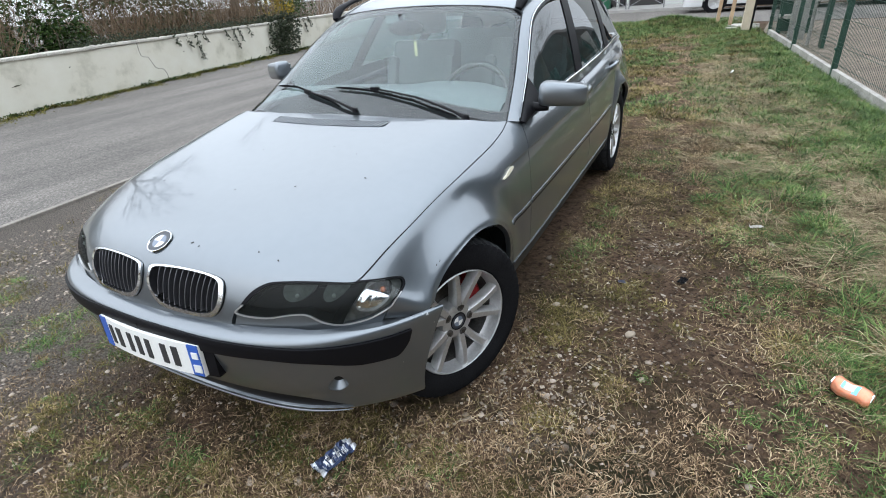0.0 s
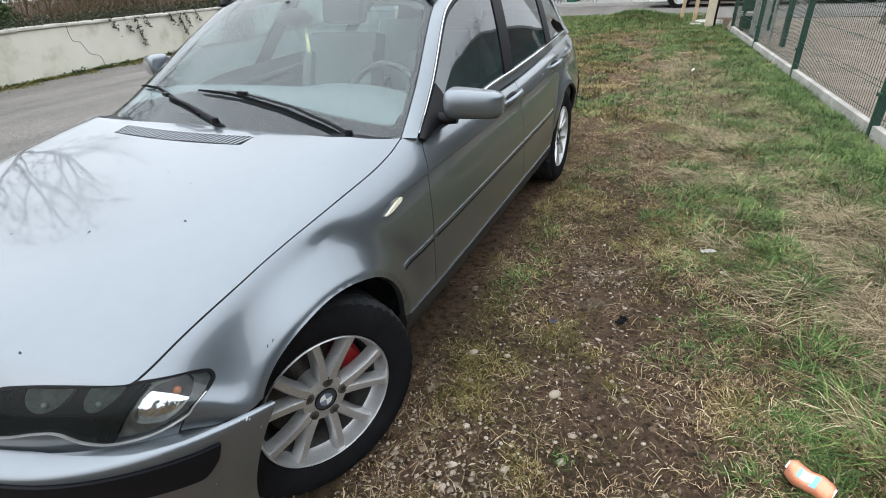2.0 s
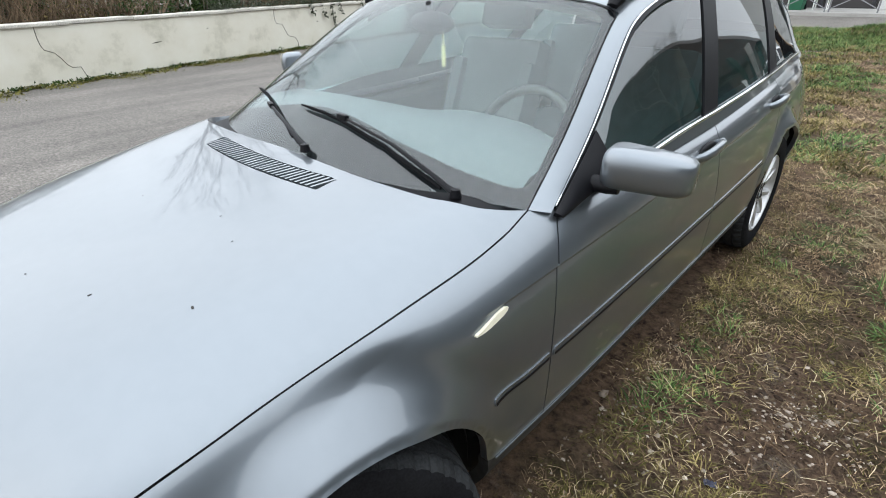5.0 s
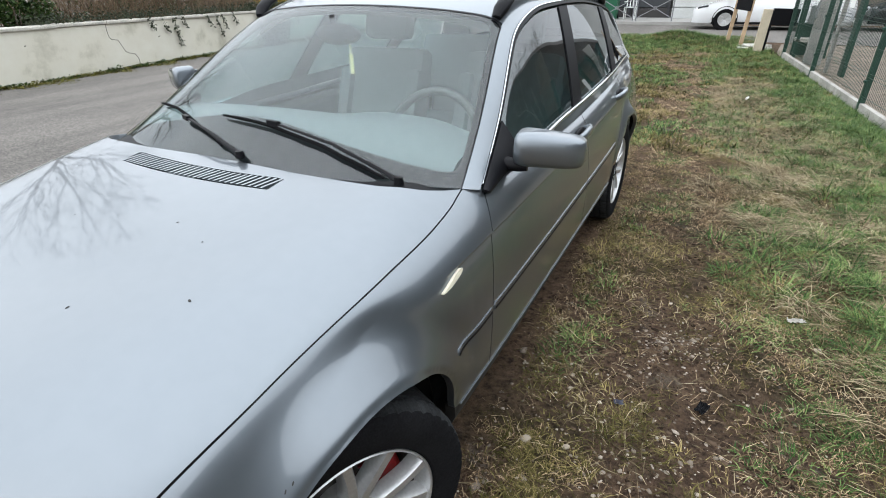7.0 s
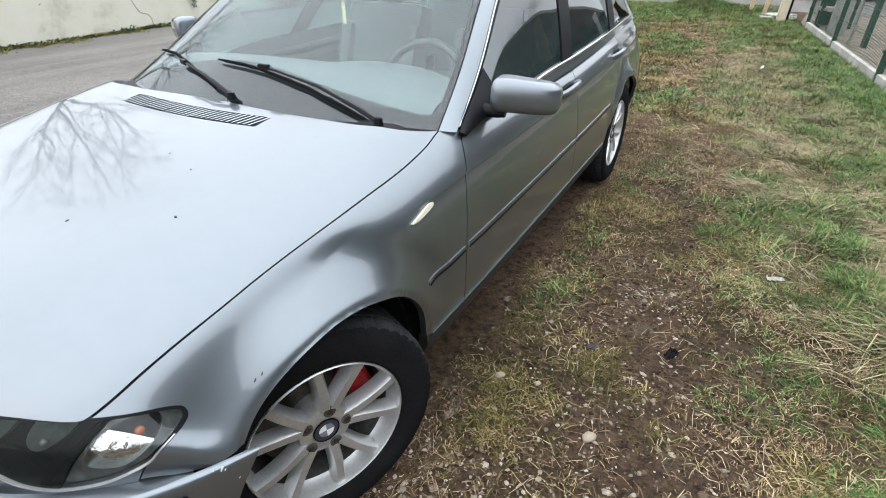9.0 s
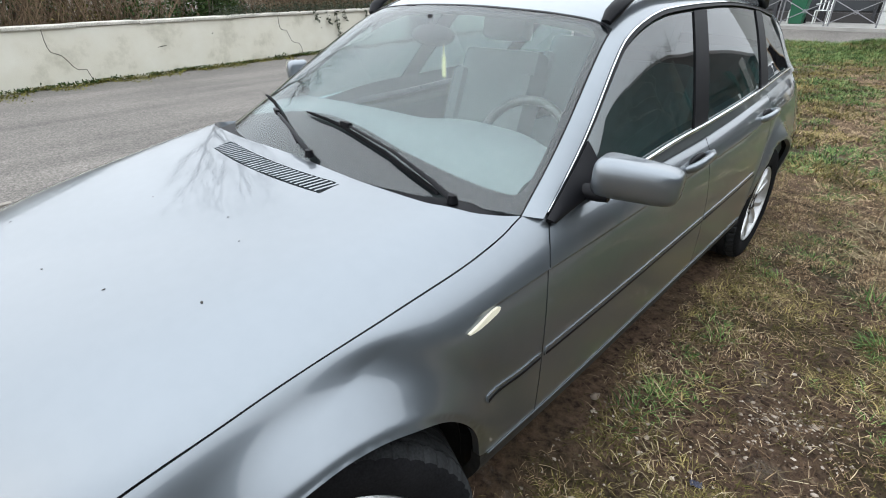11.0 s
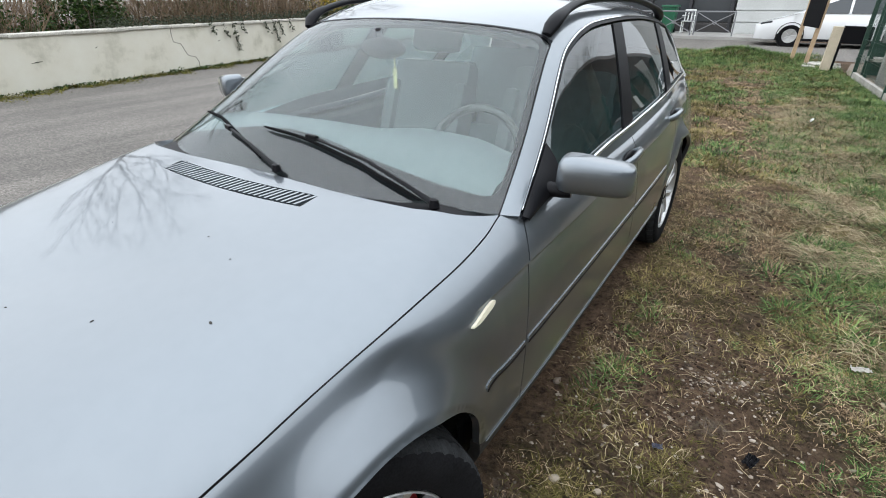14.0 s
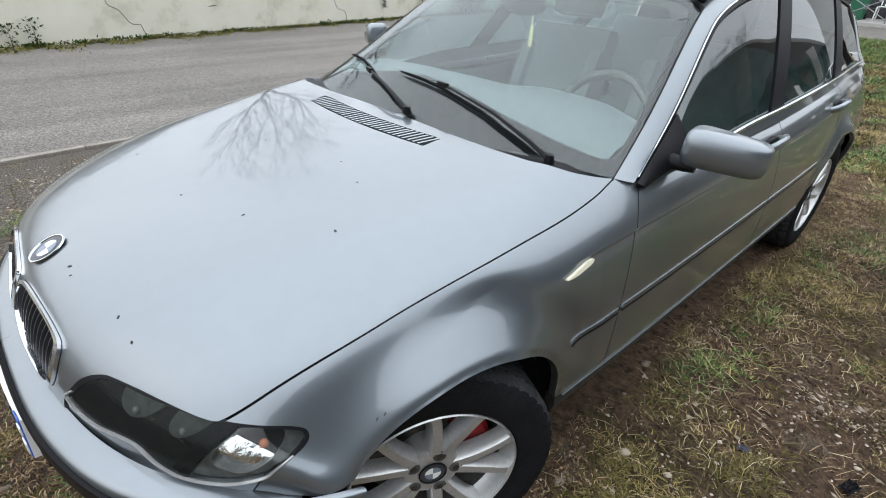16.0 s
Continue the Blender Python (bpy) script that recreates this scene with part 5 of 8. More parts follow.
# specks of dirt on the bonnet, scuffs on the wing
GRIME = material("dirt_speck", (.03, .028, .025), .9)
for x, y, r in ((.252, -.127, .006), (.467, -.029, .007), (.05, -.2, .005), (.12, -.46, .008), (.16, -.47, .005), (.43, -.44, .006), (.36, -.43, .006), (.2, .17, .004), (.33, .12, .004), (-.1, .1, .004), (-.33, -.2, .005)):
    u, v = near(BODY, 1, (abs(x), y, .8 + .15 * y))
    c, n = on(BODY, u, v, .0005, 1 if x > 0 else -1)
    bm = bmesh.new()
    ball(bm, (0, 0, 0), (r * .7, r * .4, r * .13), 8, 5)
    bmesh.ops.transform(bm, matrix=Matrix.Translation(c) @ n.to_track_quat("Z", "Y").to_matrix().to_4x4() @ pose(0, 0, 0, 0, 0, 300 * x), verts=bm.verts[:])
    part("dirt_speck", bm, GRIME, bonnet)
for y, z in ((-.168, .654), (-.151, .656)):
    u, v = near(BODY, 1, (.8, y, z))
    c, n = on(BODY, u, v, .0005)
    bm = bmesh.new()
    ball(bm, (0, 0, 0), (.0045, .0014, .0006), 8, 5)
    bmesh.ops.transform(bm, matrix=Matrix.Translation(c) @ n.to_track_quat("Z", "Y").to_matrix().to_4x4() @ pose(0, 0, 0, 0, 0, 60), verts=bm.verts[:])
    part("wing_chip", bm, GRIME, car)
SCUFFED = material("scraped_primer", (.4, .41, .42), .8)
for u0, v0, r in ((5.85, 2.53, .005), (5.9, 2.75, .003), (5.7, 2.35, .0025), (6.1, 3.6, .0025), (4.9, 5.3, .002)):
    c, n = on(BUMPER, u0, v0, .0004)
    bm = bmesh.new()
    ball(bm, (0, 0, 0), (r, r * .5, .0008), 9, 5)
    for v in bm.verts:
        v.co *= 1 + .4 * noise.noise(v.co * 180 + Vector((u0, v0, 0)))
    bmesh.ops.transform(bm, matrix=Matrix.Translation(c) @ n.to_track_quat("Z", "Y").to_matrix().to_4x4() @ pose(0, 0, 0, 0, 0, 50), verts=bm.verts[:])
    part("bumper_scuff", bm, SCUFFED, bumper)

# ---- ground and setting ----
def quick(name, verts, faces, smooth_on=False):
    """A mesh from arrays: verts (n, 3), faces (m, 3 or 4)."""
    v, f = np.asarray(verts, np.float32), np.asarray(faces, np.int32)
    me = bpy.data.meshes.new(name)
    me.vertices.add(len(v))
    me.vertices.foreach_set("co", v.ravel())
    me.loops.add(f.size)
    me.loops.foreach_set("vertex_index", f.ravel())
    me.polygons.add(len(f))
    me.polygons.foreach_set("loop_start", np.arange(0, f.size, f.shape[1], dtype=np.int32))
    me.polygons.foreach_set("use_smooth", np.full(len(f), smooth_on))
    me.update(calc_edges=True)
    me.validate()
    return me


rng = np.random.default_rng(7)


def wave(x, y, s=1.0, seed=0):
    """Smooth uneven field between about -1 and 1."""
    r = np.random.default_rng(seed)
    out = 0
    for k in range(9):
        a, f, p = r.uniform(0, 6.28), s * r.uniform(.6, 2.4), r.uniform(0, 6.28)
        out = out + np.sin(f * (x * np.cos(a) + y * np.sin(a)) * 2.2 + p)
    return out / 4.2


def rut(x, y):
    """The soil's height."""
    near = np.clip((x + 3.0) / .6, 0, 1) * np.clip((3.3 - .0865 * y - x) / .3, 0, 1) * np.clip((17 - y) / 1.0, 0, 1) * np.clip((y + 6) / 2, 0, 1)
    z = .008 * wave(x, y, 1.6, 3) + .005 * wave(x, y, 5, 4) + .003 * wave(x, y, 12, 5)
    mound = .22 * np.exp(-(((x - .1) / .75) ** 2 + ((y - 15.6) / .6) ** 2)) + .07 * np.exp(-(((x - 1.0) / .6) ** 2 + ((y - 15.0) / .6) ** 2))
    edge = .03 * np.clip((x - 1.7) / 1.2, 0, 1)
    rough = .007 * np.clip((x - .95) / .3, 0, 1) + .013 * np.clip((x - 1.6) / .6, 0, 1) * np.clip((y - .2) / 1.0, 0, 1)
    z = z + rough * wave(x, y, 6.5, 6)
    return near * (z + mound + edge - .004)


def spaced(marks):
    return np.concatenate([np.linspace(a, b, n, endpoint=False) for a, b, n in marks] + [[marks[-1][1]]])


gx = spaced([(-600, -40, 8), (-40, -3.2, 12), (-3.2, 3.6, 120), (3.6, 40, 14), (40, 600, 8)])
gy = spaced([(-600, -30, 8), (-30, -2.6, 12), (-2.6, 5, 130), (5, 17.4, 110), (17.4, 60, 12), (60, 1200, 8)])
X, Y = np.meshgrid(gx, gy, indexing="ij")
nx, ny = X.shape
idx = np.arange(nx * ny).reshape(nx, ny)


def earth_material():
    m = bpy.data.materials.new("soil_with_straw_and_moss")
    m.use_nodes = True
    n, l = m.node_tree.nodes, m.node_tree.links
    b = n["Principled BSDF"]
    b.inputs["Roughness"].default_value = 0.95
    b.inputs["Specular IOR Level"].default_value = 0.2
    co = n.new("ShaderNodeTexCoord")

    def noise_at(scale, detail=6, rough=.6):
        t = n.new("ShaderNodeTexNoise")
        t.inputs["Scale"].default_value, t.inputs["Detail"].default_value, t.inputs["Roughness"].default_value = scale, detail, rough
        l.new(co.outputs["Object"], t.inputs["Vector"])
        return t.outputs["Fac"]

    def blend(fac, lo, hi, a, bcol):
        r, x = n.new("ShaderNodeMapRange"), n.new("ShaderNodeMix")
        x.data_type = "RGBA"
        r.inputs["From Min"].default_value, r.inputs["From Max"].default_value = lo, hi
        l.new(fac, r.inputs["Value"])
        l.new(r.outputs["Result"], x.inputs["Factor"])
        for key, c in (("A", a), ("B", bcol)):
            if isinstance(c, tuple):
                x.inputs[key].default_value = (*c, 1)
            else:
                l.new(c, x.inputs[key])
        return x.outputs["Result"]

    base = blend(noise_at(26, 9, .72), .36, .62, (.034, .02, .0135), (.17, .108, .07))
    straw = blend(noise_at(70, 3), .52, .7, base, (.14, .09, .052))
    green = blend(noise_at(1.1, 4), .48, .7, straw, (.032, .03, .011))
    # grey grit spilling over from the lane
    grit = blend(noise_at(95, 5, .7), .38, .62, (.048, .04, .035), (.25, .218, .187))
    part_xyz, side, drift = n.new("ShaderNodeSeparateXYZ"), n.new("ShaderNodeMapRange"), n.new("ShaderNodeMath")
    l.new(co.outputs["Object"], part_xyz.inputs[0])
    drift.operation, drift.inputs[1].default_value = "MULTIPLY_ADD", 2.2
    l.new(noise_at(1.6, 6), drift.inputs[0])
    l.new(part_xyz.outputs["X"], drift.inputs[2])
    side.inputs["From Min"].default_value, side.inputs["From Max"].default_value = .85, -.15
    l.new(drift.outputs[0], side.inputs["Value"])
    ground_mix = n.new("ShaderNodeMix")
    ground_mix.data_type = "RGBA"
    l.new(side.outputs["Result"], ground_mix.inputs["Factor"])
    worn = blend(noise_at(2.7, 5), .6, .75, green, grit)
    l.new(worn, ground_mix.inputs["A"])
    l.new(grit, ground_mix.inputs["B"])
    l.new(ground_mix.outputs["Result"], b.inputs["Base Color"])
    bump = n.new("ShaderNodeBump")
    bump.inputs["Strength"].default_value, bump.inputs["Distance"].default_value = 1.0, .05
    l.new(noise_at(60, 9, .75), bump.inputs["Height"])
    l.new(bump.outputs["Normal"], b.inputs["Normal"])
    return m


SOIL = earth_material()
ground = part("ground", quick("ground", np.stack([X, Y, rut(X, Y)], -1).reshape(-1, 3), np.stack([idx[:-1, :-1], idx[1:, :-1], idx[1:, 1:], idx[:-1, 1:]], -1).reshape(-1, 4), True), SOIL)
tagged(ground, "worn verge of brown soil, straw and patchy grass", "ground", kind="structure")


def slab(name, pts, z, mat, label, category, thick=0.0):
    bm = bmesh.new()
    top = [bm.verts.new((x, y, z)) for x, y in pts]
    bm.faces.new(top)
    if thick:
        low = [bm.verts.new((x, y, z - thick)) for x, y in pts]
        for k in range(len(pts)):
            bm.faces.new((top[k - 1], top[k], low[k], low[k - 1]))
    return tagged(part(name, bm, mat), label, category, kind="structure")


ROAD_X = lambda y: -3.26 - .06 * y
WALL_X = lambda y: -8.6 - .157 * y
slab("road", [(ROAD_X(-30), -30), (ROAD_X(17), 17), (WALL_X(17), 17), (WALL_X(-30), -30)], .006, ASPHALT, "worn grey asphalt lane beside the verge", "road")
slab("cross_street", [(-60, 16.9), (-1.2, 16.6), (3.2, 15.2), (60, 15.0), (60, 21.6), (-60, 21.6)], .009, ASPHALT, "grey asphalt cross street", "road")
SAND = material("sandy_gravel", (.175, .14, .108), .95, vary=.3, big=1.5, fine=70, bump=.6, height=.012)
slab("yard", [(3.6, -20), (40, -20), (40, 15), (2.5, 15), (2.3, 13)], .012, SAND, "bare sandy gravel yard behind the fence", "ground")
slab("pavement", [(-60, 21.6), (.3, 21.6), (1.2, 22.4), (60, 22.4), (60, 26), (-60, 26)], .11, CONCRETE, "grey concrete pavement", "pavement", .12)
PALE = material("pale_concrete", (.42, .4, .36), .9, vary=.2, big=4, fine=80, bump=.4, height=.006)
# flush edging between verge and lane
edging = tagged(new("edging"), "row of grey concrete edging stones along the lane", "kerb", kind="structure")
stone = None
for i in range(26):
    y = -9 + i
    bm = box(bmesh.new(), -.03, .03, 0, .988, -.1, .024, .006) if stone is None else None
    if stone is None:
        stone = part("edging_stone", bm, material("grey_edging", (.2, .18, .155), .9, vary=.35, big=5, fine=80, bump=.5, height=.006), edging)
        me = stone.data
    else:
        stone = new("edging_stone", me)
        stone.parent = edging
    stone.matrix_basis = pose(ROAD_X(y), y, 0, 0, 0, 3.43)

# garden wall with a coping of tiles, cracks and stains
def render_material():
    m = bpy.data.materials.new("cracked_cream_render")
    m.use_nodes = True
    n, l = m.node_tree.nodes, m.node_tree.links
    b = n["Principled BSDF"]
    b.inputs["Roughness"].default_value = .92
    co = n.new("ShaderNodeTexCoord")
    big, fine = n.new("ShaderNodeTexNoise"), n.new("ShaderNodeTexNoise")
    big.inputs["Scale"].default_value, big.inputs["Detail"].default_value, big.inputs["Roughness"].default_value = 1.6, 8, .62
    fine.inputs["Scale"].default_value, fine.inputs["Detail"].default_value = 55, 4
    l.new(co.outputs["Object"], big.inputs["Vector"])
    l.new(co.outputs["Object"], fine.inputs["Vector"])
    ramp = n.new("ShaderNodeValToRGB")
    e = ramp.color_ramp.elements
    e[0].position, e[0].color = .3, (.4, .38, .3, 1)
    e[1].position, e[1].color = .47, (.6, .57, .48, 1)
    e.new(.75).color = (.65, .63, .55, 1)
    l.new(big.outputs["Fac"], ramp.inputs["Fac"])
    l.new(ramp.outputs["Color"], b.inputs["Base Color"])
    bump = n.new("ShaderNodeBump")
    bump.inputs["Strength"].default_value, bump.inputs["Distance"].default_value = .35, .006
    l.new(fine.outputs["Fac"], bump.inputs["Height"])
    l.new(bump.outputs["Normal"], b.inputs["Normal"])
    return m


WALL_TURN = 8.92
wall = tagged(new("garden_wall"), "low cream rendered garden wall with cracks and damp stains", "wall", kind="structure")
wall.matrix_basis = pose(WALL_X(0), 0, 0, 0, 0, WALL_TURN)
part("wall_body", box(bmesh.new(), -.3, 0, -14, 19, -.05, .86, .008), render_material(), wall)
COPING = material("weathered_coping", (.5, .475, .42), .9, vary=.35, big=3, fine=60, bump=.5, height=.01)
me = None
for i in range(33):
    if me is None:
        o = part("coping_slab", box(bmesh.new(), -.345, .03, 0, .997, .862, .915, .014), COPING, wall)
        me = o.data
    else:
        o = new("coping_slab", me)
        o.parent = wall
    o.matrix_basis = pose(rng.uniform(-.008, .008), -14 + i, rng.uniform(-.006, .006), 0, rng.uniform(-1, 1), 0)
CRACK = material("crack_shadow_grime", (.07, .065, .05), .95)
for y0, steps in ((1.47, ((0, .86), (.015, .7), (.04, .6), (.07, .53), (.2, .47), (.25, .38), (.29, .28), (.34, .235), (.46, .23), (.49, .12), (.55, 0))),
                  (5.9, ((0, .86), (.01, .72), (.04, .62), (.08, .585), (.22, .56), (.27, .44), (.3, .34), (.36, .3), (.5, .27), (.55, .17), (.57, .02))),
                  (-2.5, ((0, .86), (.1, .6), (.2, .4), (.25, .0)))):
    bm = bmesh.new()
    tube(bm, [(.001, y0 * 1.01 + dy + .02 * math.sin(9 * z), z) for dy, z in steps], .0052, 5, up=(1, 0, 0))
    part("wall_crack", bm, CRACK, wall)
for y0, z0, w in ((3.3, .47, .09), (4.35, .62, .02), (7.2, .55, .03)):
    part("wall_scrape", tube(bmesh.new(), [(.0005, y0 - w, z0 - .012), (.0015, y0, z0), (.0005, y0 + w, z0 + .006)], [.002, .009, .003], 6, up=(1, 0, 0)), CRACK, wall)


# ---- plants ----
def leaf_material(name, low, high, mid=None, rough=.55, shared=.2):
    m = bpy.data.materials.new(name)
    m.use_nodes = True
    n, l = m.node_tree.nodes, m.node_tree.links
    b = n["Principled BSDF"]
    b.inputs["Roughness"].default_value = rough
    b.inputs["Specular IOR Level"].default_value = .12
    g, r = n.new("ShaderNodeNewGeometry"), n.new("ShaderNodeValToRGB")
    e = r.color_ramp.elements
    e[0].color, e[1].color = (*low, 1), (*high, 1)
    if mid:
        e.new(.5).color = (*mid, 1)
    # each blade has its own tone, and blades that grow together share one
    co, drift, spread, own, both = n.new("ShaderNodeTexCoord"), n.new("ShaderNodeTexNoise"), n.new("ShaderNodeMapRange"), n.new("ShaderNodeMath"), n.new("ShaderNodeMath")
    drift.inputs["Scale"].default_value, drift.inputs["Detail"].default_value = 3.2, 5
    spread.inputs["From Min"].default_value, spread.inputs["From Max"].default_value = .36, .64
    spread.inputs["To Min"].default_value, spread.inputs["To Max"].default_value = 0, shared
    own.operation, own.inputs[1].default_value, both.operation = "MULTIPLY", 1 - shared, "ADD"
    l.new(co.outputs["Object"], drift.inputs["Vector"])
    l.new(drift.outputs["Fac"], spread.inputs["Value"])
    l.new(g.outputs["Random Per Island"], own.inputs[0])
    l.new(own.outputs[0], both.inputs[0])
    l.new(spread.outputs["Result"], both.inputs[1])
    l.new(both.outputs[0], r.inputs["Fac"])
    l.new(r.outputs["Color"], b.inputs["Base Color"])
    return m


GRASS = leaf_material("green_grass", (.011, .03, .008), (.27, .34, .12), (.06, .115, .03), .6, .3)
OLIVE = leaf_material("olive_grass", (.02, .019, .006), (.39, .3, .135), (.105, .09, .027), .7, .45)
STRAW = leaf_material("dry_straw", (.036, .02, .012), (.54, .405, .26), (.195, .13, .076), .85)
HAY = leaf_material("pale_hay", (.03, .023, .012), (.62, .51, .34), (.2, .155, .09), .8, .25)
MOSS = leaf_material("verge_moss", (.035, .036, .009), (.22, .2, .05), None, .9)
EVERGREEN = leaf_material("evergreen_leaf", (.012, .03, .008), (.06, .1, .025), (.03, .055, .014), .4)
IVY = leaf_material("ivy_leaf", (.018, .026, .016), (.06, .07, .04), None, .4)
YELLOW = leaf_material("yellowing_leaf", (.12, .1, .015), (.4, .28, .03), None, .5)
TWIG = leaf_material("dry_twigs", (.07, .045, .03), (.24, .17, .11), (.14, .1, .065), .85)
BARK = material("grey_bark", (.11, .09, .07), .95, vary=.4, big=6, fine=40, bump=.8, height=.03)


def blades(name, p, height, lean, width, curl, seg=2, way=None):
    """Grass blades at places p (n, 3): each a tapered strip bent over in its own direction."""
    n = len(p)
    a = rng.uniform(0, 2 * np.pi, n) if way is None else way
    d = np.stack([np.cos(a), np.sin(a), np.zeros(n)], 1)
    s = np.stack([-np.sin(a), np.cos(a), np.zeros(n)], 1)
    rows, t_all = [], np.linspace(0, 1, seg + 1)
    for t in t_all:
        q = p + d * (height * (lean * t + curl * t * t))[:, None]
        q[:, 2] += height * t * np.maximum(.15, 1 - .5 * (lean + curl) * t)
        w = (width * (1 - t) ** .7 * .5)[:, None]
        rows += [q - s * w, q + s * w] if t < 1 else [q]
    v = np.stack(rows, 1)
    k = v.shape[1]
    base = np.arange(n) * k
    f = []
    for j in range(seg - 1):
        f += [np.stack([base + 2 * j, base + 2 * j + 1, base + 2 * j + 3], 1), np.stack([base + 2 * j, base + 2 * j + 3, base + 2 * j + 2], 1)]
    j = seg - 1
    f.append(np.stack([base + 2 * j, base + 2 * j + 1, base + 2 * j + 2], 1))
    return quick(name, v.reshape(-1, 3), np.concatenate(f))


def litter(name, p, length, width):
    """Short bent strips lying on the ground."""
    n = len(p)
    a, b = rng.uniform(0, 2 * np.pi, n), rng.normal(0, .35, n)
    q = p.copy()
    rows = []
    for t, tilt in ((-.5, -1), (0, 0), (.5, 1)):
        ang = a + b * t
        d = np.stack([np.cos(ang), np.sin(ang), np.zeros(n)], 1)
        s = np.stack([-np.sin(ang), np.cos(ang), np.zeros(n)], 1)
        c = q + d * (length * t)[:, None]
        c[:, 2] += .004 + np.abs(rng.normal(0, .005, n)) + (.006 if t == 0 else 0)
        w = (width * (.5 if t == 0 else .3))[:, None]
        rows += [c - s * w, c + s * w]
    v = np.stack(rows, 1)
    base = np.arange(n) * 6
    f = [np.stack([base + j, base + j + 1, base + j + 3, base + j + 2], 1) for j in (0, 2)]
    return quick(name, v.reshape(-1, 3), np.concatenate(f))


def scatter(n, x0, x1, y0, y1, dens):
    """Places on the verge, kept with the given likelihood."""
    x, y = rng.uniform(x0, x1, n), rng.uniform(y0, y1, n)
    keep = rng.uniform(0, 1, n) < dens(x, y)
    x, y = x[keep], y[keep]
    return np.stack([x, y, rut(x, y)], 1)


def tufted(p, spread, count):
    """Several blades round each place."""
    q = np.repeat(p, count, 0)
    q[:, :2] += rng.normal(0, spread, (len(q), 2))
    q[:, 2] = rut(q[:, 0], q[:, 1])
    return q


FENCE_X = lambda y: 3.42 - .0865 * y
sel = lambda c, a, b: np.clip((c - a) / (b - a), 0, 1)
under = lambda x, y: ~((np.abs(x) < .78) & (y > -.12) & (y < 3.6)) & (x < FENCE_X(y) - .05)
patch = lambda x, y: sel(wave(x, y, 1.2, 11) + .5 * wave(x, y, 3.5, 12), -.25, .6)
bare = lambda x, y: np.exp(-(((x - 1.15) / .42) ** 2)) * sel(2.6 - y, 0, 1.5) + .65 * np.exp(-(((x - 1.35 + .03 * y) / .2) ** 2)) * sel(y, 1, 3)
clump = lambda x, y, seed, s=9.0: .2 + .8 * sel(wave(x, y, s, seed), -.15, .5)
fade = lambda y: sel(y, -1.9, -1.1)
lush = lambda x, y: np.clip(sel(x - FENCE_X(y) + 1.55, 0, .75) * sel(y, -1.2, 1.2) + sel(y, 11, 14) + .5 * sel(y, 3, 7), 0, 1)


def stuff(name, me, mat, label, category):
    return tagged(part(name, me, mat), label, category, kind="stuff")


# short tufts on bare soil, green and dead blades mixed
def tufts(n, x0, x1, y0, y1, dens, spread, count):
    """Blade places and headings, gathered in tufts that lean their own way."""
    c = scatter(n, x0, x1, y0, y1, dens)
    size = np.repeat(rng.uniform(.5, 1.5, len(c)), count)
    q = np.repeat(c, count, 0)
    q[:, :2] += rng.normal(0, 1, (len(q), 2)) * (spread * size)[:, None]
    q[:, 2] = rut(q[:, 0], q[:, 1])
    heading = np.repeat(rng.uniform(0, 6.28, len(c)), count) + rng.normal(0, 1.0, len(q))
    return q, heading, size


calm = lambda x, y: 1 - .5 * (1 - sel(y, .6, 2.6)) * (1 - sel(x, 1.7, 2.3))
d_turf = lambda x, y: under(x, y) * calm(x, y) * np.clip((.24 + .76 * patch(x, y)) * (1 - .45 * np.clip(bare(x, y), 0, 1)) + .2 * lush(x, y), 0, 1)
p, way, size = tufts(4700, -.4, 2.5, -1.4, 4.6, lambda x, y: fade(y) * d_turf(x, y), .03, 30)
n = len(p)
stuff("turf", blades("turf", p, size * calm(p[:, 0], p[:, 1]) * rng.uniform(.014, .046, n), rng.uniform(.4, 1.5, n), rng.uniform(.0017, .0034, n), rng.uniform(0, .9, n), 2, way), OLIVE, "short olive turf in patches on soil", "grass")
p, way, size = tufts(4200, -.4, 2.5, -1.4, 4.6, lambda x, y: fade(y) * np.minimum(1, 1.6 * d_turf(x, y)), .038, 15)
n = len(p)
stuff("dead_turf", blades("dead_turf", p, size * rng.uniform(.012, .036, n), rng.uniform(.9, 1.9, n), rng.uniform(.0017, .0032, n), rng.uniform(.2, 1, n), 2, way), STRAW, "dead bent blades among the turf", "grass")


def tussocks(name, c, radius, count, height, width, mat, label, comb=.0):
    """Dense tussocks at places c: blades fan out from each middle and droop."""
    k = len(c)
    big = np.repeat(rng.uniform(.55, 1.45, k), count)
    a, r = rng.uniform(0, 2 * np.pi, k * count), np.sqrt(rng.uniform(0, 1, k * count))
    q = np.repeat(c, count, 0)
    q[:, 0] += np.cos(a) * r * radius * big
    q[:, 1] += np.sin(a) * r * radius * big
    q[:, 2] = rut(q[:, 0], q[:, 1])
    m = len(q)
    heading = a + rng.normal(0, .7, m)
    if comb:
        own = np.repeat(rng.normal(3.6, .6, k), count)
        heading = np.where(rng.uniform(0, 1, m) < comb, own + rng.normal(0, .45, m), heading)
    tall = height * big * rng.uniform(.45, 1.1, m) * (1.1 - .4 * r)
    return stuff(name, blades(name, q, tall, .25 + .75 * r * rng.uniform(.5, 1.3, m) + .6 * comb, width * rng.uniform(.7, 1.35, m), rng.uniform(.15, .9, m), 2, heading), mat, label, "grass")


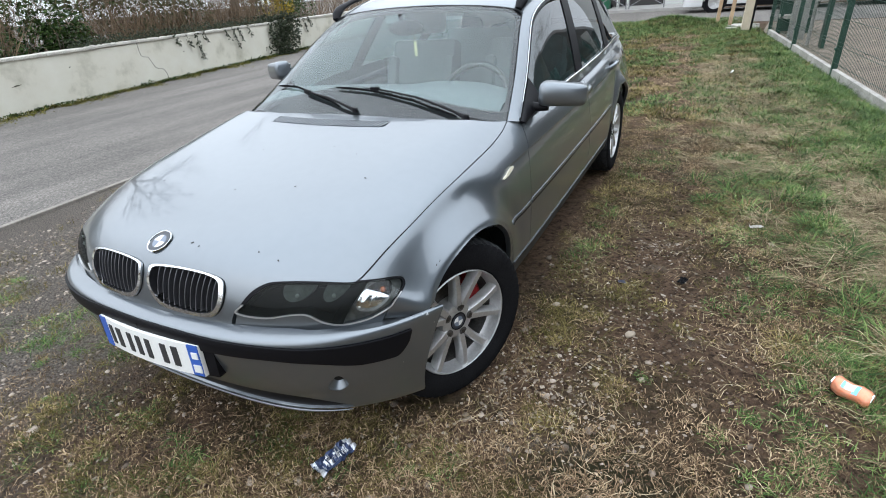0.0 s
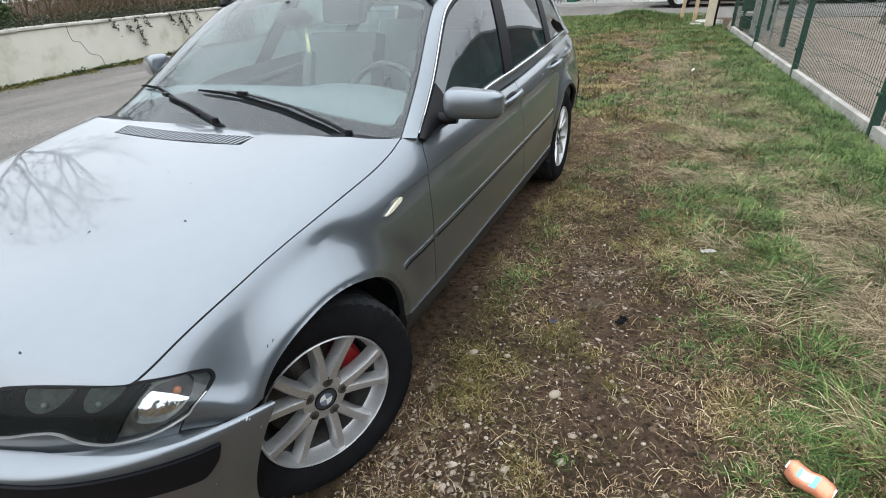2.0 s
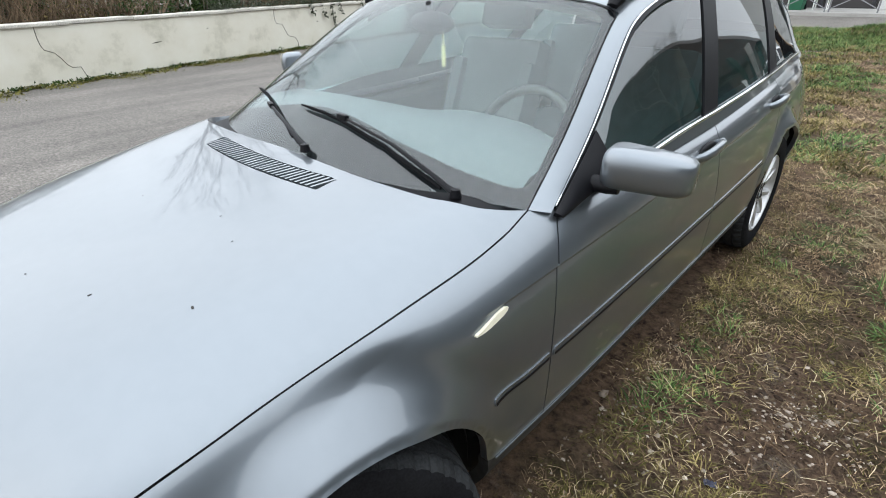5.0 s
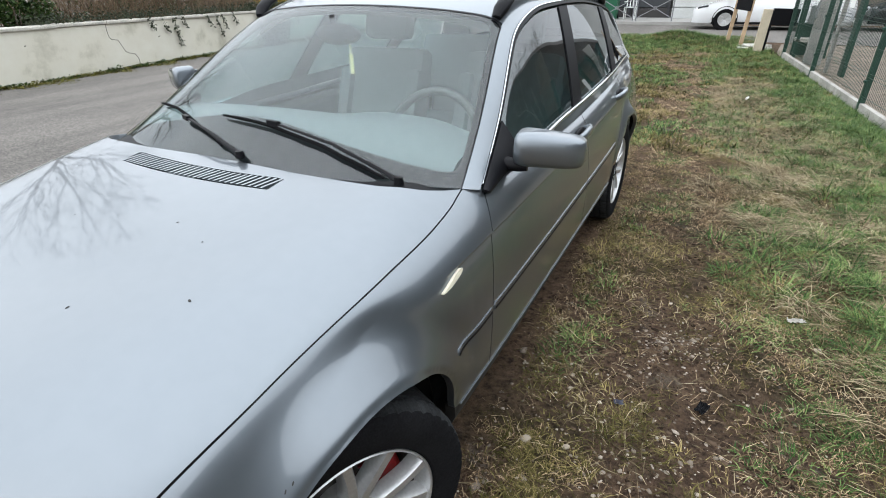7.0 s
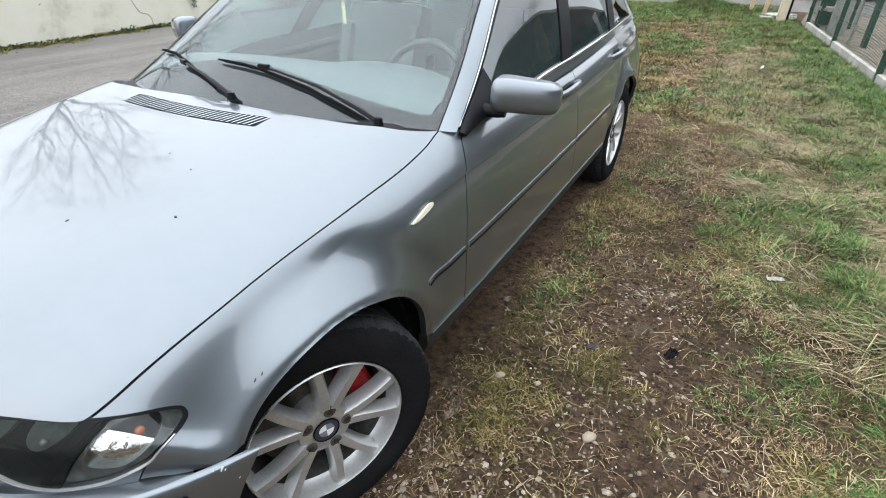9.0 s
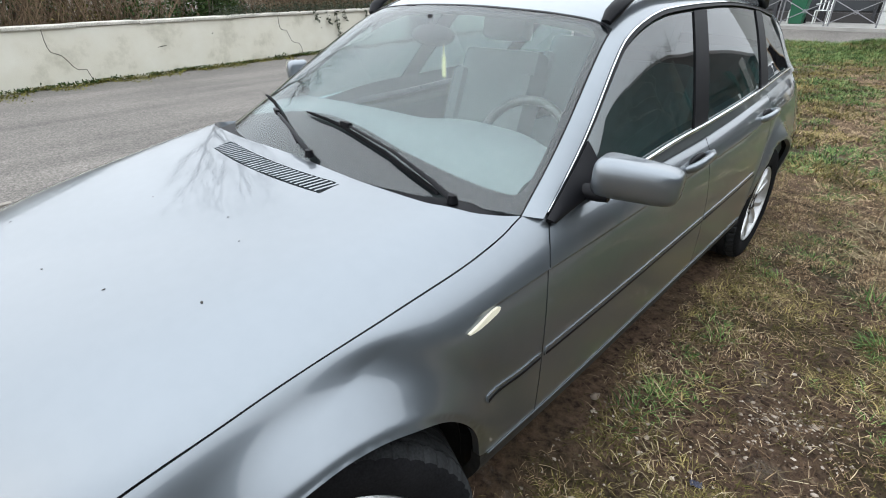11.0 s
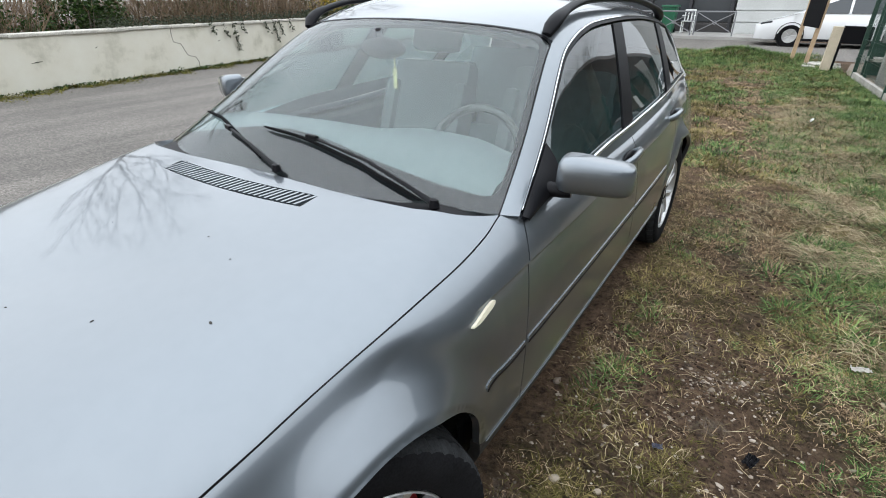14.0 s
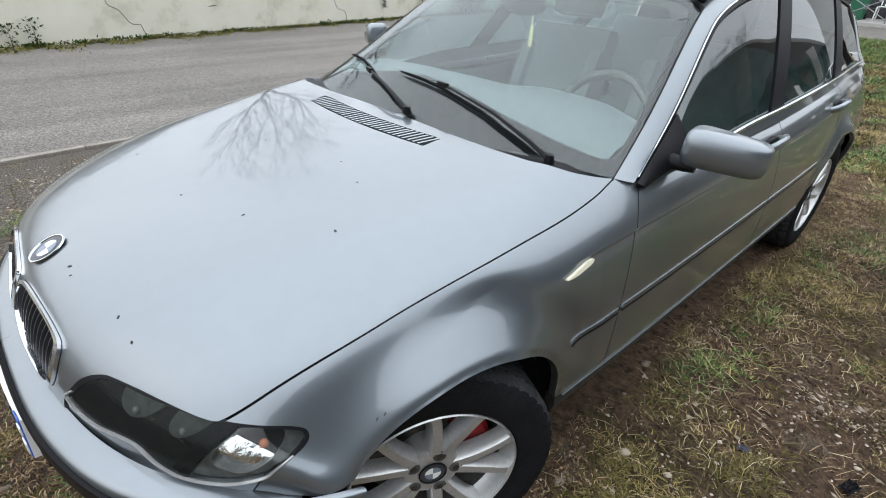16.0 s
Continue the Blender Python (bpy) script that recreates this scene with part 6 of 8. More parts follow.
# where the tall grass grows: towards the fence, green and dry in turn
tall_zone = lambda x, y: sel(x - FENCE_X(y) + 1.75 - .5 * (1 - sel(y, .8, 2.4)), 0, .7) * sel(y, -.6, 1.0)
green_patch = lambda x, y: sel(wave(x, y, 1.25, 61) + .4 * wave(x, y, 3.1, 62), -.2, .35)
trail = lambda x, y: np.exp(-(((x - 1.42 + .05 * y) / .33) ** 2)) * sel(y, .2, 1.2)
at_fence = lambda x, y: sel(x - FENCE_X(y) + .6, 0, .3)
c = scatter(3100, 1.0, 3.4, -.8, 12.5, lambda x, y: under(x, y) * np.clip(tall_zone(x, y) * (.12 + .88 * np.maximum(green_patch(x, y), np.maximum(at_fence(x, y), sel(x - FENCE_X(y) + 1.05, 0, .35) * sel(y, 4.0, 4.8) * sel(8.5 - y, 0, 1.5)))), 0, 1))
tussocks("green_tussocks", c, .075, 62, .115, .0056, GRASS, "lush green tussocks along the fence")
c = scatter(3000, 1.3, 3.3, -.6, 9, lambda x, y: under(x, y) * np.clip(tall_zone(x, y) * (1.05 - .9 * green_patch(x, y)) * (1 - .75 * at_fence(x, y)), 0, 1))
tussocks("dry_tussocks", c, .085, 60, .12, .0046, HAY, "long dry tan grass combed over", .7)
# a lush fringe that hides the foot of the plinth
c = scatter(1500, 2.0, 3.4, .2, 9, lambda x, y: sel(x - FENCE_X(y) + .75, 0, .3) * sel(FENCE_X(y) - .06 - x, 0, .02) * (.35 + .65 * sel(wave(x, y, 1.5, 64), -.4, .2)))
tussocks("fence_fringe", c, .07, 56, .14, .0052, GRASS, "tall green fringe at the foot of the fence")
c = scatter(900, 1.9, 3.0, .3, 5, lambda x, y: sel(x - FENCE_X(y) + 1.25, 0, .3) * sel(FENCE_X(y) - .35 - x, 0, .3) * sel(wave(x, y, 1.9, 65), -.2, .3))
tussocks("combed_hay", c, .08, 56, .13, .0042, HAY, "long bleached hay combed over the green", .6)
# low tufts between the trail and the tall grass
c = scatter(6000, .86, 2.9, .3, 7.5, lambda x, y: under(x, y) * np.clip((.1 + .9 * patch(x, y)) * (1 - .75 * trail(x, y)), 0, 1) * calm(x, y) * (1 - .5 * tall_zone(x, y)))
tussocks("low_tufts", c, .046, 20, .046, .0042, OLIVE, "low olive tufts on the trodden verge")
c = scatter(1500, .9, 2.6, .8, 8, lambda x, y: under(x, y) * sel(wave(x, y, 2.1, 93), .1, .5) * (1 - .7 * trail(x, y)))
tussocks("fresh_tufts", c, .05, 24, .055, .0045, GRASS, "fresh green tufts on the trodden verge")
# single strong clumps
clumps = np.array([(1.72, 3.1), (1.9, 2.95), (1.82, 3.2), (2.25, 2.8), (2.4, 2.9), (2.2, 6.1), (2.5, 5.7), (1.55, 2.2), (2.3, 1.3), (2.4, .9)])
tussocks("green_clumps", np.column_stack([clumps, rut(*clumps.T)]), .1, 150, .095, .005, GRASS, "strong green clumps in the dry grass")
spots = np.array([(-.73, -.76), (-.62, -.86), (-.33, -.81), (-.22, -.92), (-.33, -.62), (-.05, -.84), (.08, -.76), (.21, -.42), (.34, -.55), (.68, -.47), (.8, -.33), (1.03, .55), (.98, .62), (1.24, .9), (1.11, -.34), (.99, -.41), (1.12, -.03), (1.3, .2)])
c = np.repeat(spots, 14, 0) + rng.normal(0, .055, (14 * len(spots), 2))
tussocks("front_tufts", np.column_stack([c, rut(*c.T)]), .034, 34, .034, .0026, OLIVE, "low olive tufts on the gritty soil round the nose")
c = np.repeat(spots[:11], 5, 0) + rng.normal(0, .06, (55, 2))
tussocks("front_sprouts", np.column_stack([c, rut(*c.T)]), .03, 30, .034, .0026, GRASS, "fresh green sprouts before the bumper")
# a belt of short green grass where the trodden soil ends
c = scatter(1150, 1.6, 2.45, -.7, 2.0, lambda x, y: sel(x - 1.72 - .1 * wave(x, y, 2.2, 37), 0, .25) * sel(2.5 - x, 0, .3) * (.25 + .75 * sel(wave(x, y, 2.4, 38), -.1, .4)) * sel(y, -.8, .1))
tussocks("green_belt", c, .042, 30, .045, .0034, GRASS, "short green grass beside the trodden soil")
# farther turf
p, way, size = tufts(7000, -1.5, 2.9, 4.5, 15, lambda x, y: under(x, y) * sel(wave(x, y, 1.1, 81) + .4 * wave(x, y, 4, 82), -.2, .3) * (1 - .6 * trail(x, y)), .05, 12)
n = len(p)
stuff("mown_green", blades("mown_green", p, size * rng.uniform(.035, .09, n), rng.uniform(.3, 1.2, n), rng.uniform(.007, .013, n), rng.uniform(0, .7, n), 2, way), GRASS, "greener patches in the mown turf", "grass")
p, way, size = tufts(9500, -2.0, 2.9, 4.5, 17, lambda x, y: under(x, y) * np.clip(.15 + 1.0 * patch(x, y) + .3 * lush(x, y) - .6 * trail(x, y), 0, 1), .045, 11)
n = len(p)
stuff("mown_turf", blades("mown_turf", p, size * rng.uniform(.03, .085, n), rng.uniform(.3, 1.2, n), rng.uniform(.008, .014, n), rng.uniform(0, .7, n), 2, way), OLIVE, "mown olive turf towards the street", "grass")
p, way, size = tufts(5200, .2, 2.9, 4.0, 13, lambda x, y: under(x, y) * np.clip(.75 * trail(x, y) + .7 * sel(-wave(x, y, 1.1, 81), .0, .5), 0, 1), .05, 10)
n = len(p)
stuff("tan_turf", blades("tan_turf", p, size * rng.uniform(.02, .06, n), rng.uniform(.8, 1.8, n), rng.uniform(.006, .012, n), rng.uniform(.2, .9, n), 2, way), STRAW, "flattened tan grass on the trodden trail", "grass")
p = tufted(scatter(5200, -2.2, 2.4, 12.5, 17, lambda x, y: under(x, y) * np.clip(.35 + np.exp(-(((x - .3) / 1.1) ** 2 + ((y - 15.4) / .9) ** 2)), 0, 1)), .04, 8)
n = len(p)
stuff("mound_grass", blades("mound_grass", p, rng.uniform(.06, .17, n), rng.uniform(.2, .9, n), rng.uniform(.005, .009, n), rng.uniform(.1, .8, n), 2), GRASS, "bright green grass on a low mound", "grass")
p, way, size = tufts(950, -2.2, 2.6, -1.4, 2.2, lambda x, y: under(x, y) * sel(wave(x, y, 1.9, 71), .1, .6) * (.25 + .75 * sel(np.abs(x - .6), .7, 1.4)), .03, 50)
n = len(p)
stuff("green_tufts", blades("green_tufts", p, size * rng.uniform(.015, .045, n), rng.uniform(.4, 1.3, n), rng.uniform(.0024, .004, n), rng.uniform(.1, .9, n), 2, way), GRASS, "small green tufts scattered on the soil", "grass")
# straw lying about
p = scatter(390000, -.2, 2.5, -1.4, 4.6, lambda x, y: fade(y) * sel(x, -.4, .7) * np.maximum(clump(x, y, 55, 8), .45 * sel(-y, -.2, .4)) * (1 - .7 * sel(.75 - x, 0, .2) * sel(y, -.7, -.35)) * under(x, y) * np.clip(.22 + .6 * sel(-y, -.3, .3) + .8 * sel(wave(x, y, 1.7, 31), -.1, .8) - .4 * bare(x, y) * sel(y, .1, .8), 0, 1) * sel(7 - y, 0, 3))
n = len(p)
stuff("straw_litter", litter("straw_litter", p, rng.gamma(2, .0065, n) + .004, rng.gamma(4, .00042, n) + .0006), STRAW, "pale straw and dead grass lying on the soil", "straw")
p = scatter(9000, .85, 2.3, -.8, 3.4, lambda x, y: under(x, y) * (.15 + .5 * sel(wave(x, y, 2.6, 44), -.1, .5)))
n = len(p)
stuff("dead_stems", litter("dead_stems", p, rng.uniform(.03, .085, n), rng.uniform(.0016, .0028, n)), HAY, "bleached dead stems lying on the soil", "straw")
p = scatter(80000, -2.4, .9, -1.4, -.05, lambda x, y: fade(y) * (1 - sel(x, -.2, .8)) * (1 - .65 * sel(y, -.65, -.4)) * np.maximum(.45, clump(x, y, 56, 7)) * under(x, y) * np.clip(.15 + sel(x, -1.2, .3) * .85, 0, 1))
n = len(p)
stuff("straw_in_front", litter("straw_in_front", p, rng.gamma(2, .0065, n) + .004, rng.gamma(4, .00042, n) + .0006), STRAW, "dead grass lying before the bumper", "straw")
p, way, size = tufts(950, -2.4, .6, -1.4, -.2, lambda x, y: fade(y) * under(x, y) * (.1 + .6 * patch(x, y)), .032, 44)
n = len(p)
stuff("front_turf", blades("front_turf", p, size * rng.uniform(.012, .04, n), rng.uniform(.3, 1.2, n), rng.uniform(.0016, .003, n), rng.uniform(0, .8, n), 2, way), OLIVE, "thin turf before the car", "grass")
p, way, size = tufts(2300, -1.6, 3.2, -6.5, -1.1, lambda x, y: (x < FENCE_X(y) - .05) * (.2 + .8 * sel(wave(x, y, 1.1, 47), -.4, .5)), .06, 11)
n = len(p)
stuff("field_turf", blades("field_turf", p, size * rng.uniform(.03, .07, n), rng.uniform(.4, 1.5, n), rng.uniform(.006, .012, n), rng.uniform(0, .9, n), 2, way), OLIVE, "thin olive turf on the open verge", "grass")
p = tufted(scatter(2200, -3.2, -.85, -1, 9, lambda x, y: (.1 + .6 * patch(x, y))), .04, 8)
n = len(p)
stuff("side_turf", blades("side_turf", p, rng.uniform(.02, .07, n), rng.uniform(.3, 1, n), rng.uniform(.003, .006, n), rng.uniform(0, .8, n), 2), OLIVE, "thin turf between car and lane", "grass")

# gravel
def pebbles(name, p, size, mat, label):
    """Flattened uneven stones."""
    bm = bmesh.new()
    bmesh.ops.create_icosphere(bm, subdivisions=1, radius=1)
    unit = np.array([v.co for v in bm.verts])
    tri = np.array([[v.index for v in f.verts] for f in bm.faces])
    bm.free()
    n = len(p)
    a = rng.uniform(0, 6.28, n)
    k = unit[None] * (1 + rng.normal(0, .13, (n, len(unit), 1)))
    k = k * np.stack([rng.uniform(.8, 1.3, n), rng.uniform(.6, 1, n), rng.uniform(.28, .5, n)], 1)[:, None] * size[:, None, None]
    x = k[..., 0] * np.cos(a)[:, None] - k[..., 1] * np.sin(a)[:, None]
    y = k[..., 0] * np.sin(a)[:, None] + k[..., 1] * np.cos(a)[:, None]
    v = np.stack([x, y, k[..., 2]], -1) + p[:, None]
    f = tri[None] + (np.arange(n) * len(unit))[:, None, None]
    return stuff(name, quick(name, v.reshape(-1, 3), f.reshape(-1, 3), True), mat, label, "gravel")


STONE = leaf_material("pale_gravel", (.09, .07, .055), (.5, .43, .36), (.24, .195, .155), .85)
heap = lambda x, y: 1.3 * np.exp(-(((x - 1.08) / .24) ** 2 + ((y - .08) / .26) ** 2)) + 1.4 * np.exp(-(((x - 1.38) / .13) ** 2 + ((y - 1.46) / .12) ** 2)) + .25 * np.exp(-(((x - 1.3) / .4) ** 2 + ((y - .7) / .5) ** 2))
p = scatter(46000, .3, 2.0, -1.1, 2.2, lambda x, y: under(x, y) * np.clip(heap(x, y) * .5 + .012 + .05 * sel(.2 - y, 0, .5) * sel(1.6 - x, 0, .6), 0, 1))
pebbles("gravel", p, rng.gamma(2.0, .0018, len(p)) + .0015, STONE, "pale gravel pressed into the soil")
p = scatter(20000, -3.0, .9, -1.4, 1.6, lambda x, y: fade(y) * (1 - .55 * sel(x, -.9, .4)) * np.clip(.35 + .5 * patch(x, y), 0, 1) * ~((np.abs(x) < .78) & (y > -.12)))
pebbles("verge_gravel", p, rng.gamma(2.0, .0024, len(p)) + .0017, STONE, "loose gravel beside the lane")
p = scatter(2200, 2.6, 8, 1, 14.5, lambda x, y: (x > FENCE_X(y) + .1) * .5)
p[:, 2] = .012
pebbles("yard_gravel", p, rng.gamma(2.0, .005, len(p)) + .004, STONE, "scattered stones in the yard")
CRUMB = leaf_material("soil_crumb", (.02, .012, .008), (.13, .09, .06), (.06, .04, .027), .95)
p = scatter(15000, .82, 2.1, -.8, 3.0, lambda x, y: under(x, y) * (.08 + .35 * sel(-patch(x, y), -.6, 0) + .3 * trail(x, y)))
pebbles("soil_crumbs", p, rng.gamma(2.0, .0022, len(p)) + .002, CRUMB, "loose brown crumbs of soil")
WHITE_STONE = material("white_stone", (.3, .25, .19), .8, vary=.15, big=40, fine=200)
for x, y, r in ((.949, .683, .02), (1.081, .714, .014), (1.305, .576, .026), (1.235, .205, .016), (1.33, .02, .014), (1.02, 1.0, .012), (-.9, -1.05, .022), (-1.25, -.8, .02), (-1.1, -1.25, .017)):
    bm = bmesh.new()
    bmesh.ops.create_icosphere(bm, subdivisions=2, radius=1)
    for v in bm.verts:
        v.co *= 1 + .12 * noise.noise(v.co * 1.7 + Vector((x * 9, y * 7, 0)))
    bmesh.ops.transform(bm, matrix=Matrix.Translation((x, y, float(rut(np.array(x), np.array(y))) + r * .25)) @ pose(0, 0, 0, 0, 0, 40 * x) @ Matrix.Diagonal((r, r * .72, r * .45, 1)), verts=bm.verts[:])
    tagged(smooth(part("stone", bm, WHITE_STONE), 80), "pale rounded stone lying on the soil", "stone", "pale stones on the verge")

# ---- hedge, shrubs and trees beyond the wall ----
def leaves(p, size, up=.3):
    """Pointed leaf quads at places p, turned every way."""
    n = len(p)
    d = rng.normal(0, 1, (n, 3))
    d[:, 2] = d[:, 2] * .6 - up
    d /= np.linalg.norm(d, axis=1, keepdims=True)
    s = np.cross(d, rng.normal(0, 1, (n, 3)))
    s /= np.linalg.norm(s, axis=1, keepdims=True)
    L = (size * rng.uniform(.6, 1.3, n))[:, None]
    v = np.stack([p, p + d * L * .5 + s * L * .28, p + d * L, p + d * L * .5 - s * L * .28], 1)
    return v.reshape(-1, 3), np.arange(n * 4).reshape(-1, 4)


def lumps(centre, radii, n, blobs=9):
    """Places on and in an uneven crown of several lumps."""
    c = np.array(centre) + rng.uniform(-1, 1, (blobs, 3)) * np.array(radii) * .62
    k = rng.integers(0, blobs, n)
    d = rng.normal(0, 1, (n, 3))
    d /= np.linalg.norm(d, axis=1, keepdims=True)
    r = rng.uniform(.55, 1, n) ** .5
    p = c[k] + d * r[:, None] * np.array(radii) * rng.uniform(.35, .55, blobs)[k][:, None]
    p[:, 2] = np.maximum(p[:, 2], .05)
    return p


def wall_place(y, back, z=0.0):
    return (WALL_X(y) - back, y, z)


def shrub(name, y, back, radii, n, mat, label, size=.06, z=None):
    x, yy, _ = wall_place(y, back)
    base = tagged(new(name), label, "shrub")
    base.location = (x, yy, 0)
    p = lumps((0, 0, radii[2] if z is None else z), radii, n)
    part("foliage", quick("foliage", *leaves(p, size)), mat, base)
    bm = bmesh.new()
    for k in range(7):
        a = rng.uniform(0, 6.28)
        tip = Vector((radii[0] * .6 * math.cos(a), radii[1] * .6 * math.sin(a), radii[2] * rng.uniform(.8, 1.5)))
        tube(bm, [(0, 0, 0), tip * .4 + Vector((0, 0, .1)), tip], [.03, .018, .006], 5)
    part("stems", bm, BARK, base)
    return base


def twigs(name, y0, y1, back, height, n, label, droop=.35):
    """A thicket of thin bare stems."""
    y = rng.uniform(y0, y1, n)
    x = WALL_X(y) - back + rng.normal(0, .4, n)
    p = np.stack([x, y, np.full(n, .0)], 1)
    v, f = [], []
    h = rng.uniform(.5, 1, n) * height
    lean = rng.normal(0, .28, (n, 2))
    kink = rng.normal(0, .14, (n, 4, 2))
    w = rng.uniform(.004, .012, n)
    rows = []
    for k, t in enumerate((0, .3, .6, .85, 1)):
        q = p.copy()
        q[:, :2] += lean * (h * (t + droop * t * t))[:, None] + (kink[:, min(k, 3)] * h[:, None] * t * .5)
        q[:, 2] += h * (t - .25 * droop * t**3)
        for a in (0, 2.09, 4.19):
            o = q.copy()
            o[:, 0] += np.cos(a) * w * (1 - .8 * t)
            o[:, 1] += np.sin(a) * w * (1 - .8 * t)
            o[:, 0] = np.minimum(o[:, 0], WALL_X(o[:, 1]) - .36)
            rows.append(o)
    v = np.stack(rows, 1).reshape(-1, 3)
    b = (np.arange(n) * 15)[:, None]
    f = []
    for k in range(4):
        for j in range(3):
            f.append(np.concatenate([b + 3 * k + j, b + 3 * k + (j + 1) % 3, b + 3 * k + 3 + (j + 1) % 3, b + 3 * k + 3 + j], 1))
    return stuff(name, quick(name, v, np.concatenate(f)), TWIG, label, "thicket")


twigs("thicket", -9, 3.4, 1.0, 2.8, 2400, "thicket of bare brown stems behind the wall")
twigs("thicket", 5.6, 11.5, .9, 2.4, 1500, "thicket of bare brown stems behind the wall")
twigs("thicket", 2.5, 6.5, 1.6, 2.2, 500, "thin bare stems behind the evergreen shrubs")
twigs("far_thicket", -20, 24, 3.4, 4.5, 2600, "dense bare undergrowth in the garden")
for y, back, radii, n, mat, size in ((-4.5, .9, (.8, 1.2, 1.0), 2600, EVERGREEN, .08), (-1.4, 1.5, (.8, 1.3, 1.3), 3600, EVERGREEN, .08), (1.2, 1.7, (.8, 1.2, 1.2), 3000, EVERGREEN, .08), (.0, .8, (.5, .7, .75), 1500, EVERGREEN, .07), (3.4, .75, (.55, .8, .8), 2600, EVERGREEN, .07), (4.6, .8, (.6, .75, .95), 3200, EVERGREEN, .08), (5.5, .9, (.55, .6, .8), 2200, EVERGREEN, .07),
                                     (2.2, 1.2, (.6, .8, .7), 1200, OLIVE, .06), (12.2, 1.0, (.7, .7, 1.0), 2400, YELLOW, .07), (13.6, 1.4, (.8, .9, 1.1), 2000, EVERGREEN, .08), (8, 2.6, (1.4, 2.6, 1.5), 9000, EVERGREEN, .1), (1, 2.8, (1.4, 3, 1.6), 9000, EVERGREEN, .1), (-8, 2.6, (1.4, 3, 1.6), 3500, EVERGREEN, .1), (16, 3, (1.4, 3, 1.6), 3000, EVERGREEN, .1)):
    shrub("shrub", y, back, radii, n, mat, "yellowing shrub behind the garden wall" if mat is YELLOW else "dense evergreen shrub behind the garden wall", size)
# ivy heaped over the wall, with hanging strands
ivy = tagged(new("ivy"), "dark ivy spilling over the garden wall", "ivy")
ivy.location = wall_place(11.0, 0)
p = lumps((.1, 0, .5), (.32, .8, .72), 4600, 18)
part("ivy_leaves", quick("ivy_leaves", *leaves(p, .07, .5)), IVY, ivy)
for y, L in ((6.9, .22), (7.25, .3), (7.55, .62), (7.8, .25), (8.6, .3), (8.9, .55), (9.1, .35), (9.5, .3), (12.3, .4), (12.6, .3)):
    strand = tagged(new("ivy_strand"), "ivy strand hanging down the wall", "ivy", "ivy strands on the wall")
    strand.location = wall_place(y, -.06)
    k = int(L * 130)
    t = rng.uniform(0, 1, k)
    p = np.stack([rng.normal(0.0, .012, k), .12 * t + rng.normal(0, .02, k), .92 - L * t], 1)
    part("leaves", quick("leaves", *leaves(p, .06, .5)), IVY, strand)
    part("stem", tube(bmesh.new(), [(-.05, 0, .93), (0, .02, .9), (0, .12, .92 - L)], .003, 4), BARK, strand)
p = np.stack([np.zeros(3500), rng.uniform(4.5, 11.5, 3500), np.zeros(3500)], 1)
p[:, 0] = WALL_X(p[:, 1]) - rng.uniform(-.02, .45, 3500)
p[:, 2] = .93 + np.abs(rng.normal(0, .08, 3500))
stuff("ivy_on_coping", quick("ivy_on_coping", *leaves(p, .05, .0)), IVY, "ivy creeping along the wall top", "ivy")
# moss and weeds at the wall's foot
y = rng.uniform(-10, 17, 16000)
off = np.abs(rng.normal(0, .2, 16000)) * np.clip(.8 + .8 * wave(y, y * 0, 2.0, 41), .15, 2)
p = np.stack([WALL_X(y) + .02 + off, y, .004 + np.maximum(0, .05 - off * .25) * rng.uniform(0, 1, 16000)], 1)
n = len(p)
stuff("verge_moss", blades("verge_moss", p, rng.uniform(.015, .06, n), rng.uniform(.3, 1.2, n), rng.uniform(.012, .03, n), rng.uniform(0, .8, n), 2), MOSS, "mossy green strip at the foot of the wall", "moss")
y = rng.uniform(-8, 14, 260)
p = np.repeat(np.stack([WALL_X(y) + rng.uniform(.02, .12, 260), y, np.zeros(260)], 1), 14, 0)
p += rng.normal(0, 1, p.shape) * [.04, .06, .02]
p[:, 2] = np.abs(p[:, 2]) + .02
stuff("wall_weeds", quick("wall_weeds", *leaves(p, .05, -.5)), EVERGREEN, "small weeds along the foot of the wall", "weeds")

# two taller weeds against the wall
for y, h in ((.12, .34), (.42, .4)):
    weed = tagged(new("weed"), "spindly green weed against the wall", "weed", "weeds against the wall")
    weed.location = wall_place(y, -.07)
    t = rng.uniform(.1, 1, 90) ** .8
    q = np.stack([rng.normal(0, .03, 90), rng.normal(0, .06, 90) * (.4 + t), h * t], 1)
    part("leaves", quick("leaves", *leaves(q, .045, -.3)), EVERGREEN, weed)
    part("stem", tube(bmesh.new(), [(0, 0, 0), (.01, .01, h * .5), (0, 0, h)], [.006, .004, .002], 5), BARK, weed)


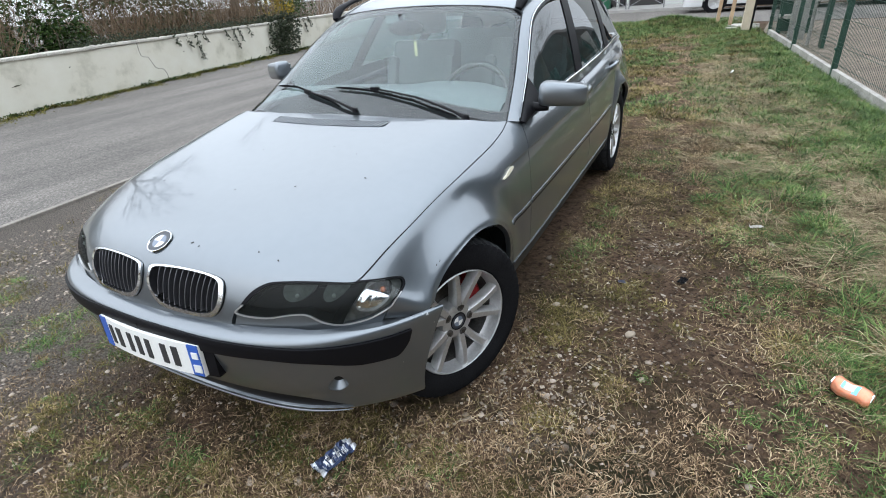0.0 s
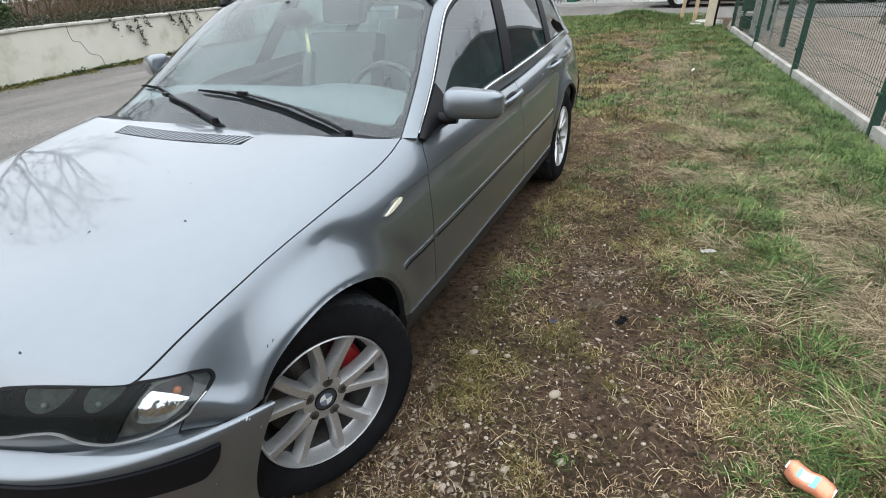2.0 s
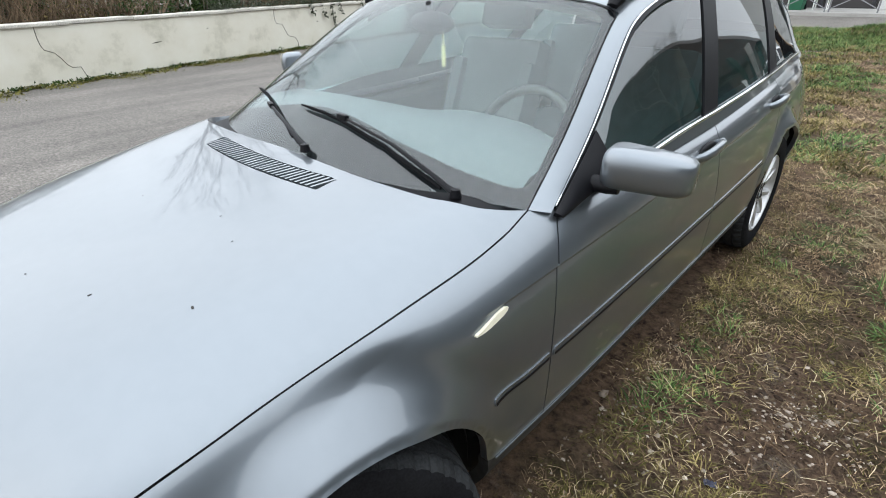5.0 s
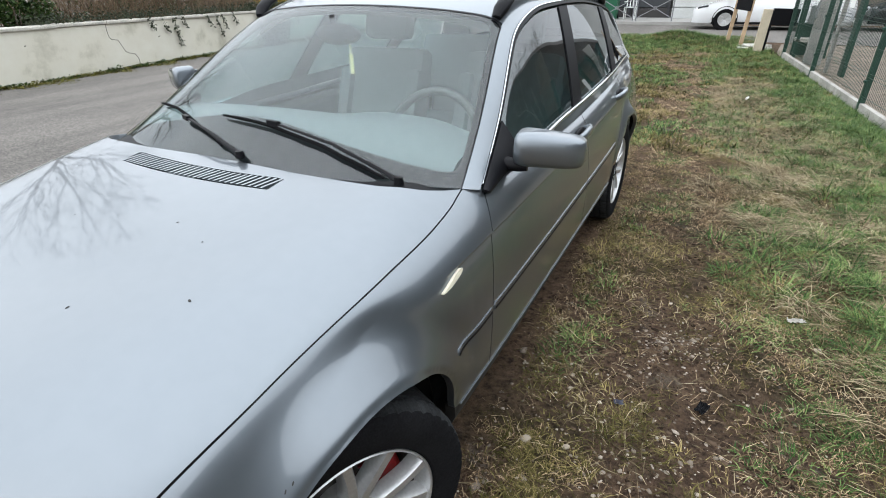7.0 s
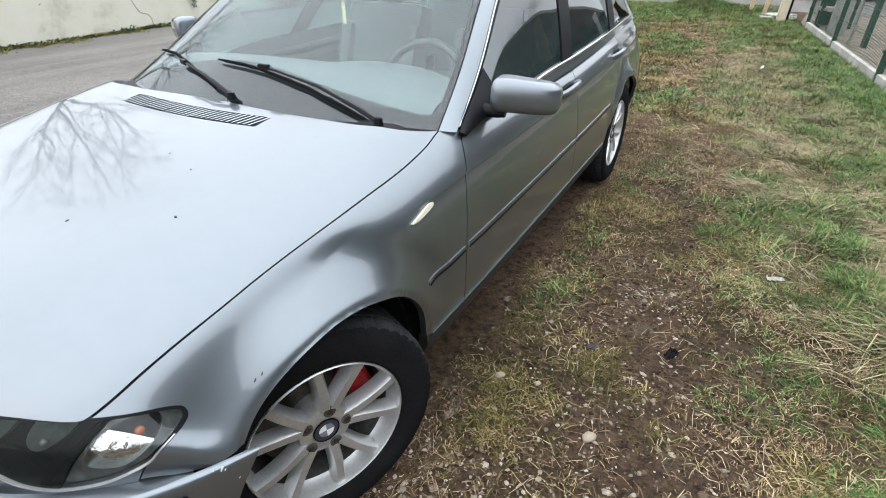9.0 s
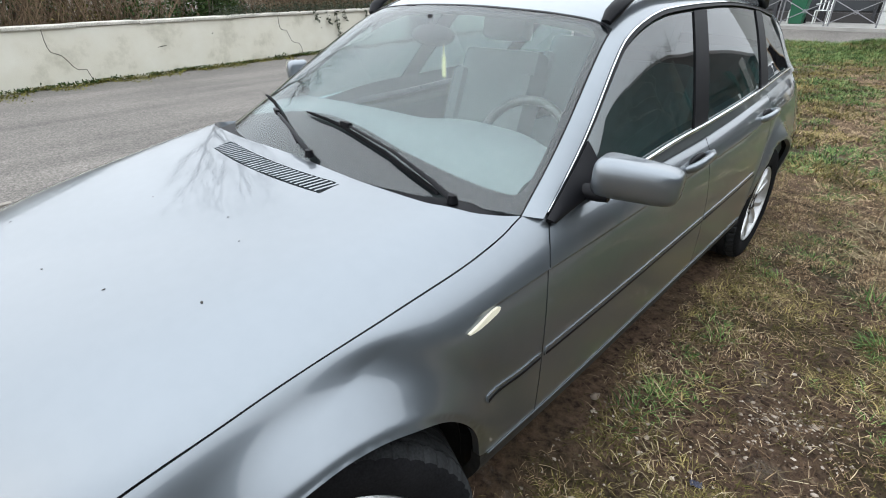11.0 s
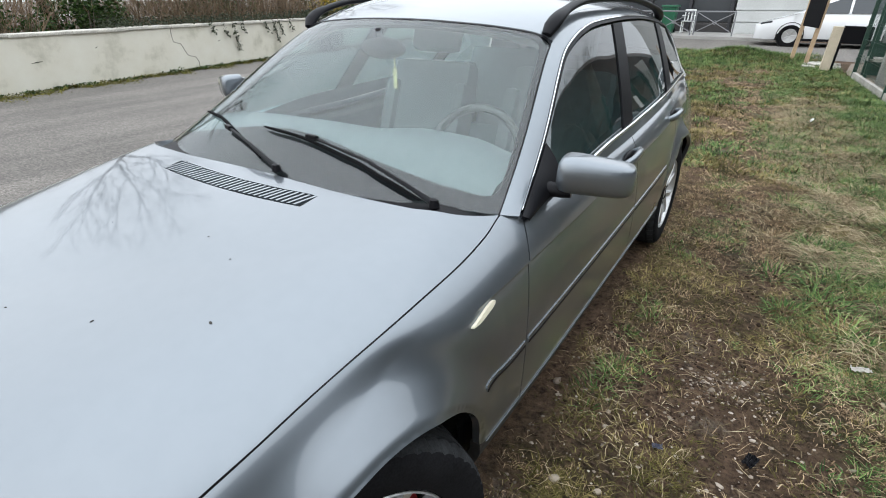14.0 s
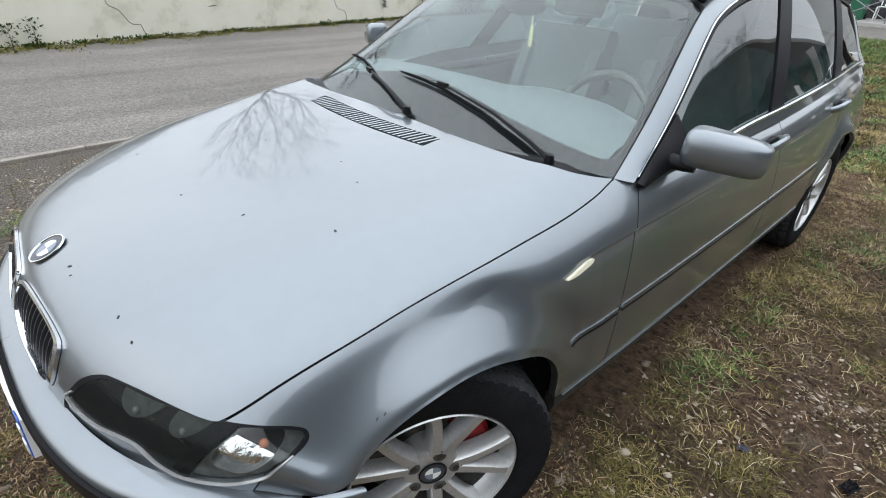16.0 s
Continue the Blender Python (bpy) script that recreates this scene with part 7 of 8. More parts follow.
def bare_tree(x, y, height, seed, label):
    """A leafless tree: trunk and limbs that fork into fine twigs."""
    r = random.Random(seed)
    segs = []

    def grow(p, d, length, rad, depth):
        bend = Vector((r.gauss(0, .12), r.gauss(0, .12), r.gauss(.05, .08)))
        mid = p + d * length * .5
        d2 = (d + bend).normalized()
        end = mid + d2 * length * .5
        segs.append((p, mid, end, rad, rad * .68))
        if depth == 0:
            return
        kids = 3 if depth > 1 else 3
        for k in range(kids):
            axis = d2.cross(Vector((r.gauss(0, 1), r.gauss(0, 1), r.gauss(0, 1)))).normalized()
            nd = (Matrix.Rotation(radians(r.uniform(16, 46)), 3, axis) @ d2 + Vector((0, 0, .06))).normalized()
            grow(end if k else mid.lerp(end, r.uniform(.3, 1)), nd, length * r.uniform(.66, .84), rad * r.uniform(.5, .66), depth - 1)

    grow(Vector((0, 0, -.1)), Vector((r.gauss(0, .04), r.gauss(0, .04), 1)).normalized(), height * .3, height * .017, 6)
    base = tagged(new("bare_tree"), label, "tree")
    base.location = (x, y, 0)
    thick, thin_v, thin_f = bmesh.new(), [], []
    for a, m, b, r0, r1 in segs:
        if r0 > .02:
            tube(thick, [a, m, b], [r0, (r0 + r1) / 2, r1], 8 if r0 > .06 else 5, False)
        else:
            for s, e, q0, q1 in ((a, m, max(r0, .006), max(.8 * r0, .005)), (m, b, max(.8 * r0, .005), max(r1, .003))):
                d = (e - s).normalized()
                u = d.orthogonal().normalized()
                w = d.cross(u)
                k = len(thin_v)
                for c, q in ((s, q0), (e, q1)):
                    thin_v += [c + (u * math.cos(t) + w * math.sin(t)) * q for t in (0, 2.09, 4.19)]
                thin_f += [(k + j, k + (j + 1) % 3, k + 3 + (j + 1) % 3, k + 3 + j) for j in range(3)]
    smooth(part("trunk", thick, BARK, base), 60)
    part("twigs", quick("twigs", [tuple(v) for v in thin_v], thin_f), BARK, base)


bare_tree(-11.9, 10.9, 9.5, 3, "tall leafless tree in the garden")
bare_tree(-13.3, 5.4, 9.0, 5, "leafless garden tree with spreading limbs")
bare_tree(10.4, 22.9, 10.5, 8, "leafless tree beyond the yard")

# ---- fence ----
MESH_GREEN = material("green_coated_wire", (.012, .04, .028), .45)
PLINTH = material("grey_gravel_board", (.33, .315, .285), .9, vary=.35, big=5, fine=90, bump=.5, height=.006)
POST_Y = (-3.55, -.92, 1.71, 4.34, 6.97, 9.6, 12.2)
plinth = tagged(new("fence_plinth"), "pale concrete gravel boards under the fence", "plinth", kind="structure")
me = None
for y in POST_Y[:-1]:
    if me is None:
        o = part("gravel_board", box(bmesh.new(), -.028, .028, .02, 2.6, -.05, .115, .006), PLINTH, plinth)
        me = o.data
    else:
        o = new("gravel_board", me)
        o.parent = plinth
    o.matrix_basis = pose(FENCE_X(y), y, 0, 0, 0, 4.94)


def fence_bay(y, panel_on=True):
    """One bay: a steel post and a welded mesh panel with folds."""
    base = tagged(new("fence_bay"), "green steel post with welded wire mesh panel", "fence", "fence bays along the yard")
    base.matrix_basis = pose(FENCE_X(y), y, 0, 0, 0, 4.94)
    part("fence_post", box(bmesh.new(), -.03, .03, -.03, .03, -.1, 1.78, .006), GREEN, base)
    part("post_cap", box(bmesh.new(), -.034, .034, -.034, .034, 1.78, 1.8, .004), GREEN, base)
    for z in (.35, .9, 1.45):
        part("clip", box(bmesh.new(), -.045, .0, -.035, .035, z - .015, z + .015, .004), GREEN, base)
    if not panel_on:
        return
    v, f = [], []

    def wire(a, b, r):
        d = (Vector(b) - Vector(a)).normalized()
        u = d.orthogonal().normalized()
        w = d.cross(u)
        k = len(v)
        for c in (a, b):
            for t in range(4):
                v.append(Vector(c) + (u * math.cos(t * 1.5708) + w * math.sin(t * 1.5708)) * r)
        for j in range(4):
            f.append((k + j, k + (j + 1) % 4, k + 4 + (j + 1) % 4, k + 4 + j))

    for i in range(51):
        yy = .06 + i * .05
        wire((-.035, yy, .16), (-.035, yy, 1.75), .0024)
    for z in (.2, .4, .44, .7, .95, .99, 1.2, 1.45, 1.49, 1.7):
        wire((-.035 + (.03 if z in (.42, .97) else 0), .03, z), (-.035, 2.6, z), .003)
    part("wire_mesh", quick("wire_mesh", [tuple(q) for q in v], f), MESH_GREEN, base)


for y in POST_Y[:-1]:
    fence_bay(y)
fence_bay(POST_Y[-1], False)
bm = bmesh.new()
box(bm, -.1, .1, -.004, .004, -.14, .14, .002, pose(FENCE_X(8.3) - .06, 8.3, 1.2, 0, 0, 95))
tagged(part("fence_sign", bm, PAPER), "blank white sheet tied to the fence", "sign")
# gate posts at the fence's end
pillar = tagged(part("gate_pillar", box(bmesh.new(), 2.62, 2.88, 11.1, 11.36, 0, 2.1, .015), CONCRETE), "grey concrete gate pillar", "pillar")
part("pillar_box", box(bmesh.new(), 2.6, 2.62, 11.14, 11.3, .8, 1.05, .004), material("grey_box", (.3, .31, .32), .5), pillar)
gate = tagged(new("steel_gate"), "dark green sheet steel gate leaf", "gate")
part("gate_sheet", box(bmesh.new(), 3.0, 3.05, 9.75, 10.05, 0, 2.0, .006), GREEN, gate)
part("gate_tube", tube(bmesh.new(), [(2.86, 10.25, 0), (2.86, 10.25, 1.2)], .03, 12), CONCRETE, gate)
part("gate_latch", box(bmesh.new(), 2.86, 3.0, 10.2, 10.26, .72, .8, .008), ALLOY, gate)
cabinet = tagged(new("utility_cabinet"), "dark green utility frame with pale shelf", "cabinet")
for x, y in ((2.55, 12.3), (3.05, 12.3), (2.55, 12.75), (3.05, 12.75)):
    part("frame_post", box(bmesh.new(), x - .03, x + .03, y - .03, y + .03, 0, 1.7, .004), GREEN, cabinet)
part("frame_shelf", box(bmesh.new(), 2.52, 3.08, 12.27, 12.78, .3, .36, .004), PALE, cabinet)
part("frame_panel", box(bmesh.new(), 2.58, 3.02, 12.7, 12.74, .02, .62, .004), GREEN, cabinet)
part("frame_unit", box(bmesh.new(), 2.66, 2.98, 12.4, 12.65, .62, .95, .03), material("grey_unit", (.2, .21, .21), .5), cabinet)

# ---- stakes and post at the street ----
WOOD = material("raw_timber", (.42, .3, .19), .8, vary=.25, big=5, fine=60, bump=.2, height=.004)
board = tagged(new("staked_panel"), "dark panel held by two timber stakes", "panel")
for x, y in ((1.31, 14.92), (1.61, 14.42)):
    part("stake", box(bmesh.new(), -.04, .04, -.04, .04, -.1, 2.0, .006, pose(x, y, 0, 0, 3, 8)), WOOD, board)
part("dark_panel", box(bmesh.new(), 0, .58, -.01, .01, .8, 1.75, .004, pose(1.33, 14.86, 0, 0, 3, -59)), BLACK, board)
bollard = tagged(new("timber_bollard"), "pale timber post with a black box", "post")
part("bollard_post", box(bmesh.new(), -.085, .085, -.06, .06, -.05, .86, .008, pose(1.93, 13.2, 0, 0, 2, 5)), material("pale_timber", (.52, .45, .34), .8, vary=.15, big=5, fine=80), bollard)
part("bollard_side", box(bmesh.new(), .087, .13, -.06, .06, 0, .84, .004, pose(1.93, 13.2, 0, 0, 2, 5)), BLACK, bollard)
part("black_box", box(bmesh.new(), .1, .58, -.08, .08, .55, .88, .012, pose(1.93, 13.2, 0, 0, 2, 5)), BLACK, bollard)
for k in range(9):
    a, x, y = rng.uniform(0, 90), rng.uniform(1.5, 2.3), rng.uniform(13.6, 14.7)
    tagged(part("rubble", box(bmesh.new(), -.14, .14, -.09, .09, -.04, .05, .02, pose(x, y, float(rut(np.array(x), np.array(y))), rng.uniform(-12, 12), rng.uniform(-12, 12), a)), PALE), "broken lump of pale concrete by the posts", "rubble", "rubble by the posts")


# ---- parked cars beyond ----
def far_car(x, y, paint, label, facing=1):
    """A hatchback seen from its side, nose towards -x."""
    base = tagged(new("parked_car"), label, "car")
    base.matrix_basis = Matrix.Translation((x, y, .009)) @ Matrix.Diagonal((facing, 1, 1, 1))
    roofline = line((0, .42), (.05, .62), (.3, .74), (.95, .93), (1.15, 1.0), (1.75, 1.36), (2.3, 1.5), (3.1, 1.5), (3.8, 1.4), (4.15, 1.12), (4.35, .95), (4.42, .6))
    xs = np.linspace(0, 4.42, 56)
    bm = bmesh.new()
    rows = []
    for q in xs:
        zt = float(roofline(np.array([q]))[0])
        end = min(q, 4.42 - q)
        w = .88 * (1 - max(0, .35 - end) ** 2 * 2.2)
        belt = min(zt, .92)
        top = w * (1 - .32 * max(0, (zt - .92)) / .58)
        prof = [(0, zt), (top * .7, zt - .01), (top * .93, zt - .05), ((top + w) / 2, (zt + belt) / 2 - .02), (w * .97, belt - .02), (w, .62), (w * .99, .4), (w * .9, .2)]
        ring = [(-a, z) for a, z in prof[:0:-1]] + prof
        rows.append([bm.verts.new((q, a, z)) for a, z in ring])
    for r, s in zip(rows, rows[1:]):
        for k in range(len(r) - 1):
            bm.faces.new((r[k], r[k + 1], s[k + 1], s[k]))
    bm.faces.new(rows[0])
    bm.faces.new(rows[-1][::-1])
    body = smooth(part("body", bm, paint, base), 40)
    for x0, x1 in ((1.35, 2.3), (2.36, 3.2), (3.26, 3.75)):
        for s in (-1, 1):
            bm = bmesh.new()
            pts = []
            for q, f in ((x0, 0), (x1, 0), (x1, 1), (x0, 1)):
                zt = float(roofline(np.array([q]))[0])
                z = .95 + f * (zt - .07 - .95)
                w = .88 * (1 - .36 * max(0, z - .92) / .58) + .012
                pts.append(bm.verts.new((q, s * w, z)))
            bm.faces.new(pts)
            part("side_window", bm, DARK_GLASS, base)
    for q in (.98, 3.62):
        for s in (-1, 1):
            w = new("wheel")
            w.parent = base
            w.matrix_basis = pose(q, s * .8, .31, 0, 0, 90 * s)
            bm = bmesh.new()
            lathe(bm, [(.2, .08), (.3, .1), (.32, .06), (.32, -.06), (.3, -.1), (.2, -.1)], 32)
            smooth(part("tyre", bm, RUBBER, w), 40)
            bm = bmesh.new()
            lathe(bm, [(0, .06), (.06, .07), (.2, .085)], 20)
            for k in range(5):
                a = 2 * math.pi * k / 5
                box(bm, .07, .1, .03, .2, -.02, .02, .004, Matrix.Rotation(a, 4, "X"))
            smooth(part("rim", bm, ALLOY, w), 40)
            bm = bmesh.new()
            lathe(bm, [(0.02, .0), (.37, .0), (.37, .03), (.35, .03)], 32, pose(q, s * .855, .33, 0, 0, 90 * s))
            part("arch_shadow", bm, DARK, base)
    for s in (-1, 1):
        part("headlight", box(bmesh.new(), .16, .48, -.06, .06, -.03, .025, .015, pose(0, s * .7, .61, 0, -12, 20 * s)), DARK_GLASS, base)
    part("lower_grille", box(bmesh.new(), -.01, .1, -.5, .5, .3, .42, .02), BLACK, base)
    part("side_sill", box(bmesh.new(), .6, 3.9, -.86, .86, .17, .24, .02), BLACK, base)


DARK_GLASS = material("dark_car_window", (.03, .035, .04), .06)
far_car(.12, 20.35, material("white_car_paint", (.8, .81, .82), .25, coat=1.0), "white hatchback parked along the cross street")
far_car(4.9, 20.4, material("black_car_paint", (.012, .013, .015), .25, coat=1.0), "black hatchback parked along the cross street")

# ---- street front ----
barn = tagged(new("long_barn"), "long dark timber barn at the yard's far side", "building")
part("wall", box(bmesh.new(), 13, 21, -16, 15, 0, 8.2, .02), material("dark_boarding", (.03, .036, .037), .85, vary=.3, big=1, fine=20), barn)
bm = bmesh.new()
ring = [bm.verts.new(q) for q in ((12.4, -16.5, 8.1), (12.4, 15.5, 8.1), (17, 15.5, 10.6), (17, -16.5, 10.6), (21.6, 15.5, 8.1), (21.6, -16.5, 8.1))]
bm.faces.new((ring[0], ring[1], ring[2], ring[3]))
bm.faces.new((ring[3], ring[2], ring[4], ring[5]))
bm.faces.new((ring[0], ring[3], ring[5]))
bm.faces.new((ring[1], ring[4], ring[2]))
part("roof", bm, material("barn_roof", (.06, .05, .045), .8, vary=.3, big=2), barn)
FACADE = material("pale_grey_siding", (.5, .51, .5), .8, vary=.1, big=1, fine=30, bump=.1, height=.004)
FACADE_DARK = material("dark_shopfront", (.035, .032, .032), .35)
shop = tagged(new("corner_building"), "grey street building with a dark glazed shopfront", "building")
part("wall", box(bmesh.new(), -.9, 3.8, 24.0, 30, .1, 6.5, .02), FACADE, shop)
for k in range(9):
    part("siding_board", box(bmesh.new(), -.93, 3.82, 23.95, 24.0, .11 + k * .42, .11 + k * .42 + .39, .012), FACADE, shop)
part("roof", box(bmesh.new(), -14, 4.1, 23.6, 30.5, 6.5, 6.9, .05), material("dark_roof_tiles", (.07, .055, .05), .8, vary=.3, big=2), shop)
part("shop_wall", box(bmesh.new(), -14, -.95, 24.6, 30, .1, 6.5, .02), FACADE_DARK, shop)
SHOPGLASS = material("shop_window", (.05, .055, .06), .1)
for k in range(8):
    x = -13.5 + k * 1.56
    part("shop_window", box(bmesh.new(), x, x + 1.4, 24.55, 24.6, .5, 2.4, .01), SHOPGLASS, shop)
    part("window_post", box(bmesh.new(), x + 1.41, x + 1.53, 24.4, 24.6, .1, 2.6, .01), material("dark_post", (.03, .03, .035), .5) if k == 0 else bpy.data.materials["dark_post"], shop)
part("shop_sill", box(bmesh.new(), -14, -.95, 24.45, 24.6, .1, .45, .02), FACADE_DARK, shop)
house = tagged(new("dark_house"), "large house with a dark gabled roof across the street", "house")
part("wall", box(bmesh.new(), 5, 31, 25, 33, .1, 3.3, .02), material("brown_render", (.14, .12, .1), .9, vary=.2, big=1), house)
bm = bmesh.new()
ring = [bm.verts.new(p) for p in ((4.4, 24.6, 3.0), (4.4, 33.4, 3.0), (18, 33.4, 12.8), (18, 24.6, 12.8), (31.6, 33.4, 3.0), (31.6, 24.6, 3.0))]
bm.faces.new((ring[0], ring[1], ring[2], ring[3]))
bm.faces.new((ring[3], ring[2], ring[4], ring[5]))
bm.faces.new((ring[0], ring[3], ring[5]))
bm.faces.new((ring[1], ring[4], ring[2]))
part("roof", bm, bpy.data.materials["dark_roof_tiles"], house)
for k in range(5):
    part("window", box(bmesh.new(), 5.5 + k * 2.7, 6.6 + k * 2.7, 24.96, 25.0, 1.2, 2.6, .01), SHOPGLASS, house)
RAIL = material("grey_rail_paint", (.22, .22, .23), .5, .5)
for k in range(3):
    x0 = -4.85 + k * 1.42
    bar = tagged(new("street_railing"), "grey steel crossed pedestrian railing", "railing", "railings on the pavement")
    bar.location = (x0, 22.0, .11)
    for x in (0, 1.3):
        part("upright", tube(bmesh.new(), [(x, 0, 0), (x, 0, .82)], .024, 8), RAIL, bar)
    part("top_bar", tube(bmesh.new(), [(0, 0, .82), (1.3, 0, .82)], .024, 8), RAIL, bar)
    part("cross_bar", tube(bmesh.new(), [(0, 0, .1), (1.3, 0, .8)], .016, 6), RAIL, bar)
    part("cross_bar", tube(bmesh.new(), [(0, 0, .8), (1.3, 0, .1)], .016, 6), RAIL, bar)
    bm = bmesh.new()
    lathe(bm, [(.05, -.012), (.07, -.012), (.07, .012), (.05, .012)], 16, pose(.65, 0, .45, 0, 0, 90))
    part("ring", bm, RAIL, bar)
for k, x in enumerate((-3.3, -2.5)):
    ch = tagged(new("terrace_chair"), "white plastic terrace chair by the shopfront", "chair", "terrace chairs")
    ch.location = (x, 23.5, .11)
    W = PAPER
    part("seat", box(bmesh.new(), -.21, .21, -.21, .21, .42, .445, .01), W, ch)
    part("backrest", box(bmesh.new(), -.21, .21, .2, .22, .8, .86, .01), W, ch)
    for q in (-.18, -.06, .06, .18):
        part("back_slat", box(bmesh.new(), q - .02, q + .02, .2, .22, .45, .8, .006), W, ch)
    for q in (-.22, .22):
        part("armrest", box(bmesh.new(), q - .02, q + .02, -.2, .2, .62, .65, .008), W, ch)
    for a in (-.2, .2):
        for b in (-.2, .2):
            part("leg", box(bmesh.new(), a - .02, a + .02, b - .02, b + .02, 0, .42, .004), W, ch)
BIN = material("green_bin_plastic", (.012, .1, .05), .45)
bin_ = tagged(new("wheelie_bin"), "green plastic wheelie bin by the street", "bin")
bm = bmesh.new()
box(bm, -.26, .26, -.3, .3, 0, .95, .03)
for v in bm.verts:
    k = .75 + .25 * v.co.z / .95
    v.co.x *= k
    v.co.y *= k
part("bin_body", bm, BIN, bin_)
part("bin_lid", box(bmesh.new(), -.3, .3, -.34, .34, .95, 1.02, .02), BIN, bin_)
for x in (-.22, .22):
    bm = bmesh.new()
    lathe(bm, [(0, -.03), (.09, -.03), (.09, .03), (0, .03)], 16, pose(x, .28, .1))
    part("bin_wheel", bm, BLACK, bin_)
bin_.location = (-3.15, 23.0, .11)
# old tree in the yard
bm = bmesh.new()
tube(bm, [(5.62, 13.4, -.1), (5.6, 13.4, .25), (5.58, 13.4, .8), (5.6, 13.42, 1.6), (5.55, 13.4, 2.6), (5.5, 13.3, 4)], [.52, .4, .35, .32, .28, .2], 16)
trunk = tagged(new("yard_tree"), "thick grey tree trunk with ivy in the yard", "tree")
smooth(part("trunk", bm, BARK, trunk), 60)
a, z = rng.uniform(0, 6.28, 500), rng.uniform(0, 2, 500)
part("ivy_leaves", quick("ivy_leaves", *leaves(np.stack([5.6 + .37 * np.cos(a), 13.4 + .37 * np.sin(a), z], 1), .07, .5)), IVY, trunk)

# ---- litter ----
CAN = material("orange_can_print", (.62, .2, .1), .35, .4, vary=.35, big=45, fine=120, dark=(.66, .33, .22))
can = tagged(new("drink_can"), "crumpled orange drink can lying in the grass", "can")
bm = bmesh.new()
lathe(bm, [(0, -.058), (.022, -.058), (.024, -.06), (.026, -.057), (.0325, -.046), (.033, -.03), (.031, -.005), (.0325, .02), (.033, .045), (.027, .057), (.025, .06), (.023, .057), (0, .055)], 28)
for v in bm.verts:
    v.co.z *= 1 - .22 * math.exp(-((v.co.x - .005) / .03) ** 2) * (v.co.z > 0)
    v.co.y += .004 * math.sin(v.co.x * 90)
smooth(part("can_body", bm, CAN, can), 40)
for x0, x1, mat in ((-.022, .008, PAPER), (.004, .02, material("light_blue_print", (.2, .5, .65), .4)), (-.03, -.02, bpy.data.materials["light_blue_print"])):
    bm = bmesh.new()
    rows = [[bm.verts.new((x, .0337 * math.cos(a), .0337 * math.sin(a))) for a in np.linspace(1.2, 2.1 + (x0 > 0) * .3, 7)] for x in np.linspace(x0, x1, 5)]
    for v in bm.verts:
        v.co.z *= 1 - .22 * math.exp(-((v.co.x - .005) / .03) ** 2)
        v.co.y += .004 * math.sin(v.co.x * 90)
    for r, s in zip(rows, rows[1:]):
        for k in range(6):
            bm.faces.new((r[k], r[k + 1], s[k + 1], s[k]))
    part("print_patch", bm, mat, can)
for a in (-1, 1):
    bm = bmesh.new()
    lathe(bm, [(0, a * .056), (.022, a * .0585), (.0255, a * .0612), (.0265, a * .057)], 24)
    smooth(part("can_rim", bm, CHROME, can), 40)
can.matrix_basis = pose(2.06, .465, .035 + float(rut(np.array(2.06), np.array(.465))), 20, 0, -30)


def crumpled(name, x, y, w, d, mat, label, seed, lift=.02):
    bm = bmesh.new()
    bmesh.ops.create_grid(bm, x_segments=14, y_segments=9, size=.5)
    for v in bm.verts:
        h = noise.noise(Vector((v.co.x * 5 + seed, v.co.y * 5, 0))) + .5 * noise.noise(Vector((v.co.x * 12, v.co.y * 12 + seed, 3)))
        v.co = Vector((v.co.x * w, v.co.y * d, lift * (.6 + h)))
    r = bmesh.ops.solidify(bm, geom=bm.faces[:], thickness=.001)
    return tagged(part(name, bm, mat), label, "litter")


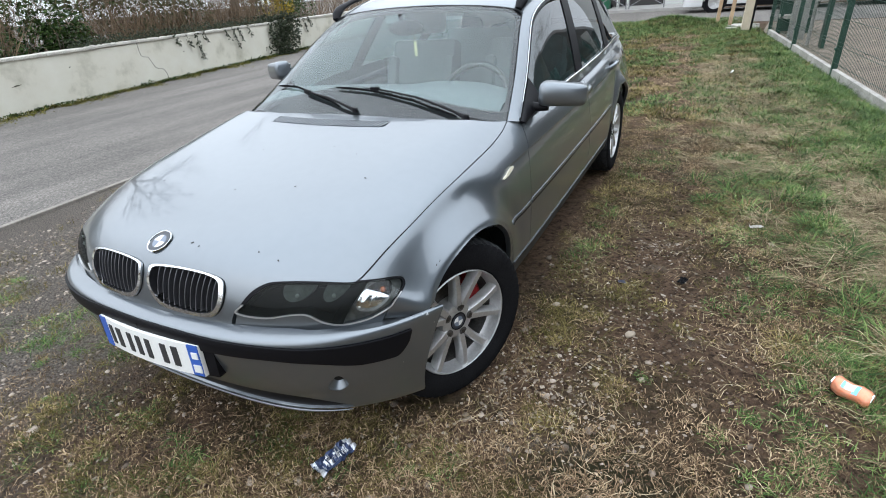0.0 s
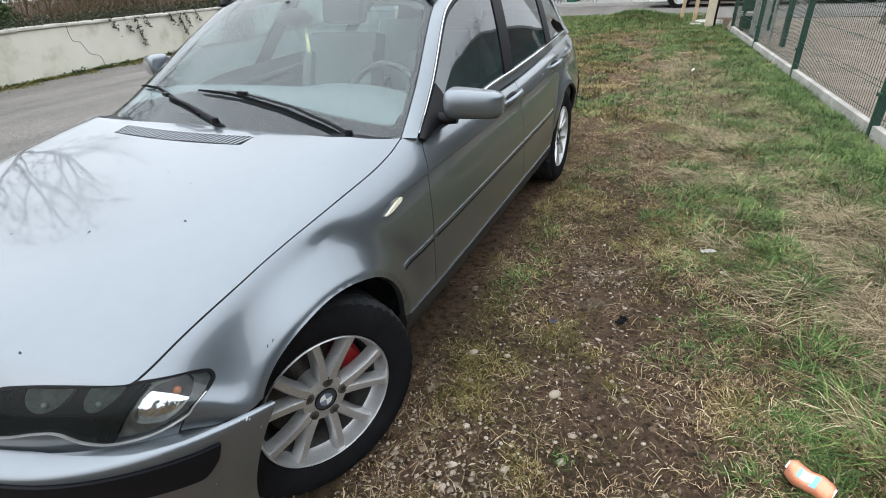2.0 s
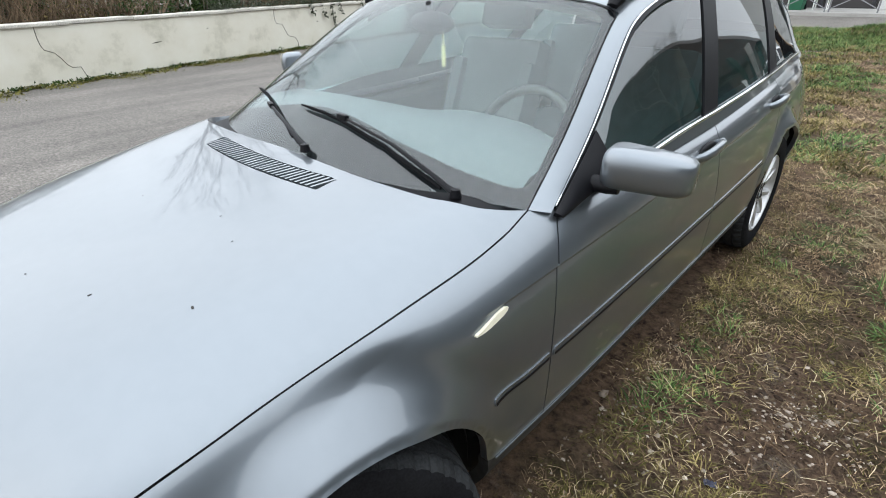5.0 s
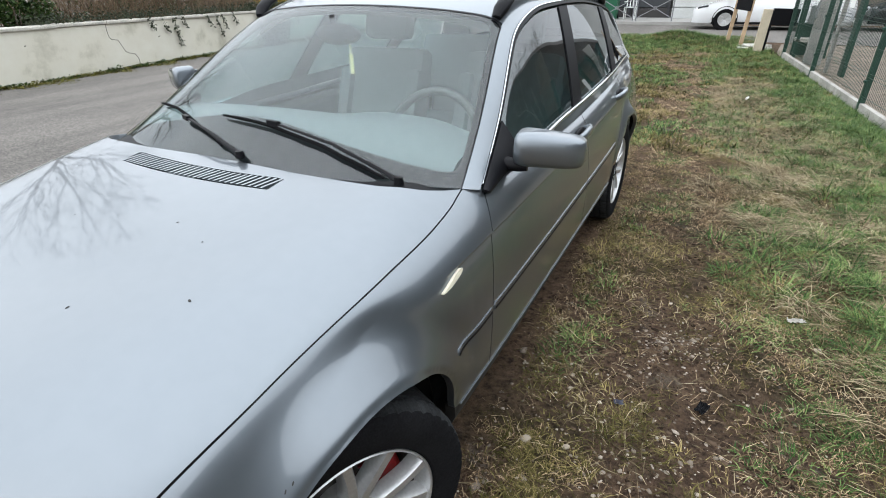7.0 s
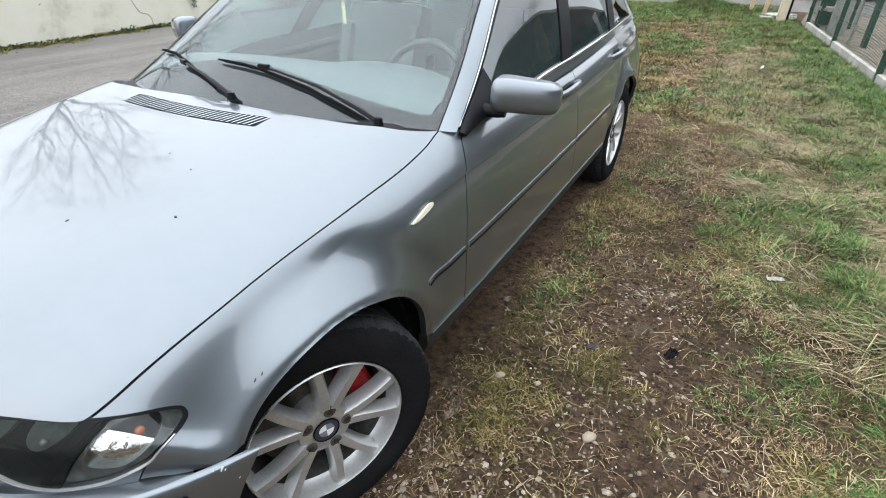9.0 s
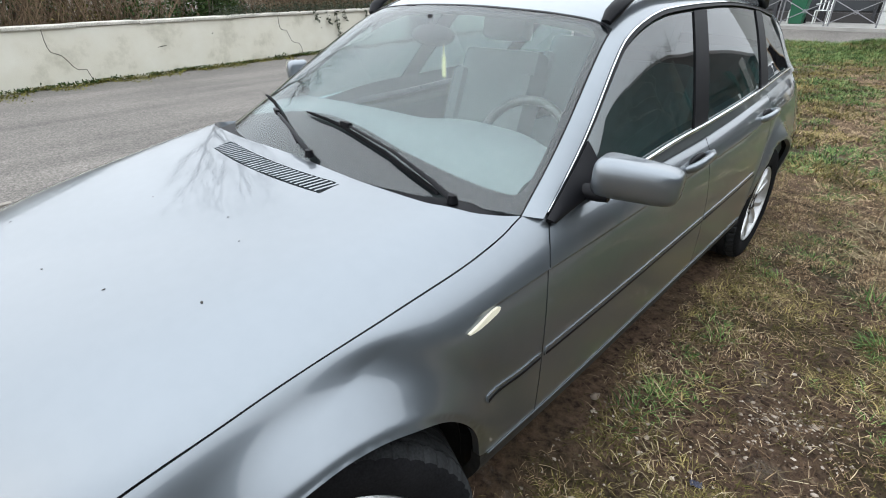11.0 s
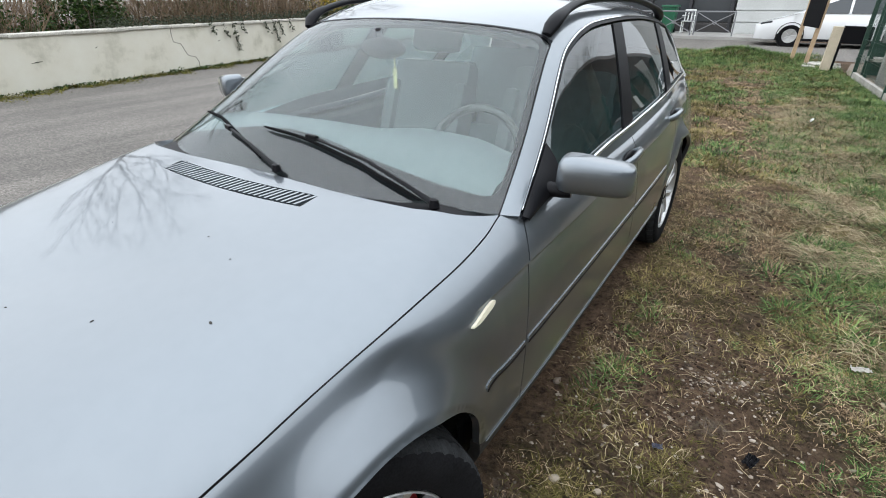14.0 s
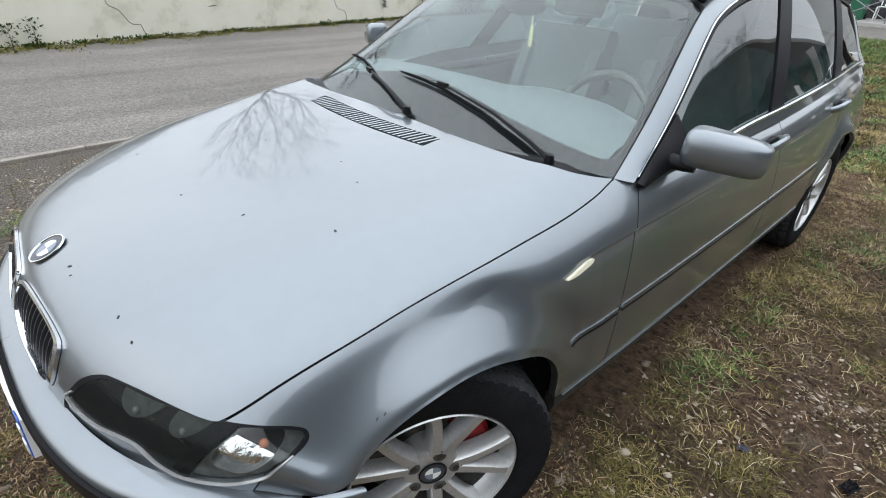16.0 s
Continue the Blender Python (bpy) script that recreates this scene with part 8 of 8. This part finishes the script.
FOIL = material("dark_blue_foil", (.02, .03, .07), .3, .5, vary=.9, big=40, fine=90, dark=(.06, .08, .14))
SILVER_FOIL = material("silver_foil", (.6, .62, .65), .3, .6, vary=.5, big=60, fine=160)
o = crumpled("wrapper", 0, 0, .15, .066, FOIL, "crumpled dark blue foil wrapper with silver ends", 3.3)
for name, x0, x1, y0, y1 in [("silver_end", -.5, -.4, -.5, .5), ("silver_end", .38, .5, -.5, .5)] + [("print_line", -.34 + .07 * k, -.32 + .07 * k + .02 * (k % 3), -.36 + .1 * (k % 2), .1 + .12 * (k % 4)) for k in range(10)]:
    bm = bmesh.new()
    bmesh.ops.create_grid(bm, x_segments=5, y_segments=9, size=.5)
    for v in bm.verts:
        x, y = x0 + (v.co.x + .5) * (x1 - x0), y0 + (v.co.y + .5) * (y1 - y0)
        h = noise.noise(Vector((x * 5 + 3.3, y * 5, 0))) + .5 * noise.noise(Vector((x * 12, y * 12 + 3.3, 3)))
        v.co = Vector((x * .15, y * .066, .02 * (.6 + h) + .0025))
    bmesh.ops.solidify(bm, geom=bm.faces[:], thickness=.0006)
    part(name, bm, SILVER_FOIL, o)
o.matrix_basis = pose(.515, -.485, .012, 0, 0, 78)
o = crumpled("scrap", 0, 0, .07, .03, PALE, "torn white paper scrap in the grass", 7.1, .012)
o.matrix_basis = pose(1.815, 1.84, .02 + float(rut(np.array(1.815), np.array(1.84))), 0, 0, 20)
o = crumpled("scrap", 0, 0, .06, .035, BLACK, "dark crumpled plastic scrap on the soil", 9.4, .014)
o.matrix_basis = pose(1.475, 1.1, .008 + float(rut(np.array(1.475), np.array(1.1))), 0, 0, 70)
o = crumpled("scrap", 0, 0, .035, .018, material("grey_blue_plastic", (.07, .075, .11), .5), "small blue plastic scrap on the soil", 2.4, .012)
o.matrix_basis = pose(1.2, 1.0, .006 + float(rut(np.array(1.2), np.array(1.0))), 0, 0, 20)
bm = bmesh.new()
lathe(bm, [(0, -.1), (.028, -.1), (.032, -.09), (.032, .03), (.03, .05), (.014, .085), (.013, .1), (0, .1)], 18)
o = tagged(smooth(part("plastic_bottle", bm, PAPER), 40), "pale plastic bottle lying in the grass", "bottle")
o.matrix_basis = pose(1.68, 7.19, .05, 0, -10, 70) @ Matrix.Scale(.4, 4)
